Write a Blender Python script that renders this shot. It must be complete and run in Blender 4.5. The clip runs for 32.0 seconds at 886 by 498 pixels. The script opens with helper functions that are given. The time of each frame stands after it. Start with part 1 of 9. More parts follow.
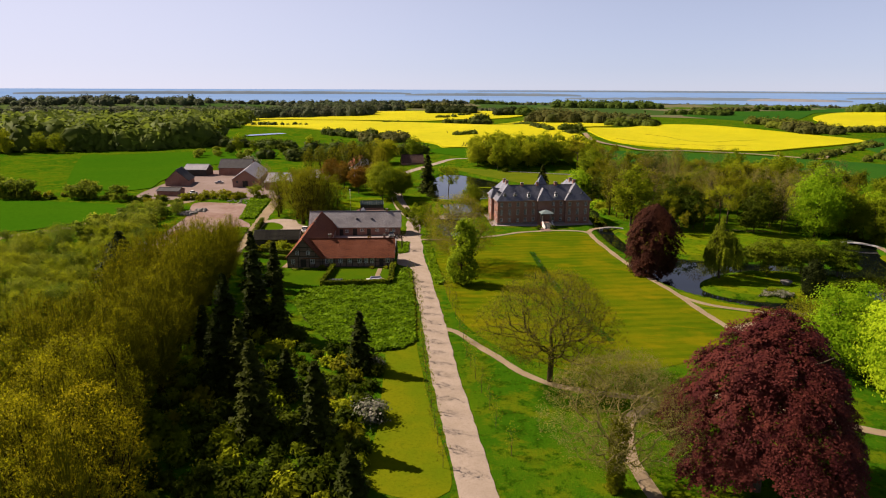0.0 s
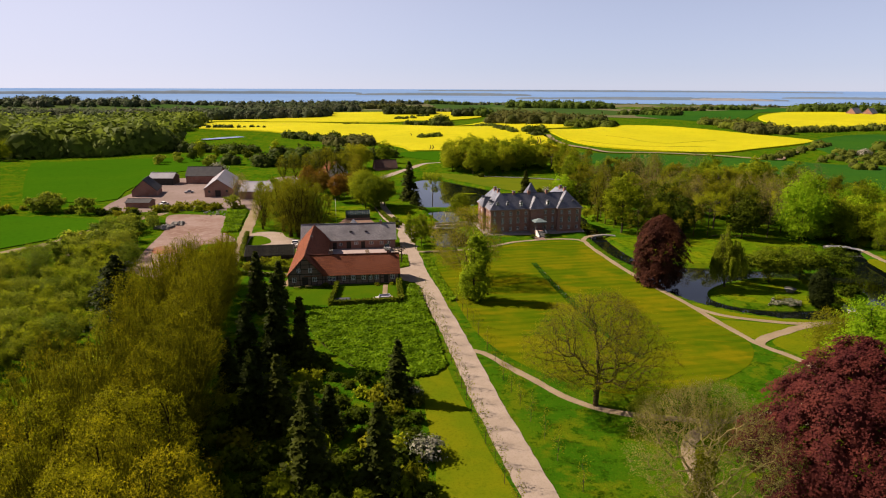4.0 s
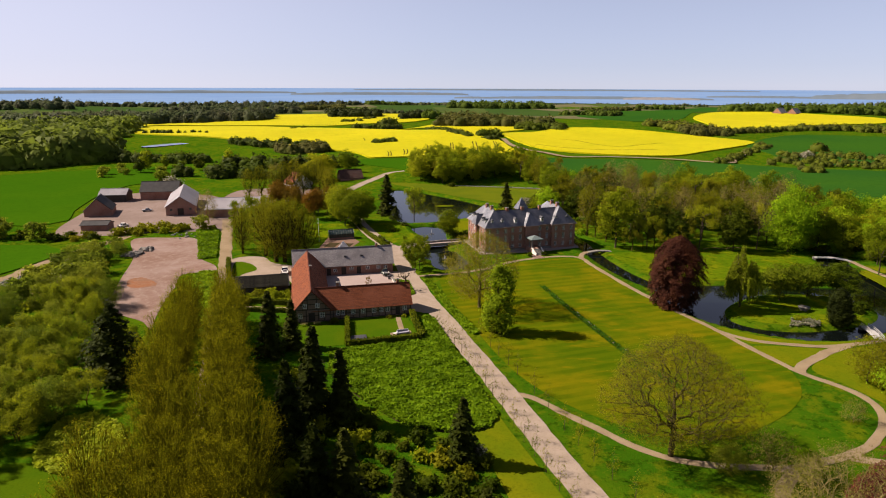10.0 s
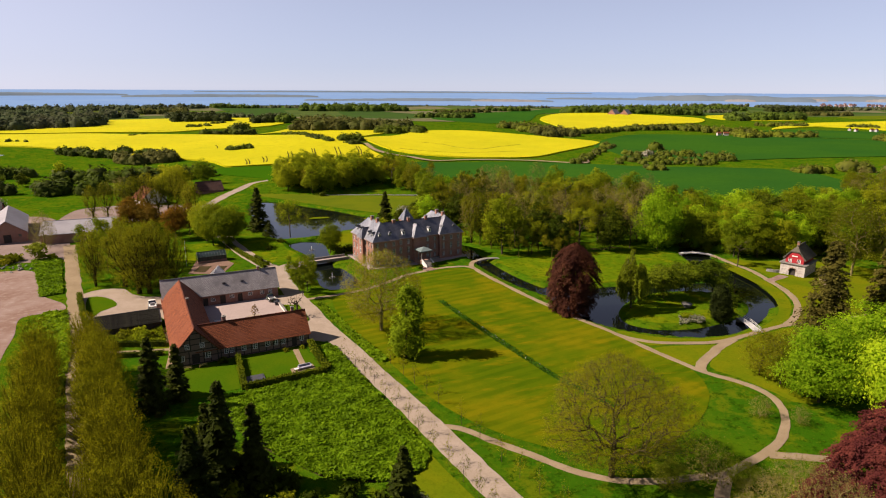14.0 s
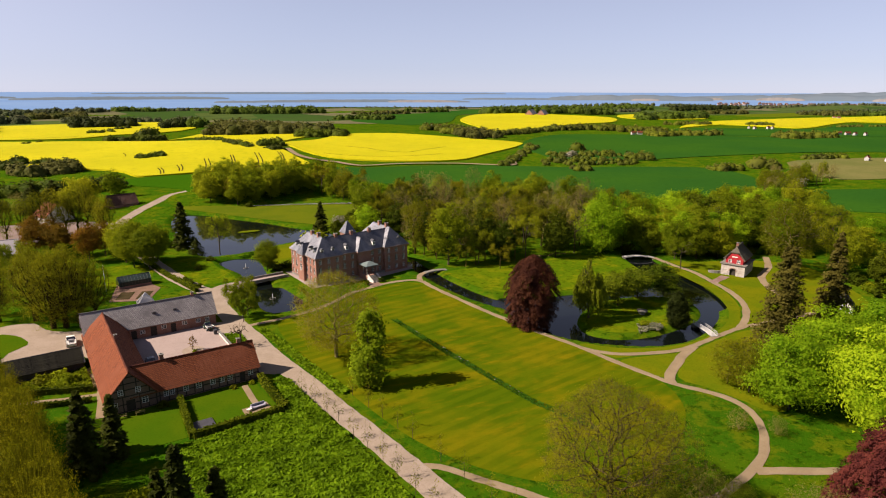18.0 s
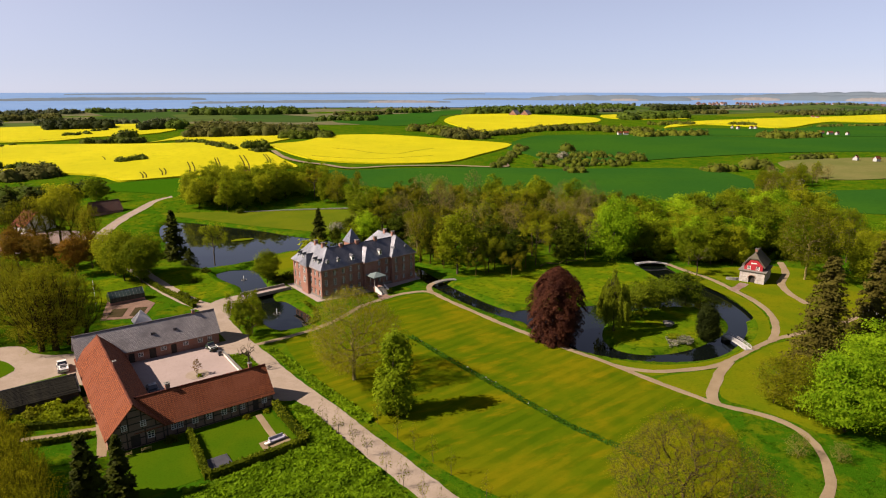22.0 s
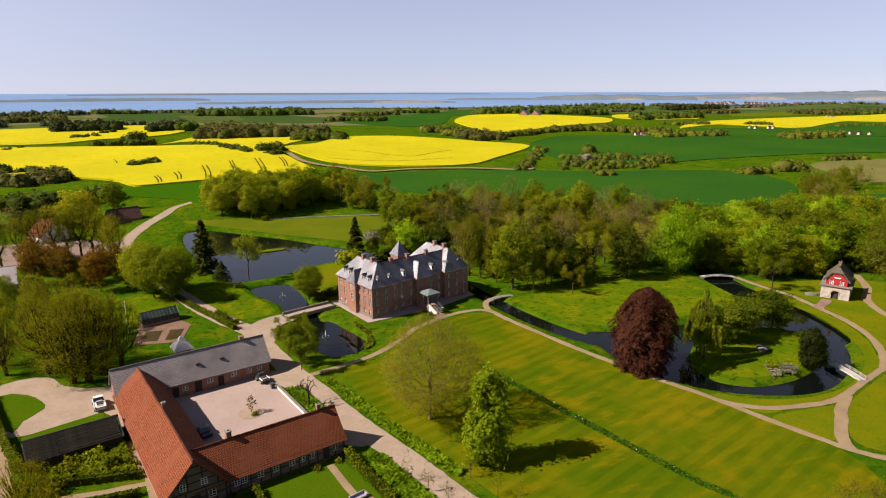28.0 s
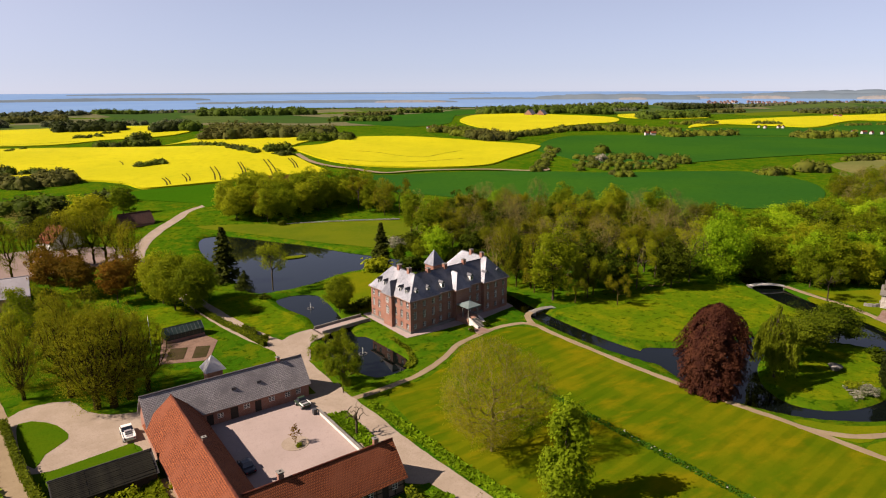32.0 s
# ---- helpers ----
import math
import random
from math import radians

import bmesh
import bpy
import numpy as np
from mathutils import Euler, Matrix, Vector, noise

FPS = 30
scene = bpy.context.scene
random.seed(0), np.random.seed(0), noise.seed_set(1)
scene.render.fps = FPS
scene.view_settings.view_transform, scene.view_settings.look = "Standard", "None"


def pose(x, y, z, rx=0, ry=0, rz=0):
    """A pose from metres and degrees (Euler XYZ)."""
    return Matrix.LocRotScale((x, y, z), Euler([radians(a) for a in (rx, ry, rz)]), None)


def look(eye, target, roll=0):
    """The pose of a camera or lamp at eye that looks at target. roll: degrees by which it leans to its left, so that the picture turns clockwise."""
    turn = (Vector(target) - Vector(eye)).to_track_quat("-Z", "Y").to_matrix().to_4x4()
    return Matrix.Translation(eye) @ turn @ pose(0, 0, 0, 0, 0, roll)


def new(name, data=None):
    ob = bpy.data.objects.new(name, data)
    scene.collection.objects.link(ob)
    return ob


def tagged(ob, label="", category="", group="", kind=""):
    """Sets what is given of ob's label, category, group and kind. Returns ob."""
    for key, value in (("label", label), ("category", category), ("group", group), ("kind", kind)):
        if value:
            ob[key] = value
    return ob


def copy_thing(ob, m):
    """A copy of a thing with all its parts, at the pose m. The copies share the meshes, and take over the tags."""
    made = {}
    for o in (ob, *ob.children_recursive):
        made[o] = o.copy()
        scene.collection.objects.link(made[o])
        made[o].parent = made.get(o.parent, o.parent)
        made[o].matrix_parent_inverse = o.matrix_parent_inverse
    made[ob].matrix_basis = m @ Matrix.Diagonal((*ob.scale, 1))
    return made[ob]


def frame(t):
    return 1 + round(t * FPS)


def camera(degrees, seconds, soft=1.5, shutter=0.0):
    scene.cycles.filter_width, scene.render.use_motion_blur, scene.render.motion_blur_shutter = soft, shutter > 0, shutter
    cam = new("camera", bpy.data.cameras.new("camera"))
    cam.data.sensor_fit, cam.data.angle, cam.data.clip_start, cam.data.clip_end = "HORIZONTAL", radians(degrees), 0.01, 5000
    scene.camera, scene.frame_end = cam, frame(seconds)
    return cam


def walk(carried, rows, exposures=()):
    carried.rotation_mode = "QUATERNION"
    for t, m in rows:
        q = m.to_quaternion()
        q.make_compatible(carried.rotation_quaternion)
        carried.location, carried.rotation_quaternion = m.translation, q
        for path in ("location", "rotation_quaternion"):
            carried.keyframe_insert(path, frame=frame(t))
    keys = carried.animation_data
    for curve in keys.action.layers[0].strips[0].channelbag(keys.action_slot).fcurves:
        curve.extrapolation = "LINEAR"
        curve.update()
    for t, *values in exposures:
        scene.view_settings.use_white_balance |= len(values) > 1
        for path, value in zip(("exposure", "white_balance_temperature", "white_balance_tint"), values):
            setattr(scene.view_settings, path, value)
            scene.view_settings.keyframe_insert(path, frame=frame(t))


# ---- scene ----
# Frame of the place: x to the east side of the park, y along the drive, z up, metres.
cam = camera(70.6, 32.0, 1.1)
PATH = [
    (0, (20.308, -5.988, 46.103), (19.225, 3.634, 43.603), 0.24),
    (1, (16.486, -5.117, 46.644), (15.589, 4.524, 44.143), 0.22),
    (2, (12.799, -4.309, 47.339), (12.100, 5.348, 44.837), 0.22),
    (3, (9.239, -3.449, 48.123), (8.736, 6.219, 45.617), 0.22),
    (3.5, (7.497, -2.965, 48.528), (7.095, 6.707, 46.019), 0.23),
    (5.5, (0.755, -0.552, 50.177), (0.727, 9.126, 47.662), 0.23),
    (6, (-0.878, 0.171, 50.591), (-0.779, 9.849, 48.075), 0.22),
    (7, (-4.089, 1.745, 51.434), (-3.762, 11.416, 48.913), 0.21),
    (8, (-7.220, 3.495, 52.298), (-6.757, 13.159, 49.772), 0.19),
    (9, (-10.217, 5.454, 53.144), (-9.647, 15.112, 50.614), 0.20),
    (10, (-13.011, 7.645, 53.909), (-12.325, 17.295, 51.375), 0.22),
    (10.5, (-14.313, 8.831, 54.240), (-13.535, 18.473, 51.706), 0.24),
    (11, (-15.542, 10.078, 54.525), (-14.574, 19.705, 51.997), 0.27),
    (11.5, (-16.686, 11.387, 54.758), (-15.375, 20.975, 52.236), 0.30),
    (12, (-17.741, 12.748, 54.943), (-16.000, 22.268, 52.426), 0.33),
    (12.5, (-18.707, 14.141, 55.100), (-16.625, 23.594, 52.589), 0.35),
    (13, (-19.588, 15.542, 55.254), (-17.219, 24.927, 52.745), 0.37),
    (13.5, (-20.393, 16.930, 55.430), (-17.755, 26.246, 52.931), 0.37),
    (14, (-21.129, 18.295, 55.637), (-18.225, 27.532, 53.138), 0.35),
    (14.5, (-21.807, 19.637, 55.872), (-18.652, 28.793, 53.380), 0.32),
    (16.5, (-24.202, 24.988, 56.845), (-20.408, 33.899, 54.354), 0.15),
    (17, (-24.785, 26.375, 57.044), (-20.864, 35.231, 54.555), 0.13),
    (18, (-25.953, 29.255, 57.355), (-21.866, 38.036, 54.867), 0.12),
    (19, (-27.099, 32.277, 57.550), (-22.901, 41.005, 55.060), 0.12),
    (20, (-28.197, 35.393, 57.658), (-23.915, 44.082, 55.175), 0.12),
    (21, (-29.241, 38.549, 57.726), (-24.893, 47.205, 55.245), 0.09),
    (22, (-30.255, 41.724, 57.802), (-25.878, 50.365, 55.316), 0.05),
    (23, (-31.294, 44.949, 57.909), (-26.919, 53.593, 55.427), -0.01),
    (24, (-32.386, 48.270, 58.013), (-28.016, 56.914, 55.530), -0.06),
    (25, (-33.526, 51.706, 58.067), (-29.162, 60.353, 55.583), -0.10),
    (25.5, (-34.106, 53.462, 58.073), (-29.743, 62.111, 55.590), -0.11),
    (27.5, (-36.448, 60.647, 57.982), (-32.094, 69.300, 55.495), -0.11),
    (28, (-37.039, 62.457, 57.946), (-32.688, 71.111, 55.460), -0.11),
    (29, (-38.224, 66.045, 57.891), (-33.878, 74.702, 55.408), -0.11),
    (30, (-39.414, 69.567, 57.880), (-35.077, 78.229, 55.396), -0.13),
    (31, (-40.603, 73.015, 57.923), (-36.263, 81.674, 55.436), -0.16),
    (32, (-41.786, 76.395, 58.007), (-37.425, 85.041, 55.513), -0.19),
]
walk(cam, [(t, look(eye, target, roll)) for t, eye, target, roll in PATH], [(0.0, 1.08, 6250, 26), (32.0, 1.08, 6250, 26)])

# ---- world, sun ----
SUN_TO = Vector((-0.735, 0.185, 0.652)).normalized()   # from the ground to the sun
world = bpy.data.worlds.new("spring_sky")
scene.world = world
world.use_nodes = True
wn = world.node_tree
wn.nodes.clear()
sky = wn.nodes.new("ShaderNodeTexSky")
sky.sky_type = "NISHITA"
sky.sun_disc = False
sky.sun_elevation = math.asin(SUN_TO.z)
sky.sun_rotation = math.atan2(SUN_TO.x, SUN_TO.y)
sky.air_density, sky.dust_density, sky.ozone_density = 0.7, 0.0, 2.2
bg = wn.nodes.new("ShaderNodeBackground")
bg.inputs["Strength"].default_value = 0.0485
wo = wn.nodes.new("ShaderNodeOutputWorld")
haze = wn.nodes.new("ShaderNodeHueSaturation")   # a hazy, pale sky
haze.inputs["Saturation"].default_value = 0.6
wn.links.new(sky.outputs[0], haze.inputs["Color"])
tint = wn.nodes.new("ShaderNodeMix")
tint.data_type, tint.blend_type = "RGBA", "MIX"      # even veil of sea haze
tint.inputs["B"].default_value = (4.85, 5.85, 7.0, 1)
up = wn.nodes.new("ShaderNodeSeparateXYZ")
wn.links.new(wn.nodes.new("ShaderNodeTexCoord").outputs["Generated"], up.inputs[0])
low_sky = wn.nodes.new("ShaderNodeMapRange")        # thick over the horizon, gone high up
low_sky.interpolation_type = "SMOOTHSTEP"
low_sky.inputs["From Min"].default_value, low_sky.inputs["From Max"].default_value = 0.55, -0.05
low_sky.inputs["To Min"].default_value, low_sky.inputs["To Max"].default_value = 0.0, 0.62
wn.links.new(up.outputs["Z"], low_sky.inputs["Value"])
wn.links.new(low_sky.outputs[0], tint.inputs["Factor"])
wn.links.new(haze.outputs[0], tint.inputs["A"])
glow = wn.nodes.new("ShaderNodeMix")                 # the haze is whiter on the sun's side
glow.data_type, glow.blend_type = "RGBA", "MIX"
glow.inputs["B"].default_value = (8.0, 8.15, 8.5, 1)
sunward = wn.nodes.new("ShaderNodeVectorMath")
sunward.operation = "DOT_PRODUCT"
sunward.inputs[1].default_value = SUN_TO
wn.links.new(up.inputs[0].links[0].from_socket, sunward.inputs[0])
near_sun = wn.nodes.new("ShaderNodeMapRange")
near_sun.interpolation_type = "SMOOTHSTEP"
low_glow = wn.nodes.new("ShaderNodeMath")
low_glow.operation = "MULTIPLY"
low_glow.inputs[1].default_value = 1.35
wn.links.new(low_sky.outputs[0], low_glow.inputs[0])
wn.links.new(low_glow.outputs[0], near_sun.inputs["To Max"])
wn.links.new(sunward.outputs["Value"], near_sun.inputs["Value"])
wn.links.new(near_sun.outputs[0], glow.inputs["Factor"])
wn.links.new(tint.outputs["Result"], glow.inputs["A"])
wn.links.new(glow.outputs["Result"], bg.inputs[0])
wn.links.new(bg.outputs[0], wo.inputs[0])
sun_data = bpy.data.lights.new("sun", "SUN")
sun_data.energy, sun_data.angle, sun_data.color = 5.0, radians(0.55), (1.0, 0.885, 0.66)
sun = new("sun", sun_data)
sun.matrix_world = look(SUN_TO * 300, (0, 0, 0))

# ---- materials ----
MATS = {}


def nodes_of(name):
    m = bpy.data.materials.new(name)
    m.use_nodes = True
    nt = m.node_tree
    nt.nodes.clear()
    return m, nt, nt.nodes.new, nt.links.new


def set_in(node, **kw):
    for k, v in kw.items():
        node.inputs[k.replace("_", " ")].default_value = v
    return node


def ramp_mix(nt, fac, a, b):
    n = nt.nodes.new("ShaderNodeMix")
    n.data_type = "RGBA"
    nt.links.new(fac, n.inputs["Factor"])
    for sock, val in ((n.inputs["A"], a), (n.inputs["B"], b)):
        if isinstance(val, tuple):
            sock.default_value = (*val, 1)
        else:
            nt.links.new(val, sock)
    return n.outputs["Result"]


def curve01(nt, fac, lo, hi):
    n = nt.nodes.new("ShaderNodeMapRange")
    n.interpolation_type = "SMOOTHSTEP"
    nt.links.new(fac, n.inputs["Value"])
    n.inputs["From Min"].default_value, n.inputs["From Max"].default_value = lo, hi
    return n.outputs[0]


def noise_at(nt, coord, scale, detail=4, rough=0.6):
    n = nt.nodes.new("ShaderNodeTexNoise")
    nt.links.new(coord, n.inputs["Vector"])
    n.inputs["Scale"].default_value, n.inputs["Detail"].default_value, n.inputs["Roughness"].default_value = scale, detail, rough
    return n.outputs["Fac"]


def surface(name, base, other, broad=0.1, fine=2.0, rough=0.85, bump=0.3, third=None, metal=0.0, island=0.0, spec=0.3, bump_size=0.05):
    """A matt surface: two colours mixed by broad patches, a third by fine grain, with relief."""
    if name in MATS:
        return MATS[name]
    m, nt, N, L = nodes_of(name)
    co = N("ShaderNodeTexCoord").outputs["Object"]
    col = ramp_mix(nt, curve01(nt, noise_at(nt, co, broad, 5), 0.35, 0.65), base, other)
    col = ramp_mix(nt, curve01(nt, noise_at(nt, co, math.sqrt(broad * fine) * 1.3, 4, 0.65), 0.52, 0.8), col, tuple(0.5 * (u + v) for u, v in zip(other, third or base)))
    grain = noise_at(nt, co, fine, 6, 0.7)
    dark = third or tuple(0.6 * c for c in base)
    col = ramp_mix(nt, curve01(nt, grain, 0.45, 0.85), col, dark)
    if island:
        g = N("ShaderNodeNewGeometry")
        h = N("ShaderNodeHueSaturation")
        mr = N("ShaderNodeMapRange")
        L(g.outputs["Random Per Island"], mr.inputs["Value"])
        mr.inputs["To Min"].default_value, mr.inputs["To Max"].default_value = 1 - island, 1 + island
        L(mr.outputs[0], h.inputs["Value"])
        L(col, h.inputs["Color"])
        col = h.outputs[0]
    p = set_in(N("ShaderNodeBsdfPrincipled"), Roughness=rough, Metallic=metal)
    p.inputs["Specular IOR Level"].default_value = spec
    L(col, p.inputs["Base Color"])
    if bump:
        b = set_in(N("ShaderNodeBump"), Strength=bump, Distance=bump_size)
        L(grain, b.inputs["Height"])
        L(b.outputs[0], p.inputs["Normal"])
    L(p.outputs[0], N("ShaderNodeOutputMaterial").inputs[0])
    MATS[name] = m
    return m


def leafy(name, a, b, through_light=0.35, c=None, broad=0.35):
    """Leaves: every leaf its own tone between two colours, every tree a little lighter or darker."""
    if name in MATS:
        return MATS[name]
    m, nt, N, L = nodes_of(name)
    c = c or tuple(0.62 * v for v in a)
    g = N("ShaderNodeNewGeometry")
    o = N("ShaderNodeObjectInfo")
    col = ramp_mix(nt, g.outputs["Random Per Island"], a, b)
    co = N("ShaderNodeTexCoord").outputs["Object"]
    col = ramp_mix(nt, curve01(nt, noise_at(nt, co, broad, 3), 0.35, 0.7), col, c)
    h = N("ShaderNodeHueSaturation")
    mr = N("ShaderNodeMapRange")
    L(o.outputs["Random"], mr.inputs["Value"])
    mr.inputs["To Min"].default_value, mr.inputs["To Max"].default_value = 0.75, 1.3
    L(mr.outputs[0], h.inputs["Value"])
    mr2 = N("ShaderNodeMapRange")
    L(o.outputs["Random"], mr2.inputs["Value"])
    mr2.inputs["To Min"].default_value, mr2.inputs["To Max"].default_value = 0.515, 0.485
    L(mr2.outputs[0], h.inputs["Hue"])
    L(col, h.inputs["Color"])
    p = set_in(N("ShaderNodeBsdfPrincipled"), Roughness=0.6)
    p.inputs["Specular IOR Level"].default_value = 0.03
    L(h.outputs[0], p.inputs["Base Color"])
    t = N("ShaderNodeBsdfTranslucent")
    L(h.outputs[0], t.inputs["Color"])
    mix = N("ShaderNodeMixShader")
    mix.inputs[0].default_value = min(0.65, through_light + 0.1)
    L(p.outputs[0], mix.inputs[1])
    L(t.outputs[0], mix.inputs[2])
    L(mix.outputs[0], N("ShaderNodeOutputMaterial").inputs[0])
    MATS[name] = m
    return m


def striped_lawn(name, a, b, dry, angle, width):
    """Mown grass with soft mowing stripes and dry patches."""
    m, nt, N, L = nodes_of(name)
    co = N("ShaderNodeTexCoord").outputs["Object"]
    rot = N("ShaderNodeMapping")
    rot.inputs["Rotation"].default_value = (0, 0, radians(angle))
    L(co, rot.inputs["Vector"])
    w = N("ShaderNodeTexWave")
    w.bands_direction = "Y"
    set_in(w, Scale=0.31416 / width, Distortion=1.1, Detail=2.0)
    w.inputs["Detail Scale"].default_value = 0.35
    L(rot.outputs[0], w.inputs["Vector"])

    def dashes(stretch, scale):
        st = N("ShaderNodeMapping")
        st.inputs["Rotation"].default_value = (0, 0, radians(angle))
        st.inputs["Scale"].default_value = (stretch, 1.0, 1.0)
        L(co, st.inputs["Vector"])
        return noise_at(nt, st.outputs[0], scale, 4)
    warm = tuple(0.5 * (u + v) for u, v in zip(b, dry))
    col = ramp_mix(nt, curve01(nt, noise_at(nt, co, 0.05, 4), 0.42, 0.62), a, b)
    col = ramp_mix(nt, curve01(nt, dashes(0.7, 0.10), 0.48, 0.68), col, warm)
    col = ramp_mix(nt, curve01(nt, dashes(0.28, 0.40), 0.50, 0.82), col, dry)
    f = N("ShaderNodeMath")
    f.operation = "MULTIPLY"
    L(curve01(nt, w.outputs["Fac"], 0.25, 0.75), f.inputs[0])
    L(curve01(nt, dashes(0.4, 0.22), 0.30, 0.62), f.inputs[1])
    cut = N("ShaderNodeHueSaturation")
    cut.inputs["Value"].default_value = 0.84
    cut.inputs["Hue"].default_value = 0.515
    L(col, cut.inputs["Color"])
    col = ramp_mix(nt, f.outputs[0], col, cut.outputs[0])
    grain = noise_at(nt, co, 3.0, 6, 0.75)
    col = ramp_mix(nt, curve01(nt, grain, 0.5, 0.95), col, tuple(0.5 * v for v in a))
    p = set_in(N("ShaderNodeBsdfPrincipled"), Roughness=0.9)
    p.inputs["Specular IOR Level"].default_value = 0.0
    L(col, p.inputs["Base Color"])
    bu = set_in(N("ShaderNodeBump"), Strength=0.5, Distance=0.06)
    L(grain, bu.inputs["Height"])
    L(bu.outputs[0], p.inputs["Normal"])
    L(p.outputs[0], N("ShaderNodeOutputMaterial").inputs[0])
    return m


def coursed(name, a, b, joint, course, length, rough=0.8, bump=0.6, stain=None, spec=0.3, metal=0.0, ior=1.5):
    """Tiles, slates or bricks in courses, by the generated wall or slope coordinates (metres, in the mesh's uv map)."""
    m, nt, N, L = nodes_of(name)
    tc = N("ShaderNodeTexCoord")
    br = N("ShaderNodeTexBrick")
    L(tc.outputs["UV"], br.inputs["Vector"])
    br.inputs["Color1"].default_value, br.inputs["Color2"].default_value = (*a, 1), (*b, 1)
    br.inputs["Mortar"].default_value = (*joint, 1)
    br.inputs["Scale"].default_value = 1.0
    br.inputs["Mortar Size"].default_value = 0.13 * course
    br.inputs["Mortar Smooth"].default_value = 0.3
    br.inputs["Brick Width"].default_value, br.inputs["Row Height"].default_value = length, course
    big = noise_at(nt, tc.outputs["Object"], 0.25, 5)
    col = ramp_mix(nt, curve01(nt, big, 0.42, 0.75), br.outputs["Color"], stain or tuple(0.65 * v for v in a))
    small = noise_at(nt, tc.outputs["Object"], 2.2, 5, 0.7)
    col = ramp_mix(nt, curve01(nt, small, 0.5, 0.95), col, tuple(0.5 * v for v in b))
    p = set_in(N("ShaderNodeBsdfPrincipled"), Roughness=rough, Metallic=metal, IOR=ior)
    p.inputs["Specular IOR Level"].default_value = spec
    L(col, p.inputs["Base Color"])
    bu = set_in(N("ShaderNodeBump"), Strength=bump, Distance=0.04)
    L(br.outputs["Fac"], bu.inputs["Height"])
    bu.invert = True
    L(bu.outputs[0], p.inputs["Normal"])
    L(p.outputs[0], N("ShaderNodeOutputMaterial").inputs[0])
    return m


def water_mat(name, deep, rough, wave, strength):
    m, nt, N, L = nodes_of(name)
    co = N("ShaderNodeTexCoord").outputs["Object"]
    col = ramp_mix(nt, noise_at(nt, co, 0.06, 3), deep, tuple(0.6 * v for v in deep))
    p = set_in(N("ShaderNodeBsdfPrincipled"), Roughness=rough, IOR=1.33)
    p.inputs["Specular IOR Level"].default_value = 0.42
    L(col, p.inputs["Base Color"])
    b = set_in(N("ShaderNodeBump"), Strength=strength, Distance=0.02)
    L(noise_at(nt, co, wave, 3), b.inputs["Height"])
    L(b.outputs[0], p.inputs["Normal"])
    L(p.outputs[0], N("ShaderNodeOutputMaterial").inputs[0])
    return m


def rough_meadow(name, deep, mid, light, straw):
    """Unmown grass: broad lush and thin patches, tufts, straw-coloured blades and pale flower specks."""
    m, nt, N, L = nodes_of(name)
    co = N("ShaderNodeTexCoord").outputs["Object"]
    col = ramp_mix(nt, curve01(nt, noise_at(nt, co, 0.035, 5, 0.62), 0.42, 0.58), deep, mid)
    col = ramp_mix(nt, curve01(nt, noise_at(nt, co, 0.16, 5, 0.7), 0.48, 0.62), col, light)
    col = ramp_mix(nt, curve01(nt, noise_at(nt, co, 0.5, 6, 0.75), 0.50, 0.64), col, tuple(0.55 * v for v in deep))
    tuft = noise_at(nt, co, 1.7, 6, 0.8)
    col = ramp_mix(nt, curve01(nt, tuft, 0.54, 0.70), col, straw)
    col = ramp_mix(nt, curve01(nt, noise_at(nt, co, 4.5, 5, 0.8), 0.50, 0.85), col, tuple(0.45 * v for v in deep))
    p = set_in(N("ShaderNodeBsdfPrincipled"), Roughness=0.95)
    p.inputs["Specular IOR Level"].default_value = 0.0
    L(col, p.inputs["Base Color"])
    bu = set_in(N("ShaderNodeBump"), Strength=0.9, Distance=0.25)
    L(tuft, bu.inputs["Height"])
    L(bu.outputs[0], p.inputs["Normal"])
    L(p.outputs[0], N("ShaderNodeOutputMaterial").inputs[0])
    return m


GRASS = rough_meadow("rough_grass", (0.024, 0.076, 0.0012), (0.045, 0.092, 0.0012), (0.072, 0.100, 0.0015), (0.095, 0.098, 0.004))
LAWN = striped_lawn("mown_lawn", (0.0510, 0.0805, 0.0005), (0.0825, 0.0950, 0.0006), (0.1360, 0.1090, 0.0008), -14, 3.0)
BRIGHT_LAWN = surface("garden_lawn", (0.0341, 0.077, 0.0011), (0.0468, 0.0825, 0.0011), 0.12, 3.0, 0.95, 0.3, spec=0.0)
MEADOW_LAWN = rough_meadow("sunny_lawn", (0.050, 0.100, 0.0010), (0.078, 0.118, 0.0010), (0.108, 0.128, 0.0012), (0.135, 0.125, 0.0015))
OLIVE_GRASS = surface("park_grass", (0.1059, 0.1137, 0.00121), (0.06963, 0.1016, 0.00121), 0.07, 2.0, 0.95, 0.5, (0.05148, 0.06655, 0.00121), spec=0.0, bump_size=0.1)
GRAVEL = surface("pale_gravel", (0.2255, 0.1733, 0.1073), (0.1925, 0.1458, 0.088), 0.2, 5.0, 0.95, 0.4, (0.143, 0.1045, 0.0605), spec=0.0)
DRIVE = surface("drive_gravel", (0.2717, 0.2195, 0.1699), (0.2351, 0.1881, 0.1411), 0.25, 4.0, 0.95, 0.4, (0.1777, 0.1358, 0.09927), spec=0.0)
COURT = surface("court_gravel", (0.2945, 0.2356, 0.212), (0.2651, 0.212, 0.1885), 0.12, 6.0, 0.95, 0.3, (0.212, 0.1649, 0.1414), spec=0.0)
CLAY_COURT = surface("brown_paving", (0.165, 0.105, 0.075), (0.125, 0.08, 0.058), 0.3, 2.0, 0.95, 0.4, (0.20, 0.14, 0.105), spec=0.0)
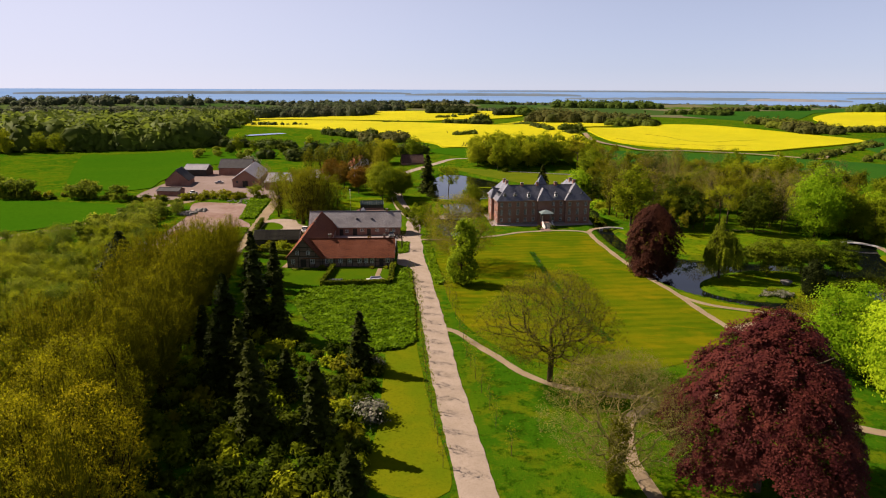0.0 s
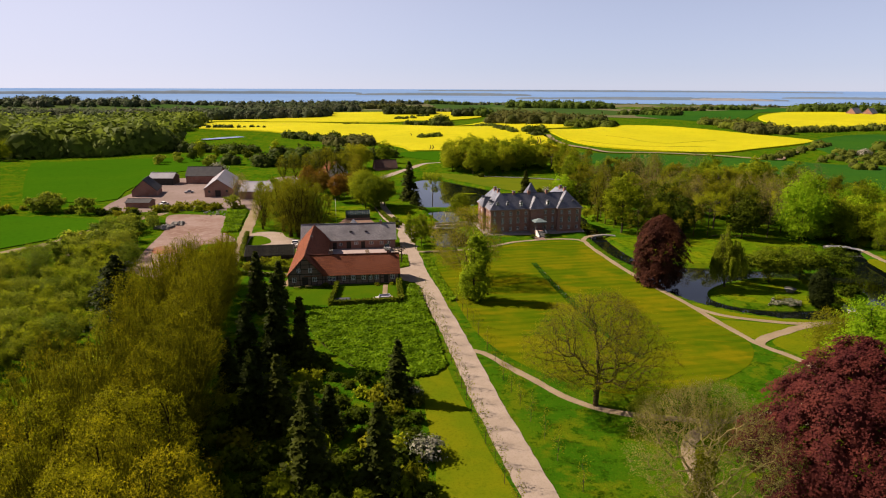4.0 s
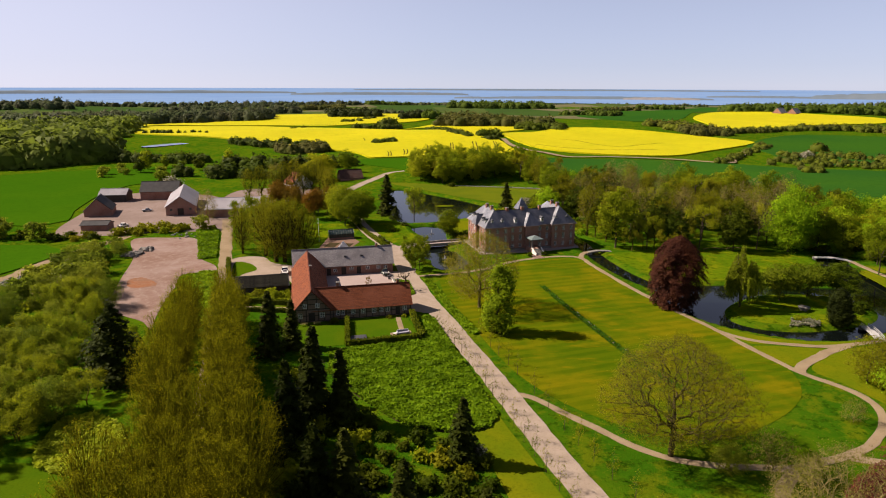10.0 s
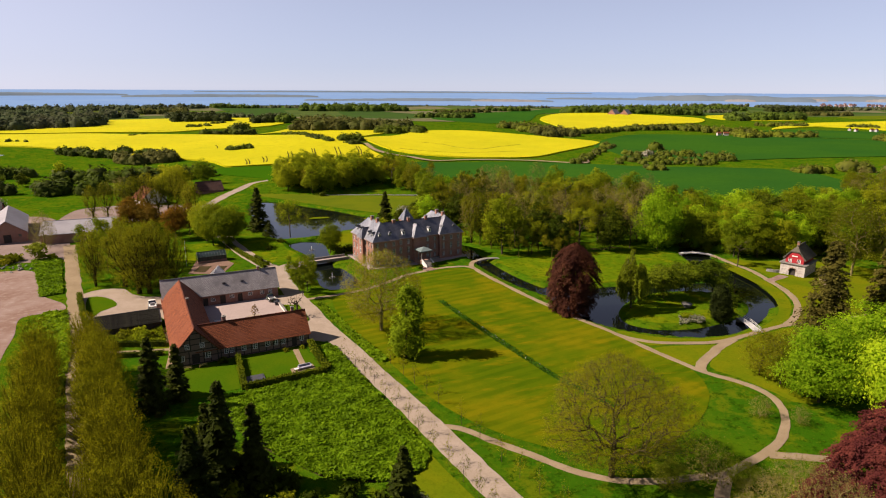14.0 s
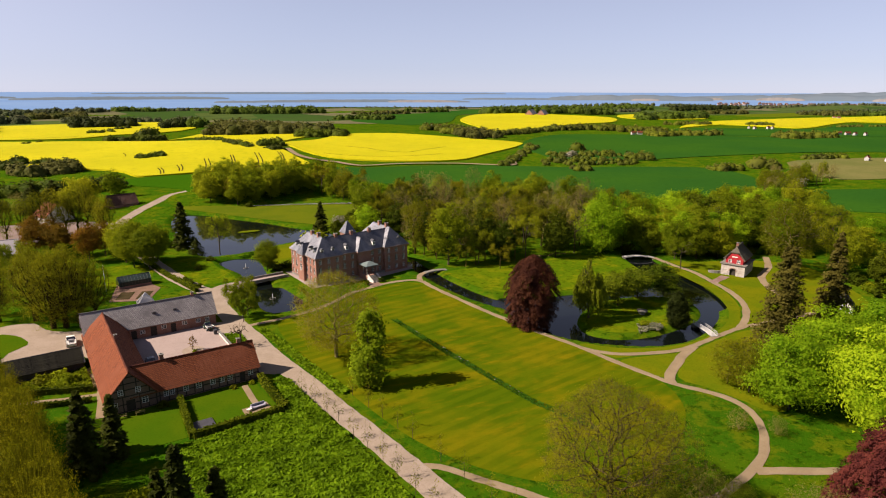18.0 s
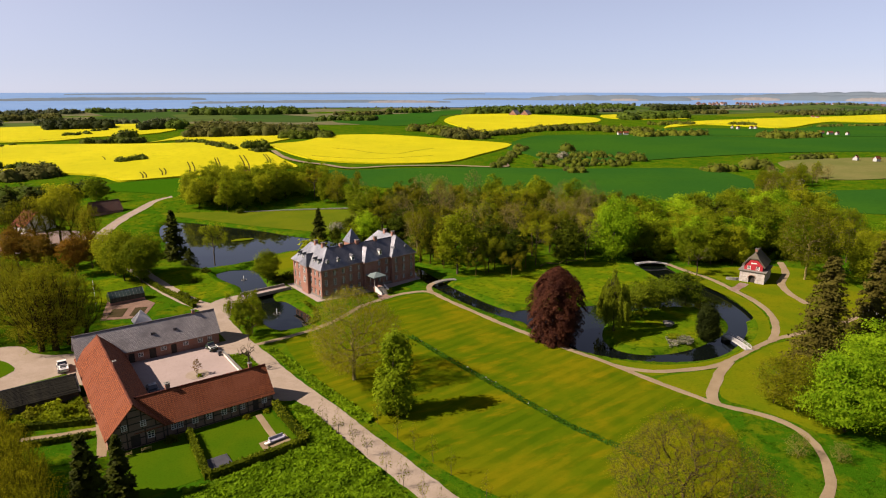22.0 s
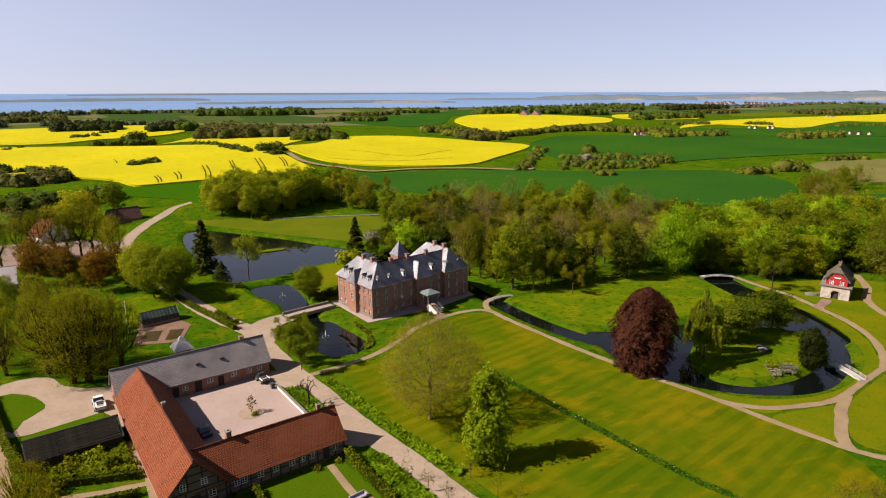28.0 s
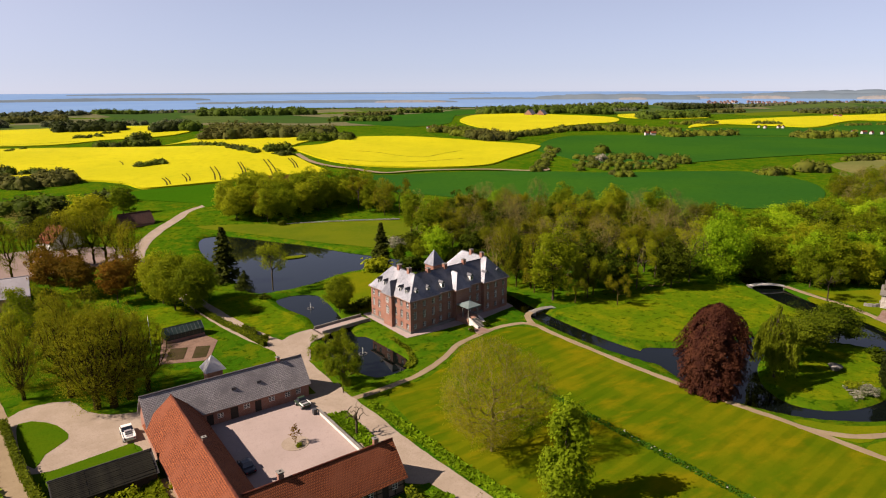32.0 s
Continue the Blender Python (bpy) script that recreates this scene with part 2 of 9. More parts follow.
DIRT = surface("yard_dirt", (0.215, 0.155, 0.130), (0.165, 0.105, 0.080), 0.07, 0.5, 0.95, 0.7, (0.27, 0.215, 0.185), spec=0.0, bump_size=0.25)
CLAY = surface("orange_clay", (0.20, 0.085, 0.04), (0.17, 0.095, 0.06), 0.2, 1.0, 0.95, 0.6, (0.22, 0.15, 0.11), spec=0.0)
OLD_WHITE = surface("weathered_white", (0.42, 0.41, 0.39), (0.33, 0.32, 0.30), 0.8, 5.0, 0.8, 0.2, (0.24, 0.23, 0.21))
DUST = surface("dusty_yard", (0.2035, 0.1568, 0.1375), (0.1705, 0.1293, 0.11), 0.06, 0.9, 0.95, 0.5, (0.132, 0.0935, 0.0715), spec=0.0)
RAPE = surface("rapeseed_bloom", (0.385, 0.345, 0.0), (0.33, 0.31, 0.0), 0.012, 0.25, 0.9, 0.5, (0.23, 0.245, 0.0), spec=0.03, bump_size=0.6)
WHEAT = surface("young_wheat", (0.0157, 0.0629, 0.0072), (0.0229, 0.0751, 0.0057), 0.008, 0.3, 0.9, 0.4, (0.0114, 0.0472, 0.0057), spec=0.0, bump_size=0.3)
WHEAT_NEAR = surface("lush_crop", (0.0230, 0.0774, 0.0012), (0.0303, 0.0847, 0.0012), 0.012, 0.6, 0.9, 0.4, (0.0157, 0.0545, 0.0012), spec=0.0, bump_size=0.3)
PASTURE = surface("pasture", (0.078, 0.100, 0.003), (0.058, 0.088, 0.003), 0.05, 0.8, 0.95, 0.6, (0.10, 0.105, 0.008), spec=0.0, bump_size=0.3)
TAN_FIELD = surface("dry_paddock", (0.1265, 0.121, 0.0385), (0.0935, 0.1045, 0.0275), 0.02, 0.5, 0.95, 0.4, spec=0.0)
SOIL = surface("dark_soil", (0.0495, 0.0358, 0.0193), (0.033, 0.0303, 0.011), 0.3, 3.0, 0.95, 0.5, spec=0.0)
WATER = water_mat("moat_water", (0.0032, 0.0050, 0.0042), 0.02, 0.9, 0.045)
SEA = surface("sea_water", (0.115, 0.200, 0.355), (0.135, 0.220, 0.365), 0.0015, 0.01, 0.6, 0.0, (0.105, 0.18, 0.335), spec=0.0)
BARK = surface("bark", (0.0715, 0.055, 0.0358), (0.0495, 0.0413, 0.0248), 0.5, 4.0, 0.95, 0.5, (0.0275, 0.022, 0.011), spec=0.0)
PALE_BARK = surface("lichen_bark", (0.198, 0.1623, 0.0578), (0.1485, 0.1238, 0.0413), 0.5, 3.0, 0.95, 0.5, (0.0825, 0.066, 0.0248), spec=0.0)
OLIVE_BARK = surface("mossy_bark", (0.082, 0.066, 0.016), (0.062, 0.052, 0.014), 0.5, 3.0, 0.95, 0.5, (0.04, 0.034, 0.012), spec=0.0)
BROWN_BARK = surface("ridged_bark", (0.070, 0.054, 0.022), (0.050, 0.040, 0.016), 0.5, 3.0, 0.95, 0.5, (0.042, 0.034, 0.015), spec=0.0)
RED_TILE = coursed("red_clay_tile", (0.245, 0.078, 0.028), (0.190, 0.055, 0.020), (0.055, 0.015, 0.009), 0.34, 0.24, 0.85, 0.9, (0.165, 0.054, 0.026), spec=0.12)
BROWN_TILE = coursed("brown_tile", (0.115, 0.045, 0.028), (0.085, 0.035, 0.022), (0.03, 0.014, 0.01), 0.34, 0.24, 0.8, 0.9)
SLATE_OLD = coursed("weathered_slate", (0.30, 0.278, 0.270), (0.225, 0.208, 0.206), (0.075, 0.068, 0.070), 0.3, 0.4, 0.7, 0.5, (0.115, 0.105, 0.107), 0.4)
SLATE = coursed("blue_slate", (0.195, 0.200, 0.220), (0.150, 0.155, 0.172), (0.075, 0.077, 0.085), 0.3, 0.3, 0.5, 0.10, (0.23, 0.23, 0.245), 0.5, metal=1.0)
BRICK = coursed("red_brick", (0.275, 0.125, 0.083), (0.225, 0.095, 0.064), (0.24, 0.175, 0.14), 0.12, 0.3, 0.9, 0.4, (0.189, 0.084, 0.056))
BRICK_PALE = coursed("washed_brick", (0.3, 0.15, 0.105), (0.255, 0.1237, 0.0825), (0.255, 0.18, 0.135), 0.12, 0.3, 0.9, 0.4, (0.21, 0.105, 0.075))
GRANITE = surface("whitewashed_granite", (0.4125, 0.375, 0.33), (0.285, 0.2475, 0.2175), 0.8, 1.6, 0.9, 0.8, (0.165, 0.1425, 0.1275))
THATCH = surface("grey_thatch", (0.0935, 0.0798, 0.055), (0.066, 0.0578, 0.0413), 0.4, 5.0, 0.95, 0.8, (0.0385, 0.033, 0.022))
TIMBER = surface("tarred_timber", (0.028, 0.0224, 0.0176), (0.04, 0.032, 0.024), 0.8, 6.0, 0.8, 0.3)
RED_PAINT = surface("red_paint", (0.315, 0.0188, 0.0225), (0.27, 0.015, 0.0188), 0.5, 5.0, 0.7, 0.2)
WHITE_PAINT = surface("white_paint", (0.629, 0.6205, 0.578), (0.578, 0.5695, 0.527), 0.7, 6.0, 0.6, 0.1, (0.4675, 0.459, 0.425))
LIME_WASH = surface("limewash", (0.576, 0.552, 0.496), (0.496, 0.464, 0.408), 0.4, 3.0, 0.9, 0.3, (0.384, 0.352, 0.304))
GLASS = surface("window_glass", (0.03, 0.035, 0.045), (0.02, 0.025, 0.03), 0.5, 1.0, 0.08, 0.0, spec=0.8)
COPPER = surface("verdigris_copper", (0.132, 0.165, 0.1595), (0.1045, 0.1375, 0.1348), 0.7, 4.0, 0.6, 0.2, (0.0715, 0.099, 0.0935))
ZINC = surface("pale_zinc", (0.464, 0.448, 0.44), (0.368, 0.36, 0.36), 0.5, 3.0, 0.55, 0.2, (0.264, 0.256, 0.256))
DARK_METAL = surface("dark_metal", (0.04, 0.04, 0.044), (0.056, 0.056, 0.06), 1.0, 6.0, 0.5, 0.1)
TARFELT = surface("tarred_roof", (0.0224, 0.0216, 0.0224), (0.036, 0.0336, 0.032), 0.5, 4.0, 0.85, 0.4)
SHEET = surface("fibre_cement_sheet", (0.231, 0.22, 0.231), (0.187, 0.176, 0.187), 0.15, 3.0, 0.8, 0.3, (0.1375, 0.1265, 0.132))
STONE = surface("fieldstone", (0.187, 0.176, 0.154), (0.132, 0.121, 0.1045), 0.9, 3.0, 0.9, 0.6, (0.077, 0.0715, 0.0605))
# far shores: distance haze is mixed into both base colours
HAZY_ISLE = surface("far_shore", (0.098, 0.130, 0.160), (0.115, 0.142, 0.165), 0.004, 0.02, 0.95, 0.0, (0.088, 0.115, 0.140), spec=0.0)
HAZY_SAND = surface("hazy_sand", (0.195, 0.19, 0.19), (0.175, 0.172, 0.165), 0.004, 0.02, 0.95, 0.0, spec=0.0)

L_GREEN = leafy("spring_leaves", (0.2050, 0.2440, 0.0032), (0.2700, 0.3050, 0.0062), 0.55, (0.1500, 0.1900, 0.0030))
L_BRIGHT = leafy("fresh_leaves", (0.2350, 0.3700, 0.0033), (0.3350, 0.4650, 0.0064), 0.55, (0.150, 0.270, 0.0033))
L_OLIVE = leafy("olive_leaves", (0.1581, 0.1613, 0.00322), (0.2119, 0.215, 0.00506), 0.5, (0.1138, 0.1202, 0.00253))
L_OAK = leafy("oak_buds", (0.210, 0.202, 0.004), (0.27, 0.255, 0.006), 0.5)
L_WILLOW = leafy("willow_leaves", (0.150, 0.205, 0.007), (0.200, 0.255, 0.010), 0.55)
L_SAGE = leafy("sage_leaves", (0.150, 0.190, 0.009), (0.195, 0.235, 0.014), 0.5, (0.110, 0.145, 0.007))
L_SCRUB = leafy("willow_scrub_leaves", (0.170, 0.205, 0.004), (0.215, 0.250, 0.006), 0.5, (0.12, 0.155, 0.003))
TWIG_OLIVE = surface("budding_twig", (0.115, 0.110, 0.003), (0.095, 0.092, 0.003), 0.5, 3.0, 0.95, 0.3, (0.075, 0.07, 0.003), spec=0.0)
L_LIME = leafy("lime_leaves", (0.1663, 0.1971, 0.002464), (0.2279, 0.2587, 0.004928), 0.5, (0.117, 0.154, 0.002464))
L_YOUNG = leafy("young_lane_leaves", (0.250, 0.232, 0.0012), (0.298, 0.275, 0.0016), 0.55, (0.205, 0.193, 0.0012))
L_LANE = leafy("lane_leaves", (0.168, 0.163, 0.0008), (0.205, 0.196, 0.0010), 0.55, (0.140, 0.137, 0.0008))
LIMB_BARK = surface("dark_wet_bark", (0.038, 0.030, 0.008), (0.028, 0.022, 0.006), 0.5, 3.0, 0.95, 0.5, (0.02, 0.016, 0.005), spec=0.0)
L_GOLD = leafy("golden_leaves", (0.270, 0.285, 0.003), (0.350, 0.350, 0.005), 0.5)
L_GREY = leafy("budding_twigs", (0.205, 0.178, 0.030), (0.265, 0.228, 0.042), 0.4)
L_DARK = leafy("dark_leaves", (0.05148, 0.07568, 0.00242), (0.07865, 0.1029, 0.00363), 0.4)
L_NEEDLE = leafy("needles", (0.029, 0.040, 0.0035), (0.046, 0.057, 0.0055), 0.2)
L_YEW = leafy("yew_leaves", (0.013, 0.020, 0.003), (0.022, 0.031, 0.004), 0.15)
L_BROWN_NEEDLE = leafy("bronze_needles", (0.0688, 0.0649, 0.0099), (0.099, 0.0935, 0.0149), 0.3)
L_COPPER = leafy("copper_leaves", (0.072, 0.0195, 0.0125), (0.112, 0.033, 0.019), 0.22, (0.046, 0.012, 0.010))
L_RUST = leafy("rusty_leaves", (0.135, 0.068, 0.005), (0.170, 0.098, 0.007), 0.45, (0.105, 0.075, 0.005))
L_WHITE = leafy("blossom", (0.13, 0.14, 0.05), (0.44, 0.39, 0.33), 0.2, (0.05, 0.075, 0.010), 0.9)
L_MID = leafy("layered_leaves", (0.105, 0.140, 0.004), (0.145, 0.180, 0.006), 0.45, (0.07, 0.10, 0.003))
L_CROP = leafy("big_leaves", (0.105, 0.205, 0.0013), (0.175, 0.285, 0.0025), 0.4)
L_PALE_CROP = leafy("pale_big_leaves", (0.19, 0.27, 0.006), (0.32, 0.39, 0.014), 0.35)
L_HEDGE = leafy("hedge_leaves", (0.1169, 0.1479, 0.00275), (0.1856, 0.2063, 0.0055), 0.35)

# ---- mesh helpers ----


def mesh_of(name, verts, faces, mat, uv=False, smooth=False):
    me = bpy.data.meshes.new(name)
    me.from_pydata([tuple(v) for v in verts], [], faces)
    if mat:
        me.materials.append(mat)
    if uv:
        layer = me.uv_layers.new(name="metres")
        for f in me.polygons:
            n = f.normal
            u = Vector((-n.y, n.x, 0))
            u = u.normalized() if u.length > 0.05 else Vector((1, 0, 0))
            w = n.cross(u)
            for li in f.loop_indices:
                p = me.vertices[me.loops[li].vertex_index].co
                layer.data[li].uv = (p.dot(u), p.dot(w))
    if smooth:
        me.polygons.foreach_set("use_smooth", [True] * len(me.polygons))
    return me


def put(name, verts, faces, mat, parent=None, label="", uv=False, smooth=False):
    ob = new(name, mesh_of(name, verts, faces, mat, uv, smooth))
    if parent:
        ob.parent = parent
    if label:
        tagged(ob, label)
    return ob


def thing(name, label, category, m=None, group="", kind=""):
    ob = new(name)
    ob.empty_display_size = 0.5
    if m is not None:
        ob.matrix_world = m
    return tagged(ob, label, category, group, kind)


def fast_mesh(name, co, quads, mat, smooth=False):
    """A mesh from arrays: points (n, 3) and quads (m, 4)."""
    me = bpy.data.meshes.new(name)
    co, quads = np.asarray(co, np.float32), np.asarray(quads, np.int32)
    me.vertices.add(len(co))
    me.vertices.foreach_set("co", co.ravel())
    me.loops.add(quads.size)
    me.loops.foreach_set("vertex_index", quads.ravel())
    me.polygons.add(len(quads))
    me.polygons.foreach_set("loop_start", np.arange(0, quads.size, quads.shape[1], dtype=np.int32))
    me.polygons.foreach_set("loop_total", np.full(len(quads), quads.shape[1], np.int32))
    if smooth:
        me.polygons.foreach_set("use_smooth", np.ones(len(quads), bool))
    me.materials.append(mat)
    me.update(calc_edges=True)
    return me


BOX_F = [(0, 3, 2, 1), (4, 5, 6, 7), (0, 1, 5, 4), (1, 2, 6, 5), (2, 3, 7, 6), (3, 0, 4, 7)]


def box_v(x0, x1, y0, y1, z0, z1):
    return [(x0, y0, z0), (x1, y0, z0), (x1, y1, z0), (x0, y1, z0), (x0, y0, z1), (x1, y0, z1), (x1, y1, z1), (x0, y1, z1)]


def box(name, b, mat, parent=None, label="", uv=False, chamfer=0.0):
    bm = bmesh.new()
    vs = [bm.verts.new(v) for v in box_v(*b)]
    for f in BOX_F:
        bm.faces.new([vs[i] for i in f])
    if chamfer:
        bmesh.ops.bevel(bm, geom=list(bm.edges), offset=chamfer, segments=1, affect="EDGES")
    me = bpy.data.meshes.new(name)
    bm.to_mesh(me)
    bm.free()
    me.materials.append(mat)
    ob = new(name, me)
    if uv:
        ob.data = mesh_of(name, [v.co for v in me.vertices], [tuple(p.vertices) for p in me.polygons], mat, True)
    if parent:
        ob.parent = parent
    return tagged(ob, label) if label else ob


def tube(name, pts, radii, mat, parent=None, sides=8, label="", closed=False):
    """A round bar along points."""
    v, f = [], []
    pts = [Vector(p) for p in pts]
    for i, p in enumerate(pts):
        d = (pts[min(i + 1, len(pts) - 1)] - pts[max(i - 1, 0)]).normalized()
        a = d.cross(Vector((0, 0, 1)) if abs(d.z) < 0.9 else Vector((1, 0, 0))).normalized()
        b = d.cross(a)
        r = radii[i] if isinstance(radii, (list, tuple)) else radii
        v += [p + r * (math.cos(t) * a + math.sin(t) * b) for t in (2 * math.pi * k / sides for k in range(sides))]
    for i in range(len(pts) - 1):
        for k in range(sides):
            f.append((i * sides + k, i * sides + (k + 1) % sides, (i + 1) * sides + (k + 1) % sides, (i + 1) * sides + k))
    f += [tuple(range(sides - 1, -1, -1)), tuple(range((len(pts) - 1) * sides, len(pts) * sides))]
    return put(name, v, f, mat, parent, label, smooth=sides > 6)


def smooth_line(pts, step=2.0, closed=False):
    """Catmull-Rom through plan points."""
    p = [Vector(q) for q in pts]
    n = len(p)
    out = []
    for i in range(n if closed else n - 1):
        a, b, c, d = (p[(i + k) % n] if closed else p[min(max(i + k, 0), n - 1)] for k in (-1, 0, 1, 2))
        m = max(2, int((c - b).length / step))
        for k in range(m):
            t = k / m
            out.append(0.5 * (2 * b + (c - a) * t + (2 * a - 5 * b + 4 * c - d) * t * t + (3 * b - a - 3 * c + d) * t ** 3))
    if not closed:
        out.append(p[-1])
    return out


# ---- ground ----
HILLS = [(22, 382, 58, 22, 4.0), (55, 640, 95, 80, 8.5), (-130, 700, 120, 90, 6), (265, 735, 130, 80, 8), (-60, 1000, 260, 120, 9),
         (720, 1150, 260, 120, 9), (110, 900, 120, 90, 6), (1300, 900, 300, 120, 6),
         (480, 1560, 260, 90, 10), (1150, 1420, 300, 110, 12), (-160, 1560, 220, 90, 9), (-820, 1250, 380, 200, 16), (1750, 1150, 260, 160, 14)]


def rise(x, y):
    z = 0.0 * x
    for cx, cy, sx, sy, h in HILLS:
        z = z + h * np.exp(-((x - cx) / sx) ** 2 - ((y - cy) / sy) ** 2)
    return z


def edge_distance(x, y, poly, closed=True):
    """Distance from points to a plan outline, and whether they lie inside."""
    d = np.full(x.shape, 1e9)
    inside = np.zeros(x.shape, bool)
    n = len(poly)
    for i in range(n if closed else n - 1):
        (ax, ay), (bx, by) = poly[i][:2], poly[(i + 1) % n][:2]
        ex, ey = bx - ax, by - ay
        t = np.clip(((x - ax) * ex + (y - ay) * ey) / (ex * ex + ey * ey + 1e-9), 0, 1)
        d = np.minimum(d, np.hypot(x - ax - t * ex, y - ay - t * ey))
        if closed and ay != by:
            cross = ((ay > y) != (by > y)) & (x < ex * (y - ay) / (by - ay) + ax)
            inside ^= cross
    return d, inside


MOAT_LINES = [([(50.5, 236), (51.5, 222), (51.5, 210), (52, 198), (53.5, 186), (56.0, 176), (60.5, 166)], 2.15),
              ([(36, 268), (43, 256), (48.5, 246), (50.5, 236)], 3.0),
              ([(-1.5, 205), (-0.5, 214), (0, 222), (0.5, 232)], 3.6),
              ([(126.3, 194), (121.5, 180), (119.5, 168), (115, 155), (110.5, 147)], 4.2),
              ([(126.3, 194), (129, 200)], 3.5)]
POND_E = [(60, 176), (57.5, 168), (56.0, 158), (57.5, 150), (60, 144.5), (63.5, 139.5), (68, 136), (73.5, 132.6), (80.6, 130.5),
          (88, 131), (98, 134.8), (106, 140), (113, 148), (118, 158), (117, 166), (108, 166), (97, 168), (86, 169), (78, 170.5), (70, 171)]
ISLAND = [(66.5, 147.5), (66.0, 143), (69, 138.8), (74.5, 136.3), (82, 135.6), (89.8, 136.8), (97.5, 138.9), (103.5, 143.3), (107, 150),
          (104.5, 156.5), (97, 161), (86.5, 162), (76, 158), (69, 152)]
POND_NW = [(-19.5, 334), (-15, 343), (-7, 338), (5, 323), (17, 308), (27, 292), (37, 279), (44, 268), (40, 264), (29, 268), (15.7, 266),
           (5, 260), (-5, 257.5), (-12, 258.5), (-15.5, 274), (-18, 293), (-20.5, 314)]
POND_W = [(-8, 249), (-3, 251.5), (3, 249), (4.2, 240), (3.2, 229), (-1, 226), (-4, 234), (-7, 242)]
MOAT_W = [(-2.9, 199.2), (-1.6, 207), (2.2, 212.4), (5.2, 212.2), (7.2, 204.6), (9.0, 195.6), (7.6, 191.6), (3.6, 190.4), (0.2, 190.2), (-2.2, 194)]
WATERS = [smooth_line(p, 2.5, True) for p in (POND_E, POND_NW, POND_W, MOAT_W)]
ISLE = smooth_line(ISLAND, 2.0, True)
WATER_Z = -0.8


def bank(x, y):
    """How far a point lies inside the water's outline (negative: on land)."""
    s = np.full(x.shape, -1e3)
    for poly in WATERS:
        d, inside = edge_distance(x, y, poly)
        s = np.maximum(s, np.where(inside, d, -d))
    for line, w in MOAT_LINES:
        d, _ = edge_distance(x, y, smooth_line(line, 3.0), False)
        s = np.maximum(s, w - d)
    d, inside = edge_distance(x, y, ISLE)
    return np.minimum(s, np.where(inside, -d, d))


def ground_z(x, y):
    near = (x > -40) & (x < 160) & (y > 110) & (y < 360)
    z = rise(x, y)
    if near.any():
        s = bank(x[near], y[near])
        z[near] -= 1.9 * np.clip((s + 1.6) / 3.2, 0, 1)
    return z


def axis_nodes(lo, hi, a, b, step, grow=1.06):
    mid = list(np.arange(a, b, step))
    out, s, p = [], step, mid[-1]
    while p < hi:
        s *= grow
        p += s
        out.append(min(p, hi))
    back, s, p = [], step, a
    while p > lo:
        s *= grow
        p -= s
        back.append(max(p, lo))
    return np.array(back[::-1] + mid + out)


gx = axis_nodes(-4800, 4900, -45, 150, 1.6)
gy = axis_nodes(-1500, 4700, 70, 350, 1.6)
X, Y = np.meshgrid(gx, gy)
Z = ground_z(X.ravel(), Y.ravel())
nx, ny = len(gx), len(gy)
idx = np.arange(nx * ny).reshape(ny, nx)
quads = np.stack([idx[:-1, :-1], idx[:-1, 1:], idx[1:, 1:], idx[1:, :-1]], -1).reshape(-1, 4)
ground = new("ground", fast_mesh("ground", np.stack([X.ravel(), Y.ravel(), Z], 1), quads, GRASS, True))
tagged(ground, "rough green grassland with sloping moat banks", "ground", kind="structure")

w = put("water", [(-40, 115, WATER_Z), (160, 115, WATER_Z), (160, 350, WATER_Z), (-40, 350, WATER_Z)], [(0, 1, 2, 3)], WATER)
tagged(w, "dark still water of the moat and ponds", "water", kind="structure")


def inside_poly(px, py, poly):
    return edge_distance(np.asarray(px, float), np.asarray(py, float), poly)[1]


def slab(name, poly, mat, label, category, lift=0.05, kind="structure", curved=True, step=2.0):
    """A thin level sheet on flat ground, with a soft edge down into it."""
    pts = smooth_line(poly, step, True) if curved else [Vector(p) for p in poly]
    n = len(pts)
    v = [(p[0], p[1], lift) for p in pts] + [(p[0], p[1], -0.1) for p in pts]
    area = sum(pts[i][0] * pts[(i + 1) % n][1] - pts[(i + 1) % n][0] * pts[i][1] for i in range(n))
    if area < 0:
        v = v[:n][::-1] + v[n:][::-1]
    f = [tuple(range(n))] + [(i + n, (i + 1) % n + n, (i + 1) % n, i) for i in range(n)]
    return tagged(put(name, v, f, mat), label, category, kind=kind)


def ribbon(name, line, width, mat, label, category, lift=0.07, wobble=0.15, seed=1):
    """A road or path of nearly constant width along a plan line."""
    rng = random.Random(seed)
    pts = smooth_line(line, 1.6)
    v, f = [], []
    for i, p in enumerate(pts):
        d = (pts[min(i + 1, len(pts) - 1)] - pts[max(i - 1, 0)]).normalized()
        n = Vector((-d[1], d[0]))
        wl, wr = (width / 2 + rng.uniform(-wobble, wobble) for _ in range(2))
        a, b = p + n * wl, p - n * wr
        z = float(rise(p[0], p[1])) + lift
        v += [(a[0], a[1], z - 0.15), (a[0], a[1], z - 0.015), (p[0], p[1], z), (b[0], b[1], z - 0.015), (b[0], b[1], z - 0.15)]
        if i:
            k = 5 * i
            f += [(k - 5 + j, k - 4 + j, k + 1 + j, k + j) for j in range(4)]
    f = [q[::-1] for q in f]
    return tagged(put(name, v, f, mat), label, category, kind="structure")


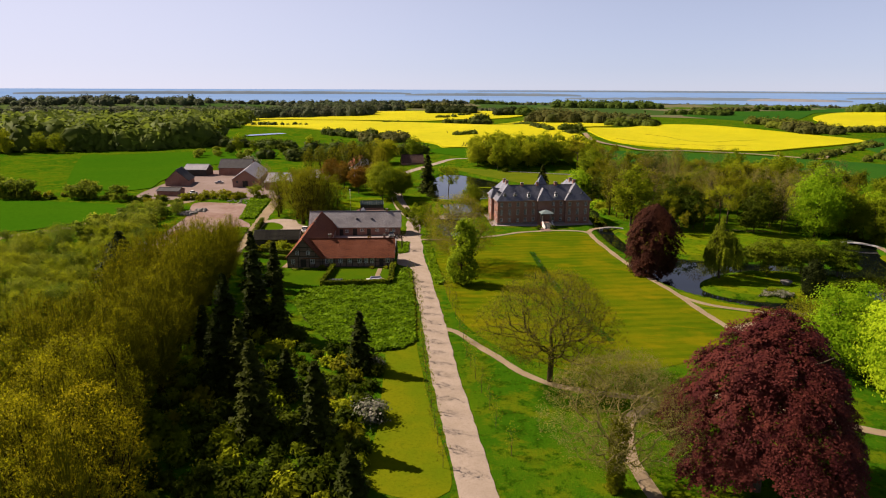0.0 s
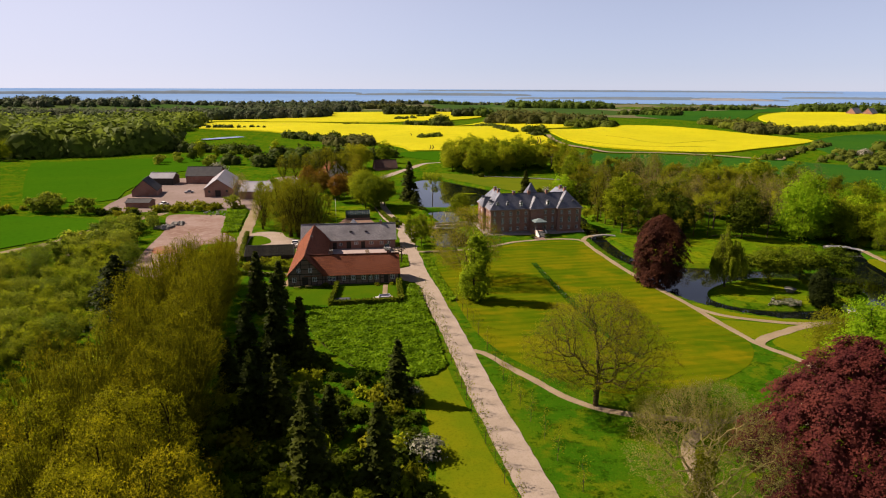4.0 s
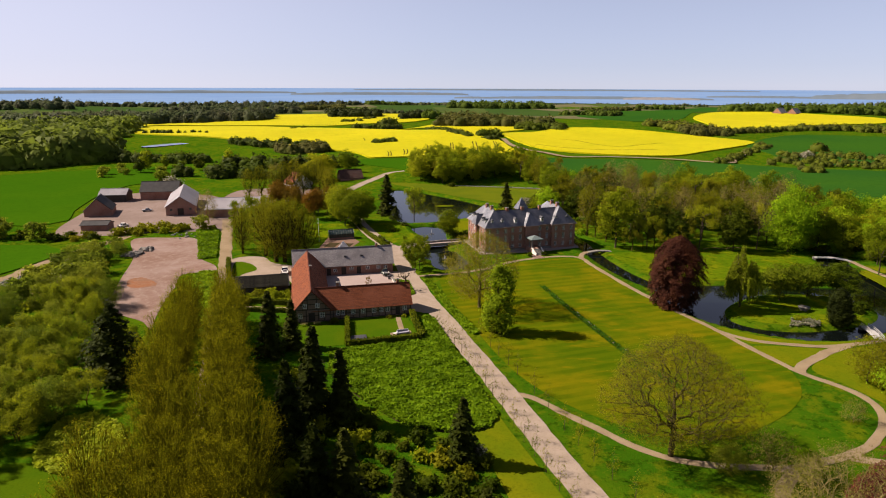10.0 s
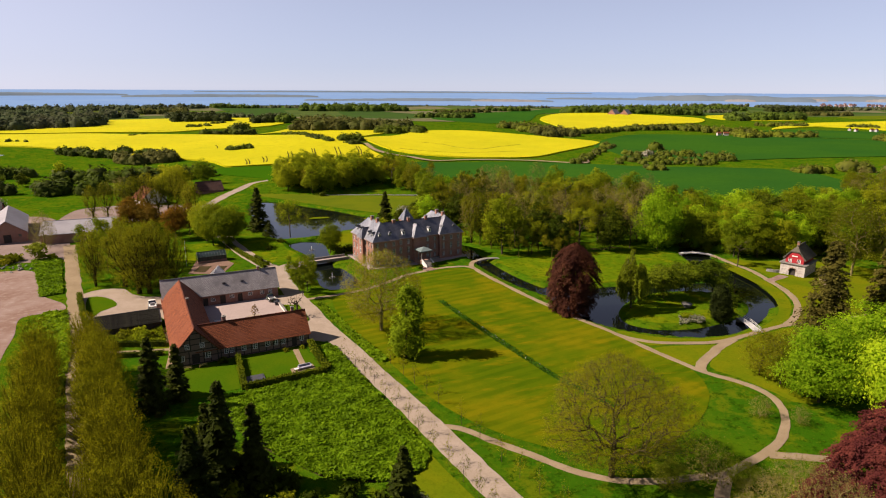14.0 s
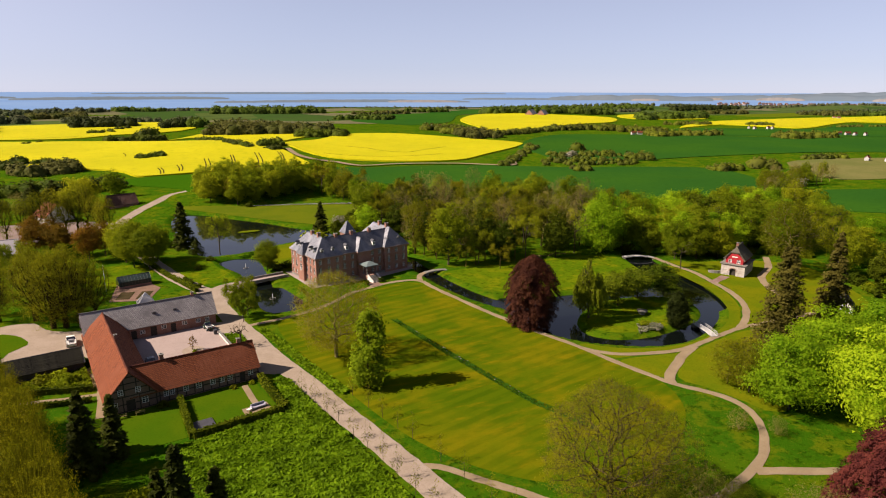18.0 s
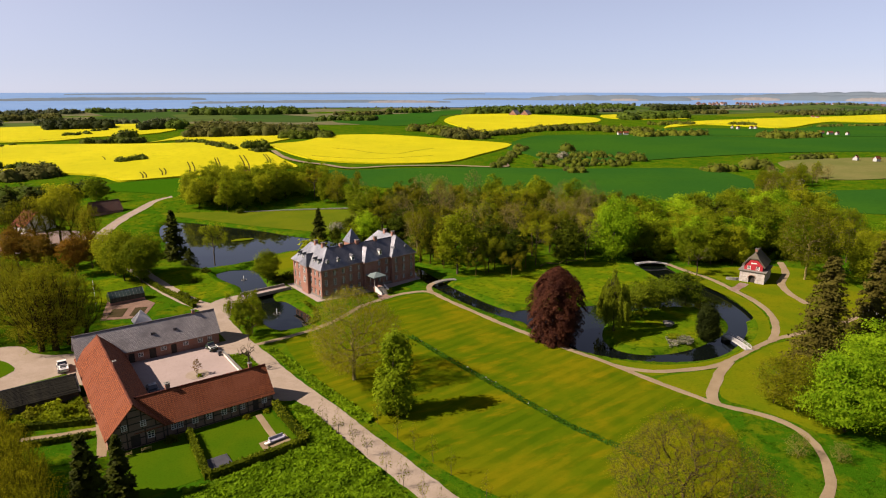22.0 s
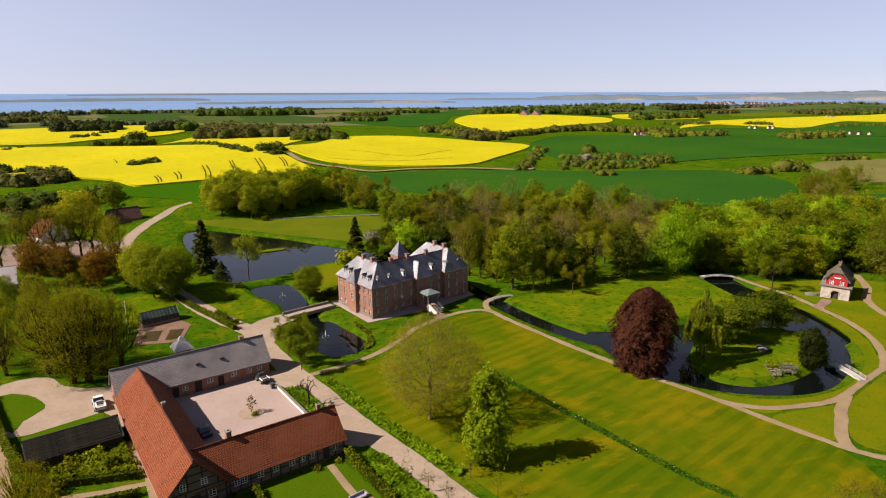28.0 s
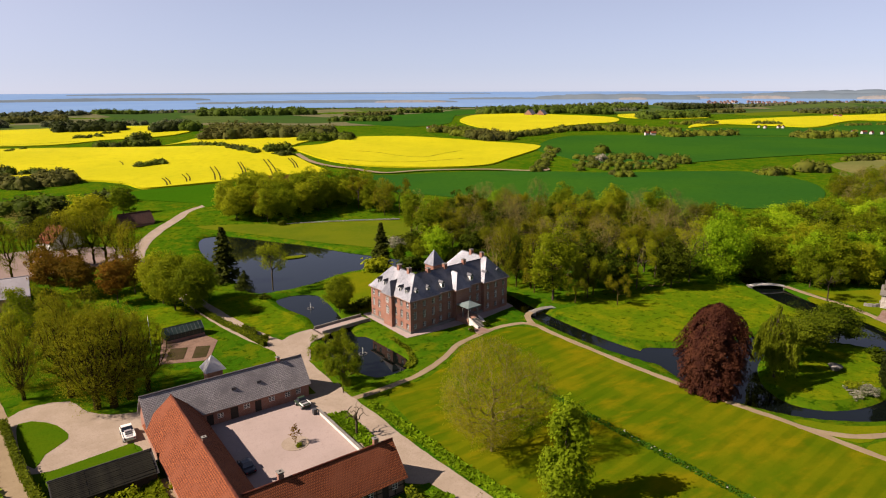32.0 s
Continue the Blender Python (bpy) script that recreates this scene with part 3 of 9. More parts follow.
def draped(name, poly, mat, label, category, lift=1.0, cell=14.0, kind="structure", curved=True):
    """A field that follows the hills: its outline and a grid inside, joined into triangles."""
    from mathutils.geometry import delaunay_2d_cdt
    out = smooth_line(poly, cell, True) if curved else [Vector(p) for p in poly]
    xs, ys = [p[0] for p in out], [p[1] for p in out]
    px, py = np.meshgrid(np.arange(min(xs), max(xs), cell), np.arange(min(ys), max(ys), cell))
    px, py = px.ravel(), py.ravel()
    d, ins = edge_distance(px, py, out)
    keep = ins & (d > cell * 0.4)
    pts = [Vector((p[0], p[1])) for p in out] + [Vector((a, b)) for a, b in zip(px[keep], py[keep])]
    n = len(out)
    v2, _, faces, *_ = delaunay_2d_cdt(pts, [], [list(range(n))], 1, 1e-4)
    co = np.array([(v[0], v[1]) for v in v2])
    z = rise(co[:, 0], co[:, 1]) + lift
    v = [(a, b, c) for (a, b), c in zip(co, z)]
    base = len(v)
    v += [v[i] for i in range(n)] + [(v[i][0], v[i][1], v[i][2] - lift - 0.5) for i in range(n)]
    f = [tuple(q) for q in faces] + [(base + n + i, base + n + (i + 1) % n, base + (i + 1) % n, base + i) for i in range(n)]
    return tagged(put(name, v, f, mat, smooth=True), label, category, kind=kind)


# lawns and gardens
slab("lawn", [(-1, 181), (8, 183.5), (16, 188.5), (24, 195), (33, 198.5), (42, 198.8), (46.5, 190), (49, 176), (51.8, 163), (54.4, 151),
              (58, 137.5), (60.5, 127), (63, 116), (60, 107), (54, 100.5), (46, 95.5), (38, 92.3), (30, 93), (22, 98), (14.5, 106.5), (9, 118),
              (5.5, 132), (2.5, 148), (-1, 164)], LAWN, "mown park lawn with pale yellow-green stripes", "lawn", 0.04)
slab("lawn", [(62, 127), (69, 126.5), (77, 124.3), (72, 120), (65.5, 116.5), (62.5, 121)], OLIVE_GRASS, "short olive grass between the park paths", "lawn", 0.035)
slab("lawn", [(88, 126), (77, 122.6), (67.6, 115.6), (69.6, 109.5), (71.5, 102), (74, 97), (90, 100), (106, 112), (116, 122), (104, 128)], OLIVE_GRASS, "short olive grass between the park paths", "lawn", 0.035)
slab("lawn", [(104, 131), (112, 136), (120, 143), (126, 152), (134, 160), (142, 158), (140, 150), (134, 142), (128, 132), (116, 130.5)],
     OLIVE_GRASS, "short olive grass below the stone gatehouse", "lawn", 0.035)
slab("lawn", [(-35.5, 146.3), (-26.6, 147.2), (-25.6, 139.5), (-25.2, 133.2), (-36, 131.5), (-38, 138)], BRIGHT_LAWN, "neat green garden lawn", "lawn", 0.04, curved=False)
slab("lawn", [(-25, 146.9), (-11.5, 149.3), (-9.3, 137.5), (-24, 133.8)], BRIGHT_LAWN, "neat green garden lawn inside hedges", "lawn", 0.04, curved=False)
slab("lawn", [(-42, 232), (-30, 236), (-31, 252), (-42, 256), (-52, 246)], MEADOW_LAWN, "sunny green garden lawn", "lawn", 0.04)
slab("lawn", [(-17.2, 224), (-12, 221.8), (-6.4, 223.5), (-6.4, 231), (-9.4, 240), (-11, 248.5), (-14, 255.5), (-24.6, 255), (-24.6, 246), (-21, 234)], MEADOW_LAWN, "green lawn beside the drive and pond", "lawn", 0.04)
slab("lawn", [(9, 228), (22, 234), (30, 248), (30, 262), (18, 263), (8, 256), (7, 242)], OLIVE_GRASS, "mown grass bank beside the castle pond", "lawn", 0.04)
slab("lawn", [(56.2, 204), (57, 196), (58.8, 186), (62.4, 179.6), (66.5, 175.2), (72, 173.8), (86, 172.6), (97, 171.4), (108, 170), (113, 172), (116, 182), (119, 194), (116, 199), (108, 203), (90, 204.5), (70, 205)], MEADOW_LAWN, "bright green lawn across the moat", "lawn", 0.04)
slab("lawn", [(69.4, 147.4), (69.0, 144), (71.2, 141), (75.6, 138.9), (82, 138.2), (89.2, 139.3), (96.2, 141.4), (101.4, 145.2), (104.2, 150.4), (102.4, 154.8), (96.2, 158.4), (87, 159.3), (77.6, 155.6), (71.6, 150.6)],
     MEADOW_LAWN, "bright grass on the pond's island", "lawn", 0.03)
slab("lawn", [(-74, 88.6), (-66, 88.8), (-60, 88.4), (-54.6, 86.4), (-51.5, 82), (-52, 74), (-62, 72), (-74, 76)], BRIGHT_LAWN, "mown glade beside the lane", "lawn", 0.03)
slab("grass_circle", [(-64.4, 200.3), (-59.7, 198.5), (-56.9, 194.2), (-56.1, 190.7), (-59.1, 186.9), (-60.2, 183), (-62.5, 188)], BRIGHT_LAWN, "round green grass plot in the gravel forecourt", "lawn", 0.10)

slab("lawn", [(103.5, 131.5), (111.5, 136.2), (119.5, 143), (124.8, 152), (128.2, 161), (131.2, 170), (131.6, 184), (139, 180), (148, 177), (160, 172), (168, 160), (160, 142), (150, 128), (136, 124), (118, 122)],
     OLIVE_GRASS, "sunny olive grass round the stone gatehouse", "lawn", 0.028)
slab("lawn", [(61.2, 138), (65.5, 133.4), (72, 130.0), (80, 128.3), (89, 128.9), (99.5, 132.6), (107.8, 138.2), (114.8, 146.6), (119.9, 157), (122.4, 168), (124.2, 178), (127.8, 180), (127.6, 171), (124.8, 160.3),
              (121.5, 151), (116, 142.3), (108.6, 135.3), (101.5, 130.8), (95, 129.6), (84.5, 127.4), (77.5, 126.8), (71, 128.2), (66, 129.9), (62.2, 132.8), (59.4, 137.6)],
     OLIVE_GRASS, "narrow sunny grass bank between pond and footpath", "lawn", 0.03)
slab("lawn", [(62.5, 137), (64, 131), (66.5, 128), (62.6, 128.5), (60.6, 133)], OLIVE_GRASS, "small corner of olive grass beside the pond", "lawn", 0.034)
slab("verge", [(-5.0, 147), (-2.2, 133), (0.6, 118), (3.4, 101), (6.0, 90), (9.5, 76), (14, 58), (4, 58), (2.5, 72), (0.5, 84), (-0.5, 92), (-1.5, 97), (2.0, 99), (0.4, 116), (-2.6, 132), (-6, 147)],
     OLIVE_GRASS, "short olive grass verge of the drive", "verge", 0.045)
# gravel: drive, lanes, paths, courts
ribbon("road", [(62, -90), (44, -30), (31, 10), (24, 34), (20.4, 48), (17.6, 57), (14.4, 70.5), (10.2, 88), (8.2, 97.5), (4.4, 115.6), (0.6, 132), (-2.2, 145), (-5.9, 160), (-8.4, 174), (-11.3, 188), (-12.9, 200), (-13.4, 207)],
       4.6, DRIVE, "pale gravel drive up to the manor", "road", 0.09, 0.12)
ribbon("road", [(-13, 203), (-14.5, 213), (-19, 223), (-23.5, 236), (-27.5, 250), (-31, 264), (-38, 280), (-42, 300), (-41, 330), (-34, 356), (-24, 375),
                (-13, 398), (-6, 415)], 5.0, DRIVE, "pale gravel drive past the pond", "road", 0.08, 0.2, 2)
ribbon("road", [(-14, -30), (-28, 30), (-40.5, 84), (-44.7, 99), (-52.0, 131), (-58.8, 160), (-64.5, 187), (-70.5, 212), (-80.5, 253), (-84, 266)], 3.9, GRAVEL,
       "straight pale gravel lane along the tree row", "road", 0.08, 0.2, 3)
slab("forecourt", [(-67, 196), (-66.4, 203.7), (-62.5, 206.8), (-56.7, 205.8), (-53.5, 199.8), (-49.1, 196.3), (-44, 195), (-39, 191.5), (-40, 178), (-42.5, 176), (-44.5, 180), (-46.1, 184), (-52, 182.6), (-58.2, 181.2), (-64, 184)],
     DRIVE, "curved pale gravel forecourt beside the barn", "forecourt", 0.06)
slab("lawn", [(-58.4, 180.9), (-46.1, 184.4), (-45.9, 182.2), (-44.4, 177.6), (-58.3, 175.5)], BRIGHT_LAWN, "narrow grass strip behind the dark shed", "lawn", 0.07, curved=False)
slab("forecourt", [(-15, 199), (-16.5, 212), (-11, 219.5), (-3.5, 221), (-2, 216.5), (-8, 212.5), (-10, 205)], DRIVE, "pale gravel turning place before the castle bridge", "forecourt", 0.10)
slab("forecourt", [(-17, 187), (-13.5, 187.5), (-8.5, 190), (-9, 180), (-5, 166), (-3, 153), (-9.5, 153), (-12, 165), (-15.5, 179)], DRIVE,
     "pale gravel apron between courtyard and drive", "forecourt", 0.065)
slab("yard", [(-108.3, 232.5), (-96, 234.5), (-87.7, 233.6), (-82.7, 225), (-77.6, 207), (-69.6, 196.5), (-68.6, 190.5), (-76.6, 187.8), (-74.6, 175), (-73.4, 164), (-71.4, 152.5), (-69.6, 144), (-73.2, 149.5), (-79, 153.6),
              (-86, 159), (-89.5, 172), (-93.5, 188), (-98.5, 208)], DIRT, "bare pinkish dirt yard with an orange clay patch", "yard", 0.05)
slab("clay_patch", [(-90, 182.6), (-87.6, 185.6), (-82.6, 181.6), (-80.4, 177.2), (-86.8, 176)], CLAY, "orange clay patch on the bare yard", "yard", 0.056)
slab("yard", [(-146, 262), (-150, 330), (-114, 328), (-98, 312), (-84, 268), (-80, 246), (-100, 244), (-120, 239), (-136, 238)], DUST,
     "pale dusty farmyard between the barns", "yard", 0.05)
slab("yard", [(-80, 300), (-90, 290), (-98, 300), (-96, 340), (-70, 345), (-46, 335), (-42, 318), (-60, 308)], DUST, "pale paved yard behind the trees", "yard", 0.045)
ribbon("path", [(-140, 165), (-126, 186), (-124, 200), (-118, 222), (-112, 238)], 4.0, GRAVEL, "dusty farm track", "path", 0.07, 0.5, 5)
ribbon("path", [(-117, 208), (-114, 194), (-111.5, 182), (-110, 172)], 5.0, DIRT, "dusty farm track", "path", 0.06, 0.8, 6)
PATH_W = 1.5
ribbon("path", [(5.4, 109.5), (10, 107.8), (13.8, 102.7), (17.1, 98.4), (20.1, 94.4), (23.6, 90.1), (27.5, 87.3), (32.1, 85.6), (38.0, 84.6), (43.5, 84.0),
                (48.0, 84.9), (53.6, 86.5), (58.9, 88.8), (63.6, 92.3), (67.6, 96.8), (69.6, 101.5), (69.2, 106.0), (66.9, 110.2), (64.4, 114.4),
                (62.3, 121.5), (60.2, 129.9), (58.4, 138.0), (55.8, 146.2), (53.4, 155.5), (50.8, 165.7), (48.6, 177.5), (46.3, 191.0), (45.6, 198.0), (43.5, 200.5), (38, 201.2),
                (32.4, 200.0), (22.7, 196.2), (15.8, 190.6), (8, 186), (0, 183.6), (-6, 182.4), (-10, 182)], PATH_W, GRAVEL, "narrow sandy footpath round the park lawn", "path", 0.075, 0.12, 7)
ribbon("path", [(45.3, 199.0), (46.5, 202.5), (49, 205.8), (53.5, 206.8)], 1.7, GRAVEL, "sandy footpath to the footbridge", "path", 0.085, 0.1, 8)
ribbon("path", [(58.6, 136.6), (61.6, 132.0), (66, 129), (71, 127.4), (77.5, 126.0), (84.5, 126.7), (95.7, 128.9), (102.7, 129.9), (112.6, 129.6), (122, 129), (136, 130)], PATH_W, GRAVEL,
       "sandy footpath along the pond", "path", 0.085, 0.12, 9)
ribbon("path", [(83.0, 126.3), (77, 123.6), (72, 120.6), (67, 117.4), (64.4, 114.4)], 2.1, GRAVEL, "short sandy footpath", "path", 0.095, 0.12, 10)
ribbon("path", [(101.5, 129.6), (109.2, 134.2), (117.0, 141.1), (122.9, 150.4), (126.2, 159.9), (129.2, 170.6), (129.4, 178.9), (130, 186), (130.6, 190)], 1.8, GRAVEL,
       "sandy footpath to the stone gatehouse", "path", 0.08, 0.12, 11)
ribbon("path", [(125.8, 160.0), (130, 161.6), (134.8, 163.2)], 2.6, DIRT, "short earthen ramp to the gatehouse door", "path", 0.09, 0.2, 12)
ribbon("path", [(134.0, 142.5), (138.2, 150.8), (145.0, 158.4), (155.9, 164.5), (167.0, 174.4)], 2.2, GRAVEL, "sandy path winding into the park", "path", 0.08, 0.15, 13)
ribbon("path", [(54, 86.2), (58.4, 84.2), (64, 81.5), (72, 78), (84, 76)], 1.9, GRAVEL, "sandy footpath under the trees", "path", 0.08, 0.12, 14)
ribbon("path", [(44.5, 84.2), (40.5, 80.6), (37.6, 76.5), (36.4, 69.0), (37.6, 61.3), (40, 52), (46, 40)], 1.9, GRAVEL, "sandy footpath under the trees", "path", 0.085, 0.12, 15)
slab("terrace", [(9.6, 225.5), (13.4, 205.0), (20, 205.6), (28.5, 206.8), (37, 208.4), (48.4, 212.6), (47.5, 229), (30, 228)], COURT, "pinkish gravel terrace round the castle", "terrace", 0.12, curved=False)

# ---- trees ----


def leaf_quads(c, n, size, rng, long=1.35, along=None):
    """Small pointed leaves: centres, facing directions and sizes; along: the way in which the long ones point."""
    k = len(c)
    n = n / (np.linalg.norm(n, axis=1, keepdims=True) + 1e-9)
    a = rng.normal(size=(k, 3)) if along is None else along + rng.normal(size=(k, 3)) * 0.3
    a -= n * (a * n).sum(1, keepdims=True)
    a /= np.linalg.norm(a, axis=1, keepdims=True) + 1e-9
    b = np.cross(n, a)
    s = size[:, None]
    v = np.stack([c + a * s * long * 0.66, c - a * s * long * 0.5 + b * s * 0.6, c - a * s * long * 0.5 - b * s * 0.6], 1)
    return v.reshape(-1, 3)


def leaf_mesh(name, c, n, size, mat, rng, long=1.35, along=None):
    v = leaf_quads(c, n, size, rng, long, along)
    return fast_mesh(name, v, np.arange(len(v)).reshape(-1, 3), mat)


def bars_mesh(name, segs, mat, sides=5, twig_mat=None):
    """Tapered bars: rows of start, end, start radius, end radius. Thin twigs end in a point."""
    p0, p1 = np.array([s[0] for s in segs]), np.array([s[1] for s in segs])
    r0, r1 = np.array([s[2] for s in segs]), np.array([s[3] for s in segs])
    d = p1 - p0
    d /= np.linalg.norm(d, axis=1, keepdims=True) + 1e-9
    ref = np.where(np.abs(d[:, 2:3]) > 0.9, np.array([[1.0, 0, 0]]), np.array([[0, 0, 1.0]]))
    a = np.cross(d, ref)
    a /= np.linalg.norm(a, axis=1, keepdims=True) + 1e-9
    b = np.cross(d, a)
    twig = r0 < 0.035

    def ring(sel, n):
        ang = np.arange(n) * 2 * math.pi / n
        return np.cos(ang)[None, :, None] * a[sel][:, None] + np.sin(ang)[None, :, None] * b[sel][:, None]
    big = ~twig
    rg = ring(big, sides)
    v = np.concatenate([p0[big][:, None] + rg * r0[big][:, None, None], p1[big][:, None] + rg * r1[big][:, None, None]], 1).reshape(-1, 3)
    k = np.arange(sides)
    q = np.stack([k, (k + 1) % sides, (k + 1) % sides + sides, k, (k + 1) % sides + sides, k + sides], 1).reshape(-1, 3)
    q = (q[None] + (np.arange(big.sum()) * 2 * sides)[:, None, None]).reshape(-1, 3)
    if twig.any():
        rt = ring(twig, 3)
        w = np.concatenate([p0[twig][:, None] + rt * r0[twig][:, None, None], p1[twig][:, None]], 1).reshape(-1, 3)
        f = np.array([[0, 1, 3], [1, 2, 3], [2, 0, 3]])
        f = (f[None] + (np.arange(twig.sum()) * 4)[:, None, None]).reshape(-1, 3) + len(v)
        v, q = np.concatenate([v, w]), np.concatenate([q, f])
    me = fast_mesh(name, v, q, mat, True)
    if twig_mat:
        me.materials.append(twig_mat)
        me.polygons.foreach_set("material_index", np.concatenate([np.repeat(r0[big] < 0.05, 2 * sides), np.ones(3 * int(twig.sum()), bool)]).astype(np.int32))
    return me


def limb(rng, start, way, length, r, steps, bend, lift, segs):
    """One wandering limb. Returns the points along it."""
    p, d = np.array(start, float), np.array(way, float)
    pts = [p.copy()]
    for i in range(steps):
        d = d + rng.normal(size=3) * bend
        d[2] += lift
        d /= np.linalg.norm(d)
        q = p + d * length / steps
        segs.append((p.copy(), q.copy(), r * (1 - 0.8 * i / steps), r * (1 - 0.8 * (i + 1) / steps)))
        p = q
        pts.append(p.copy())
    return pts, d


def make_tree(name, wood, wood_mat, c, n, size, leaf_mat, rng, label, category="tree", group="", sides=5, long=1.35, along=None, twig_mat=None):
    t = thing(name, label, category, group=group)
    if wood:
        ob = new("trunk", bars_mesh("trunk", wood, wood_mat, sides, twig_mat))
        ob.parent = t
    if len(c):
        ob = new("crown", leaf_mesh("crown", c, n, size, leaf_mat, rng, long, along))
        ob.parent = t
    return t


def clump_crown(rng, shells, clumps, per, clump_r, size, flat=0.6, hollow=0.55):
    """Leaves in clumps over one or more egg-shaped shells (centre, radii)."""
    cs, ns = [], []
    for (cx, cy, cz), (rx, ry, rz), share in shells:
        k = int(clumps * share)
        d = rng.normal(size=(k, 3))
        d /= np.linalg.norm(d, axis=1, keepdims=True)
        rad = hollow + (1 - hollow) * rng.random(k) ** 0.6
        rad *= 1 + 0.13 * np.sin(3 * np.arctan2(d[:, 1], d[:, 0]) + rng.random() * 6) * np.cos(4 * d[:, 2] + rng.random() * 6)
        ctr = np.array([cx, cy, cz]) + d * rad[:, None] * np.array([rx, ry, rz])
        g = rng.normal(size=(k, per, 3)) * clump_r * np.array([1, 1, flat]) * rng.uniform(0.6, 1.35, (k, 1, 1))
        cs.append((ctr[:, None] + g).reshape(-1, 3))
        ns.append((d[:, None] * 1.1 + g / (clump_r + 1e-6) * 0.6 + rng.normal(size=(k, per, 3)) * 0.8 + np.array([0, 0, 0.5])).reshape(-1, 3))
    c, n = np.concatenate(cs), np.concatenate(ns)
    return c, n, size * rng.uniform(0.6, 1.3, len(c))


def simple_wood(rng, height, r, crown_r, limbs=7, fork=0.25):
    segs = []
    trunk, _ = limb(rng, (0, 0, -0.2), (0, 0, 1), height * 0.85, r, 6, 0.05, 0.05, segs)
    for i in range(limbs):
        f = fork + (0.9 - fork) * i / limbs
        k = min(int(f * 6), 5)
        a = i * 2.4 + rng.random()
        w = np.array((math.cos(a), math.sin(a), 0.7 + 0.5 * rng.random()))
        limb(rng, trunk[k], w / np.linalg.norm(w), crown_r * 0.95, r * 0.4, 4, 0.12, 0.03, segs)
    return segs


def broad_tree(seed, mat, label, height=16.0, r=6.0, clumps=95, per=26, name="tree", leaf=0.55, trunk_part=0.12, group="park trees", flat=0.6, bark=None, lobes=4):
    rng = np.random.default_rng(seed)
    shells = [((0, 0, height * (0.5 + trunk_part / 2)), (r * 0.8, r * 0.8, height * (0.5 - trunk_part / 2)), 0.5)]
    for i in range(lobes):
        a = 6.283 * i / lobes + rng.random()
        q = r * rng.uniform(0.4, 0.6)
        shells.append(((q * math.cos(a), q * math.sin(a), height * rng.uniform(0.28, 0.72)), (r * 0.55, r * 0.55, height * rng.uniform(0.16, 0.24)), 0.5 / lobes))
    c, n, s = clump_crown(rng, shells, clumps, per, r * 0.13, leaf, flat)
    return make_tree(name, simple_wood(rng, height, height * 0.016, r * 0.8), bark or BARK, c, n, s, mat, rng, label, "tree", group)


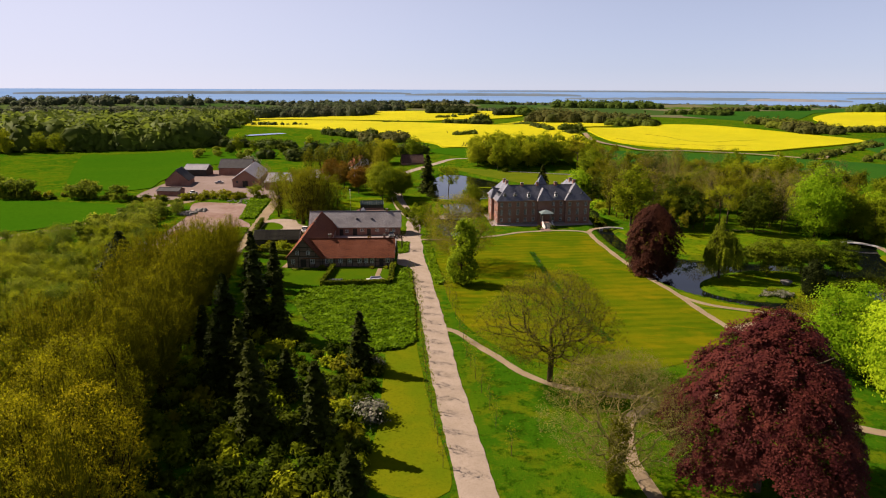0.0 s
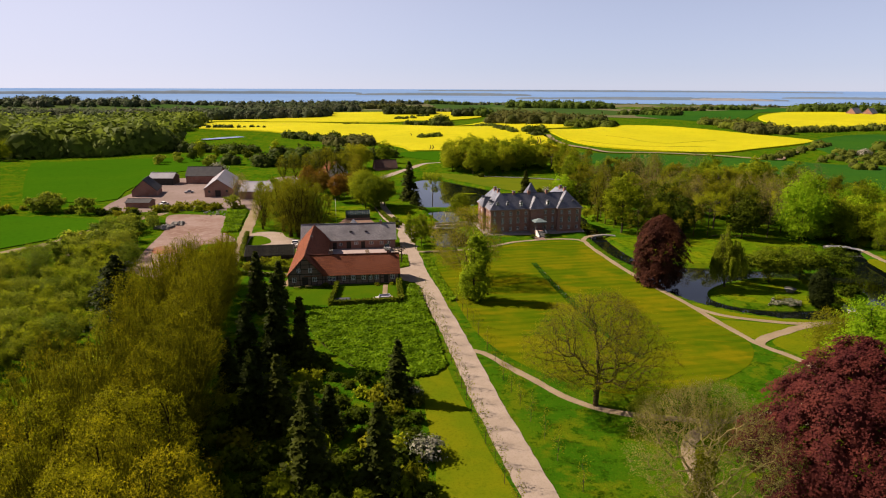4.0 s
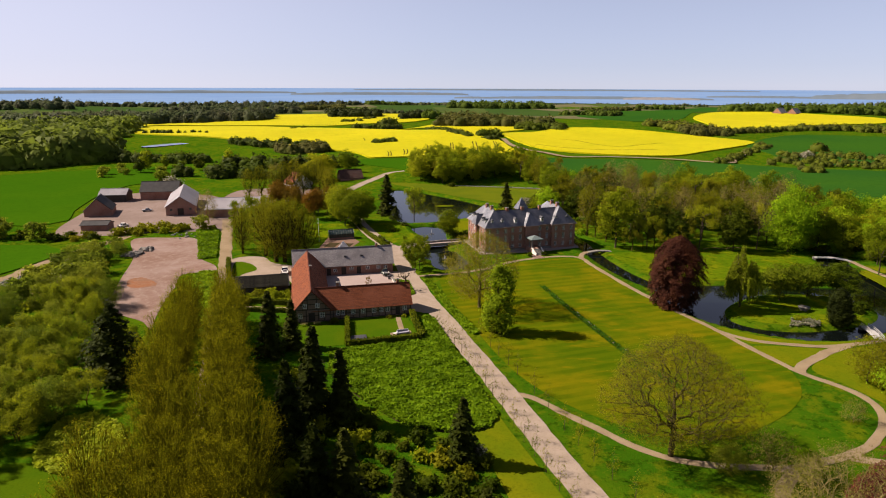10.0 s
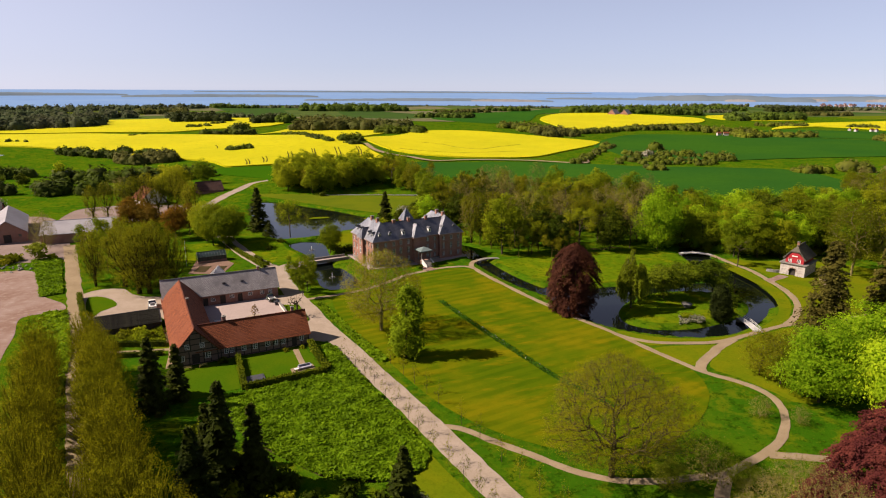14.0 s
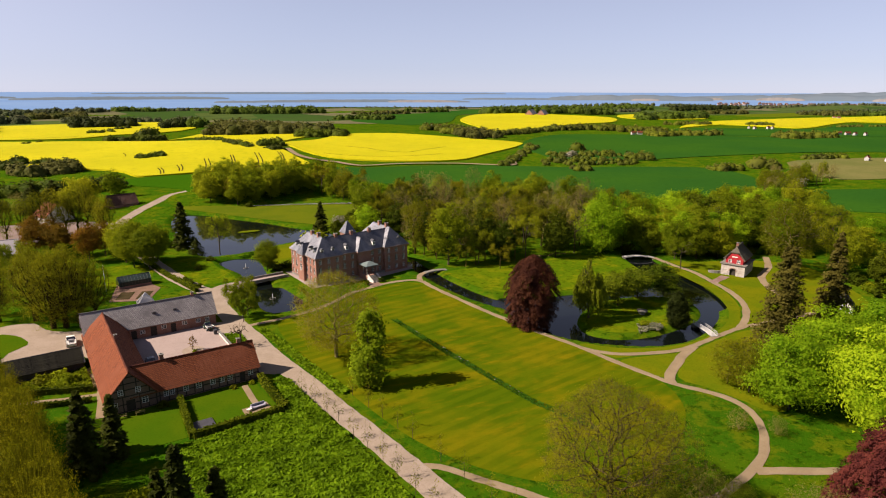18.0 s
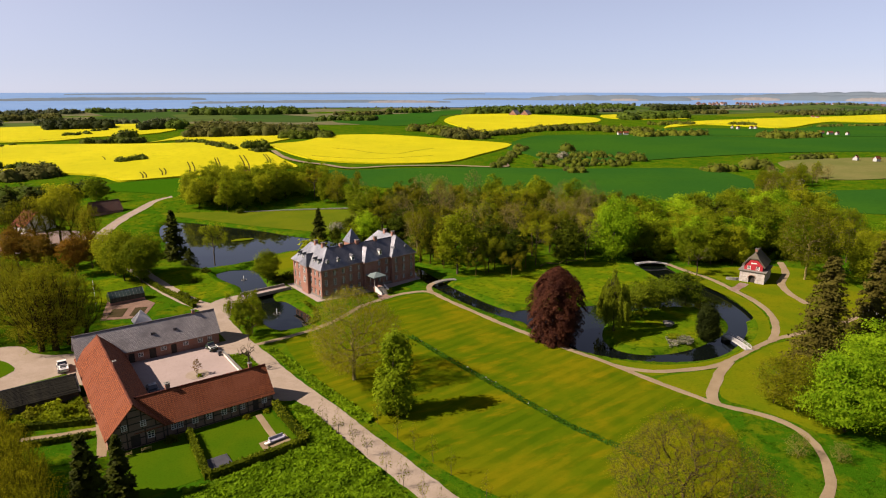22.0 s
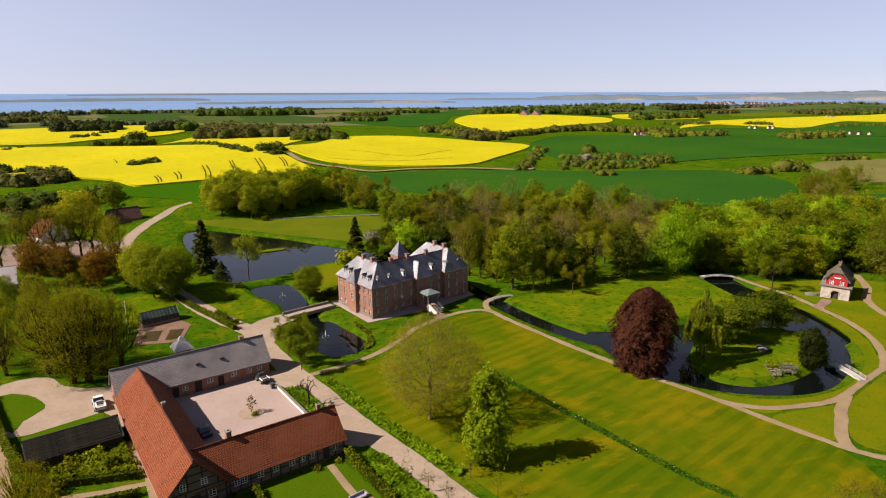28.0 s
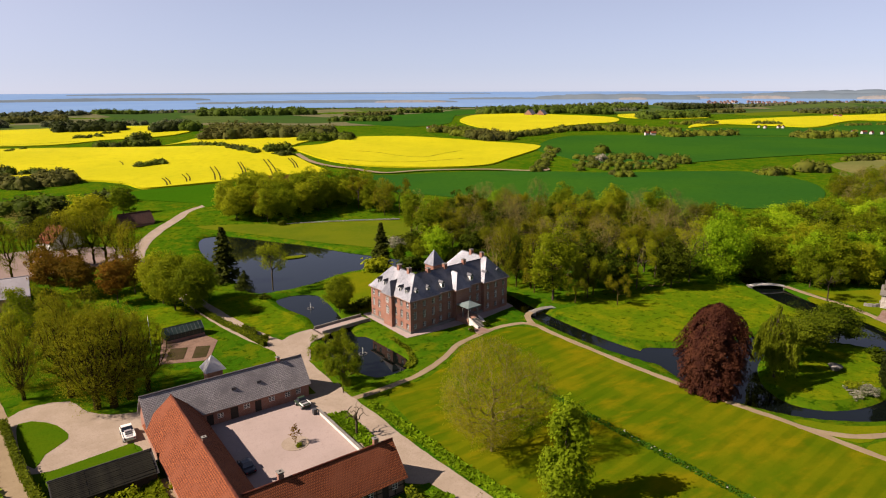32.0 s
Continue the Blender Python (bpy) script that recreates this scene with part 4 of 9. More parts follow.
def grown_wood(rng, height, fork, R, tips_n, um=0.42, r_tip=0.014, power=0.47, balance=0.45, leader=0.55, step=0.8, twigs=2, twig_len=0.6, base=0.6, fans=14, tall=1.2, lumps=0.16, rise_=0.35, shell=0.36):
    """Wood that grows from the trunk to points spread through an egg-shaped crown, each joining the nearest branch.
    fork: where the limbs begin, R: the crown's radius, um: the height of its widest part, leader: how far up the stem runs."""
    zf = height * fork
    ph = rng.random(4) * 6.283
    z0 = zf * base

    def rim(u, a):
        q = np.where(u > um, (u - um) / (1 - um), (um - u) / um * 0.93)
        return R * np.sqrt(np.clip(1 - q * q, 0.0, 1)) * (1 + lumps * np.sin(3 * a + ph[0] + 2.5 * u) + 0.6 * lumps * np.sin(5 * a + ph[1] - 3 * u))
    k = max(6, fans * 6)
    u, a, f = rng.random(k) ** 0.85, rng.random(k) * 6.283, 0.45 + 0.5 * rng.random(k) ** 0.5
    q = rim(u, a) * f
    got = []
    for i in np.argsort(-q * rng.uniform(0.6, 1.0, k)):        # well-spaced middles of the fans
        p = np.array((q[i] * math.cos(a[i]), q[i] * math.sin(a[i]), z0 + (height - z0) * u[i]))
        if all(np.linalg.norm((p - g) * (1, 1, 0.8)) > 0.95 * R / max(1, fans) ** 0.5 for g in got):
            got.append(p)
    got = np.array(got[:fans])
    if not fans:
        k = tips_n * 4
        u, a, f = rng.random(k) ** 0.9, rng.random(k) * 6.283, rng.random(k) ** shell
        q = rim(u, a) * f
        keep = (rng.random(k) < (q / R + 0.12)) & (q > 0.08 * R)
        got = np.stack([q * np.cos(a), q * np.sin(a), z0 + (height - z0) * u], 1)[keep][:tips_n]
    tips_n = min(tips_n, len(got)) if not fans else tips_n
    own = rng.integers(0, len(got), tips_n) if fans else np.arange(tips_n)
    wide = R * 0.95 / fans ** 0.5 if fans else 0.02
    off = rng.normal(size=(tips_n, 3))
    off *= (rng.random(tips_n) ** 0.4 / (np.linalg.norm(off, axis=1) + 1e-6))[:, None] * np.array((wide, wide, wide * tall))
    tips = got[own] + off
    tips[:, 2] = np.clip(tips[:, 2] + 0.25 * wide, z0 * 0.8, height)
    n0 = 9
    cap = tips_n * 14 + 40
    P, par, way = np.zeros((cap, 3)), np.full(cap, -1), np.zeros(cap)
    top = max(zf * 1.25, height * leader)
    for i in range(n0):
        t = i / (n0 - 1)
        P[i] = (rng.normal() * 0.012 * height * t, rng.normal() * 0.012 * height * t, -0.2 + (top + 0.2) * t)
        par[i] = i - 1
        way[i] = max(0.0, P[i][2] - zf)
    n = n0
    ok = P[:, 2] >= zf * 0.92
    order = np.argsort(np.linalg.norm(tips - np.array((0, 0, zf)), axis=1))
    ends = []
    for k in order:
        T = tips[k]
        d = T - P[:n]
        dist = np.sqrt(d[:, 0] ** 2 + d[:, 1] ** 2 + d[:, 2] ** 2)
        cost = dist + balance * way[:n] + np.where(ok[:n], 0, 1e6) + rise_ * np.maximum(0, P[:n, 2] - T[2])
        j = int(np.argmin(cost))
        L = dist[j]
        m = int(min(12, max(1, round(L / step))))
        out = P[j] - P[par[j]] if par[j] >= 0 else np.array((0, 0, 1.0))
        out = out / (np.linalg.norm(out) + 1e-6)
        mid = P[j] + 0.45 * L * (0.55 * out + 0.45 * (T - P[j]) / (L + 1e-6)) + np.array((0, 0, 0.06 * L))
        prev = j
        A = P[j].copy()
        for i in range(1, m + 1):
            t = i / m
            P[n] = (1 - t) ** 2 * A + 2 * t * (1 - t) * mid + t * t * T + (rng.normal(size=3) * 0.07 * step if i < m else 0)
            par[n], ok[n] = prev, True
            way[n] = way[prev] + L / m
            prev = n
            n += 1
        ends.append(prev)
    load = np.zeros(n)
    load[ends] += 1
    for i in range(n - 1, 0, -1):
        load[par[i]] += load[i]
    rad = r_tip * np.maximum(load, 1) ** power
    segs = [(P[par[i]], P[i], min(rad[par[i]], rad[i] * 1.35) if i >= n0 else rad[par[i]], rad[i]) for i in range(1, n) if i >= n0 or load[i] > 0]
    tips_out = []
    for e in ends:
        d = P[e] - P[par[e]]
        d = d / (np.linalg.norm(d) + 1e-6)
        tips_out.append(P[e])
        for _ in range(twigs):
            w = d * 0.7 + rng.normal(size=3) * 0.5 + np.array((0, 0, 0.15))
            q2 = P[e] + w / np.linalg.norm(w) * twig_len * rng.uniform(0.5, 1.2)
            segs.append((P[e], q2, r_tip * 0.8, r_tip * 0.3))
            tips_out += [q2, 0.5 * (q2 + P[e])]
    return segs, np.array(tips_out)


def airy_tree(seed, mat, label, height=18.0, spread=6.0, leaves=2600, leaf=0.34, fork=0.25, name="tree", bark=None, group="park trees", tips=230, um=0.42, r_tip=0.014, power=0.47,
              scatter=0.45, twigs=2, twig_len=0.6, balance=0.45, leader=0.55, base=0.6, fans=0, tall=1.2, shell=0.36, brush=0.0, twig_mat=None):
    """A tree in first leaf, whose limbs show through."""
    rng = np.random.default_rng(seed)
    segs, ends = grown_wood(rng, height, fork, spread, tips, um, r_tip, power, balance, leader, max(0.35, height / 22), twigs, twig_len, base, fans, tall, shell=shell)
    if leaves:
        k = rng.integers(0, len(ends), leaves)
        c = ends[k] + rng.normal(size=(leaves, 3)) * scatter
        out = c * np.array([1, 1, 0.0])
        n = rng.normal(size=(leaves, 3)) * 0.6 + np.array([0, 0, 0.8]) + 0.7 * out / (np.linalg.norm(out, axis=1, keepdims=True) + 0.5)
        s = leaf * rng.uniform(0.6, 1.3, leaves)
        way = out / (np.linalg.norm(out, axis=1, keepdims=True) + 0.5) * 0.75 + np.array([0, 0, 1.0])
    else:
        way = np.zeros((0, 3))
        c, n, s = np.zeros((0, 3)), np.zeros((0, 3)), np.zeros(0)
    return make_tree(name, segs, bark or BARK, c, n, s, mat, rng, label, "tree", group, 4 if group else 6, *((brush, way) if brush else ()), twig_mat=twig_mat)


def conifer(seed, mat, label, height=15.0, r=3.0, whorls=26, name="conifer", leaf=0.55, group="conifers", fan=9, per=14, droop=0.35, top=0.06):
    rng = np.random.default_rng(seed)
    cs, ns = [], []
    for w in range(whorls):
        f = (w + 0.5) / whorls
        z = height * (0.05 + 0.95 * f)
        rr = r * (1 - f) ** 0.8 * rng.uniform(0.85, 1.15) + r * top
        for k in range(max(4, int(fan * (1 - 0.5 * f)))):
            a = rng.random() * 6.283
            ln = rr * rng.uniform(0.75, 1.15)
            t = rng.random(per) ** 0.7
            d = np.array((math.cos(a), math.sin(a), 0.0))
            side = np.array((-d[1], d[0], 0))
            p = np.array((0, 0, z)) + d * (t * ln)[:, None] + side * (rng.normal(size=per) * 0.14 * ln * (0.3 + t))[:, None]
            p[:, 2] += -droop * ln * t ** 1.5 + rng.normal(size=per) * 0.12
            cs.append(p)
            ns.append(np.array((0, 0, 1.0)) + d * 0.7 + rng.normal(size=(per, 3)) * 0.5)
    c, n = np.concatenate(cs), np.concatenate(ns)
    tr = make_tree(name, None, BARK, c, n, leaf * rng.uniform(0.6, 1.2, len(c)), mat, rng, label, "conifer", group)
    tube("trunk", [(0, 0, -0.2), (0, 0, height * 0.5), (0, 0, height)], [height * 0.015, height * 0.009, 0.02], BARK, tr, 7)
    return tr


def bush(seed, mat, label, r=2.0, h=2.4, clumps=26, per=22, leaf=0.4, name="bush", group="shrubs"):
    rng = np.random.default_rng(seed)
    shells = [((0, 0, h * 0.45), (r * 0.8, r * 0.8, h * 0.5), 0.55)]
    for i in range(3):
        a = 6.283 * i / 3 + rng.random()
        shells.append(((0.55 * r * math.cos(a), 0.55 * r * math.sin(a), h * 0.35), (r * 0.5, r * 0.5, h * 0.4), 0.15))
    c, n, s = clump_crown(rng, shells, clumps, per, r * 0.2, leaf, 0.7, 0.4)
    c[:, 2] = np.maximum(c[:, 2], 0.05)
    segs = []
    for i in range(5):
        a = i * 1.3
        limb(rng, (0, 0, -0.1), (0.5 * math.cos(a), 0.5 * math.sin(a), 0.8), h * 0.6, 0.05, 3, 0.1, 0.0, segs)
    t = thing(name, label, "bush", group=group)
    ob = new("stems", bars_mesh("stems", segs, BARK, 4))
    ob.parent = t
    ob = new("foliage", leaf_mesh("foliage", c, n, s, mat, rng))
    ob.parent = t
    return t


PROTOS = {}


def plant(key, maker, x, y, scale=1.0, turn=None, z=0.0, wide=1.0, label="", lean=0.0):
    """Places one tree or bush: the first of a kind is built, the next are copies."""
    rng = random.Random(int(x * 131 + y * 17))
    turn = rng.random() * 360 if turn is None else turn
    m = pose(x, y, z + float(rise(x, y)), lean, 0, turn) @ Matrix.Diagonal((scale * wide, scale * wide, scale, 1))
    if key not in PROTOS:
        ob = maker()
        ob.matrix_world = m
        PROTOS[key] = ob
    else:
        src = PROTOS[key]
        ob = copy_thing(src, m @ Matrix.Diagonal([1 / v for v in src.scale]).to_4x4())
    if label:
        ob["label"] = label
    return ob


KINDS = {
    "green_a": lambda: broad_tree(11, L_GREEN, "broad tree in fresh green spring leaf", 16, 5.8, 150, 52, name="lime_tree", leaf=0.32),
    "green_b": lambda: broad_tree(12, L_GREEN, "broad tree in fresh green spring leaf", 17, 5.2, 140, 52, name="lime_tree", leaf=0.32),
    "green_c": lambda: broad_tree(13, L_GREEN, "tall green tree in spring leaf", 19, 5.0, 140, 52, name="lime_tree", leaf=0.32),
    "lime_a": lambda: airy_tree(44, L_LIME, "tall tree with dense yellow-green spring leaves", 18, 5.6, 8000, 0.23, 0.15, "linden_tree", group="grove trees", tips=320, scatter=0.36, fans=18),
    "linden_big": lambda: broad_tree(24, L_LIME, "big linden with dense yellow-green leaves by the drive", 16, 6.2, 300, 62, name="linden_tree", leaf=0.26, trunk_part=0.14, lobes=6, group="grove trees"),
    "lane_a": lambda: airy_tree(45, L_LANE, "tall slender lane tree with fine olive spring leaves", 19.5, 3.7, 4800, 0.072, 0.10, "alder_tree", LIMB_BARK, "lane trees", 260, 0.55, 0.036, 0.50, 0.28, 4, 0.8, 1.1, 0.3, 0.6, shell=0.22, brush=2.6, twig_mat=TWIG_OLIVE),
    "lane_b": lambda: airy_tree(46, L_LANE, "tall slender lane tree with fine olive spring leaves", 19.5, 3.9, 4800, 0.072, 0.10, "alder_tree", LIMB_BARK, "lane trees", 260, 0.55, 0.036, 0.50, 0.28, 4, 0.8, 1.1, 0.3, 0.6, shell=0.22, brush=2.6, twig_mat=TWIG_OLIVE),
    "lane_c": lambda: airy_tree(47, L_YOUNG, "lane tree crowded with bright yellow-olive young leaves", 19.5, 4.2, 9000, 0.095, 0.12, "alder_tree", LIMB_BARK, "lane trees", 260, 0.55, 0.034, 0.50, 0.33, 3, 0.8, 1.0, 0.3, 0.6, shell=0.22, brush=2.2, twig_mat=TWIG_OLIVE),
    "maple": lambda: broad_tree(23, L_BRIGHT, "great vivid light-green maple in full leaf", 15, 6.6, 360, 72, name="maple_tree", leaf=0.23, trunk_part=0.06, lobes=6, flat=0.45),
    "bright_a": lambda: broad_tree(21, L_BRIGHT, "vivid light-green maple in full leaf", 15, 6.6, 230, 60, name="maple_tree", leaf=0.29, trunk_part=0.04),
    "bright_b": lambda: broad_tree(22, L_BRIGHT, "vivid light-green tree in full leaf", 15, 5.6, 180, 56, name="maple_tree", leaf=0.29),
    "dark_a": lambda: broad_tree(31, L_DARK, "dark green tree in full leaf", 15, 5.2, 130, 46, name="elm_tree", leaf=0.38),
    "dark_b": lambda: broad_tree(32, L_DARK, "dark green tree in full leaf", 12, 5.4, 120, 46, name="elm_tree", leaf=0.36),
    "olive_a": lambda: airy_tree(41, L_OLIVE, "tall slender tree with thin olive-green spring leaves", 18, 4.4, 5600, 0.10, 0.12, "alder_tree", LIMB_BARK, tips=300, um=0.48, balance=0.95, leader=0.3, r_tip=0.030, power=0.5, scatter=0.36, twigs=3, brush=2.2, shell=0.24, base=0.5, twig_mat=TWIG_OLIVE),
    "olive_b": lambda: airy_tree(42, L_OLIVE, "tall slender tree with thin olive-green spring leaves", 17, 5.0, 4800, 0.14, 0.22, "alder_tree", OLIVE_BARK, tips=340, r_tip=0.019, scatter=0.28, brush=2.4, fans=14),
    "olive_c": lambda: airy_tree(43, L_OLIVE, "loose tree with thin olive-green spring leaves", 15, 5.4, 5000, 0.24, 0.22, "alder_tree", tips=280),
    "thin_a": lambda: airy_tree(51, L_GREEN, "airy tree with sparse green spring leaves", 18, 5.4, 6200, 0.19, 0.36, "ash_tree", tips=300, scatter=0.33, fans=15, r_tip=0.018),
    "thin_b": lambda: airy_tree(52, L_OLIVE, "airy tree with sparse olive spring leaves", 19, 4.8, 6200, 0.19, 0.38, "ash_tree", tips=300, um=0.5, scatter=0.33, fans=13, r_tip=0.018),
    "bare_a": lambda: airy_tree(61, L_GREY, "still leafless grey-brown tree", 17, 5.2, 1500, 0.12, 0.25, "bare_tree", bark=PALE_BARK, twigs=5, twig_len=0.9, r_tip=0.018, brush=3.0),
    "bare_b": lambda: airy_tree(62, L_GREY, "still leafless grey-brown tree", 18, 4.8, 1800, 0.16, 0.25, "bare_tree", twigs=4, twig_len=0.9),
    "rust_a": lambda: broad_tree(71, L_RUST, "tree with rusty red-brown young leaves", 13, 4.8, 150, 50, name="rowan_tree", leaf=0.26, trunk_part=0.2),
    "gold_a": lambda: broad_tree(81, L_GOLD, "round tree with golden yellow-green leaves", 12, 6.5, 170, 60, trunk_part=0.12, name="golden_tree", leaf=0.3, lobes=6),
    "spruce_a": lambda: conifer(91, L_NEEDLE, "slim dark green conifer with dense needles", 15, 2.7),
    "spruce_b": lambda: conifer(92, L_NEEDLE, "slim dark green conifer with dense needles", 15, 2.3, 28),
    "spruce_c": lambda: conifer(93, L_NEEDLE, "dark spreading spruce with drooping tiers", 13, 5.2, 15, fan=11, per=40, droop=0.45, leaf=0.42),
    "bush_g": lambda: bush(101, L_GREEN, "green leafy bush in the undergrowth"),
    "bush_o": lambda: bush(102, L_OLIVE, "olive-green bush in young leaf"),
    "bush_d": lambda: bush(103, L_DARK, "dark green bush in the undergrowth"),
    "bush_b": lambda: bush(104, L_BRIGHT, "bright green bush in full leaf"),
    "bush_w": lambda: bush(105, L_WHITE, "bush covered in pale blossom", clumps=34, per=60, leaf=0.2),
    "scrub_a": lambda: airy_tree(111, L_SAGE, "low willow scrub with thin grey-green leaves", 9, 4.2, 9500, 0.12, 0.08, "willow_shrub", OLIVE_BARK, "scrub", 240, 0.5, leader=0.2, scatter=0.34, twigs=1, brush=1.8),
    "scrub_b": lambda: broad_tree(112, L_SAGE, "low bushy tree in green leaf", 8, 4.4, 60, 26, leaf=0.5, trunk_part=0.05, group="scrub", name="hazel_shrub"),
    "scrub_d": lambda: airy_tree(114, L_SCRUB, "round shrubby tree in yellow-green young leaf", 9, 3.9, 9500, 0.14, 0.1, "willow_shrub", OLIVE_BARK, "scrub", 240, 0.5, leader=0.2, scatter=0.36, twigs=1, fans=12),
    "slim": lambda: airy_tree(64, L_OLIVE, "slim tall tree with dark limbs and few leaves", 18, 3.6, 5200, 0.13, 0.28, "alder_tree", LIMB_BARK, tips=220, um=0.55, balance=0.8, leader=0.35, r_tip=0.03, scatter=0.36, brush=2.0, twig_mat=TWIG_OLIVE),
    "layered": lambda: broad_tree(33, L_MID, "spreading green tree with leaves in flat layers", 12, 5.4, 120, 60, name="hawthorn_tree", leaf=0.28, flat=0.28, lobes=6),
    "scrub_c": lambda: airy_tree(113, L_GREY, "low grey scrub still without leaves", 8, 3.8, 1200, 0.2, 0.08, "bare_shrub", bark=PALE_BARK, group="scrub", tips=180, leader=0.2, twigs=3),
    "sapling": lambda: airy_tree(121, L_OLIVE, "young avenue tree tied to a stake", 4.8, 0.85, 150, 0.11, 0.35, "young_tree", group="avenue saplings", tips=40, r_tip=0.007, scatter=0.12, twigs=1, twig_len=0.25),
}


def grow(kind, x, y, scale=1.0, wide=1.0, turn=None, label="", z=0.0):
    return plant(kind, KINDS[kind], x, y, scale, turn, z, wide, label)


def fill(poly, spacing, kinds, seed, lo=0.8, hi=1.15, avoid=()):
    """Trees spread over a plan outline, no two nearer than the spacing."""
    rng = random.Random(seed)
    xs, ys = [p[0] for p in poly], [p[1] for p in poly]
    got = []
    want = int((max(xs) - min(xs)) * (max(ys) - min(ys)) / spacing ** 2 * 4)
    cand = [(rng.uniform(min(xs), max(xs)), rng.uniform(min(ys), max(ys))) for _ in range(want)]
    ins = inside_poly([c[0] for c in cand], [c[1] for c in cand], poly)
    names = [k for k, n in kinds for _ in range(n)]
    for (x, y), ok in zip(cand, ins):
        if ok and all((x - a) ** 2 + (y - b) ** 2 > spacing ** 2 for a, b in got) and all((x - a) ** 2 + (y - b) ** 2 > r * r for a, b, r in avoid):
            got.append((x, y))
            grow(rng.choice(names), x, y, rng.uniform(lo, hi), rng.uniform(0.9, 1.12))
    return got


# --- single trees of the park ---
def spreading_beech(seed, height, r, sprays, per, low=3.3, sag=0.66, leaf=0.25):
    """A broad dome of sagging leaf sprays over a short thick trunk, the outer ones hanging low."""
    rng = np.random.default_rng(seed)
    cs, ns = [], []
    lump = rng.random(6) * 6.283
    for i in range(sprays):
        a, u = rng.random() * 6.283, rng.random() ** 0.55
        edge = r * (1 + 0.10 * math.sin(3 * a + lump[0]) + 0.07 * math.sin(5 * a + lump[1]))
        q = edge * u
        roof = height * (1 - sag * u ** 2.3) + 0.9 * math.sin(2.1 * q + 3 * a + lump[2])
        floor_ = low + low * max(0.0, 1 - u) + 0.35 * low * math.sin(4 * a + lump[3])
        z = roof - (roof - floor_) * rng.random() ** (1.9 if u < 0.75 else 1.0)
        d = np.array((math.cos(a), math.sin(a), 0.0))
        side = np.array((-d[1], d[0], 0.0))
        t = rng.random(per)
        ln = rng.uniform(1.2, 2.3)
        p = d * q + np.array((0, 0, z)) + d * ((t - 0.5) * ln)[:, None] + side * (rng.normal(size=per) * 0.42 * (1.15 - 0.6 * t))[:, None]
        p[:, 2] += -(0.55 + 0.9 * u) * t ** 1.6 + rng.normal(size=per) * 0.10
        cs.append(p)
        ns.append(np.array((0, 0, 1.0)) + d * (0.4 + 0.7 * u) + rng.normal(size=(per, 3)) * 0.35)
    c, n = np.concatenate(cs), np.concatenate(ns)
    c[:, 2] = np.maximum(c[:, 2], 0.5 * low + rng.random(len(c)) * 0.8)
    return make_tree("copper_beech", simple_wood(rng, height, 0.62, r * 0.85, 16, 0.2), BARK, c, n, leaf * rng.uniform(0.6, 1.25, len(c)), L_COPPER, rng,
                     "broad copper beech with drooping purple-red leaves", "tree", sides=7)


def dome_beech(seed, height, r, sprays, per, leaf):
    """An egg-shaped beech whose sprays hang to the ground all round."""
    rng = np.random.default_rng(seed)
    cs, ns = [], []
    for i in range(sprays):
        f = rng.random() ** 0.85
        wide = max(0.02, 1 - ((f - 0.45) / 0.55) ** 2) ** 0.48 if f > 0.45 else 0.72 + 0.28 * math.sin(1.571 * f / 0.45)
        a = rng.random() * 6.283
        q = r * wide * (1 - 0.45 * rng.random() ** 1.8) * (1 + 0.09 * math.sin(3 * a + 1 + 4 * f) + 0.08 * math.sin(5 * a - 8 * f) + 0.05 * math.sin(9 * a + 17 * f))
        d = np.array((math.cos(a), math.sin(a), 0.0))
        side = np.array((-d[1], d[0], 0.0))
        t = rng.random(per)
        p = d * q + np.array((0, 0, 0.6 + f * (height - 1.2))) + d * ((t - 0.6) * 1.5)[:, None] + side * (rng.normal(size=per) * 0.34 * (1.2 - 0.6 * t))[:, None]
        p[:, 2] += -1.4 * t ** 1.5 + rng.normal(size=per) * 0.12
        cs.append(p)
        ns.append(np.array((0, 0, 0.7)) + d * 0.9 + rng.normal(size=(per, 3)) * 0.35)
    c, n = np.concatenate(cs), np.concatenate(ns)
    c[:, 2] = np.maximum(c[:, 2], 0.15 + rng.random(len(c)) * 0.5)
    return make_tree("copper_beech", simple_wood(rng, height, 0.45, r * 0.7, 12, 0.2), BARK, c, n, leaf * rng.uniform(0.6, 1.25, len(c)), L_COPPER, rng,
                     "round copper beech hanging over the footpath", "tree")


spreading_beech(201, 22.0, 10.6, 2100, 66, low=6.2, leaf=0.18).matrix_world = pose(50.0, 62.5, 0, 0, 0, 20)
dome_beech(202, 18.6, 6.4, 1500, 46, 0.21).matrix_world = pose(56.0, 153.3, 0, 0, 0, 130)
airy_tree(203, L_OAK, "great spreading oak just coming into leaf", 18.0, 10.2, 36000, 0.062, 0.24, "oak_tree", BROWN_BARK, "", 1900, 0.40, 0.0135, 0.47, 0.28, 7, 0.9, 0.35, 0.5, 0.95, brush=3.2).matrix_world = pose(27.2, 88.3, 0, 0, 0, 40)
old = airy_tree(204, L_GREY, "gnarled pale grey tree with ivy and few leaves", 16.8, 8.2, 16000, 0.095, 0.3, "old_tree", PALE_BARK, "", 1300, 0.5, 0.010, 0.48, 0.3, 7, 0.85, 0.25, 0.6, 0.9)
ivy_rng = np.random.default_rng(241)
ivy_a, ivy_z = ivy_rng.random(2600) * 6.283, ivy_rng.random(2600) ** 1.3 * 9.5
ivy_r = 0.62 + 0.25 * np.abs(ivy_rng.normal(size=2600)) + 0.03 * ivy_z
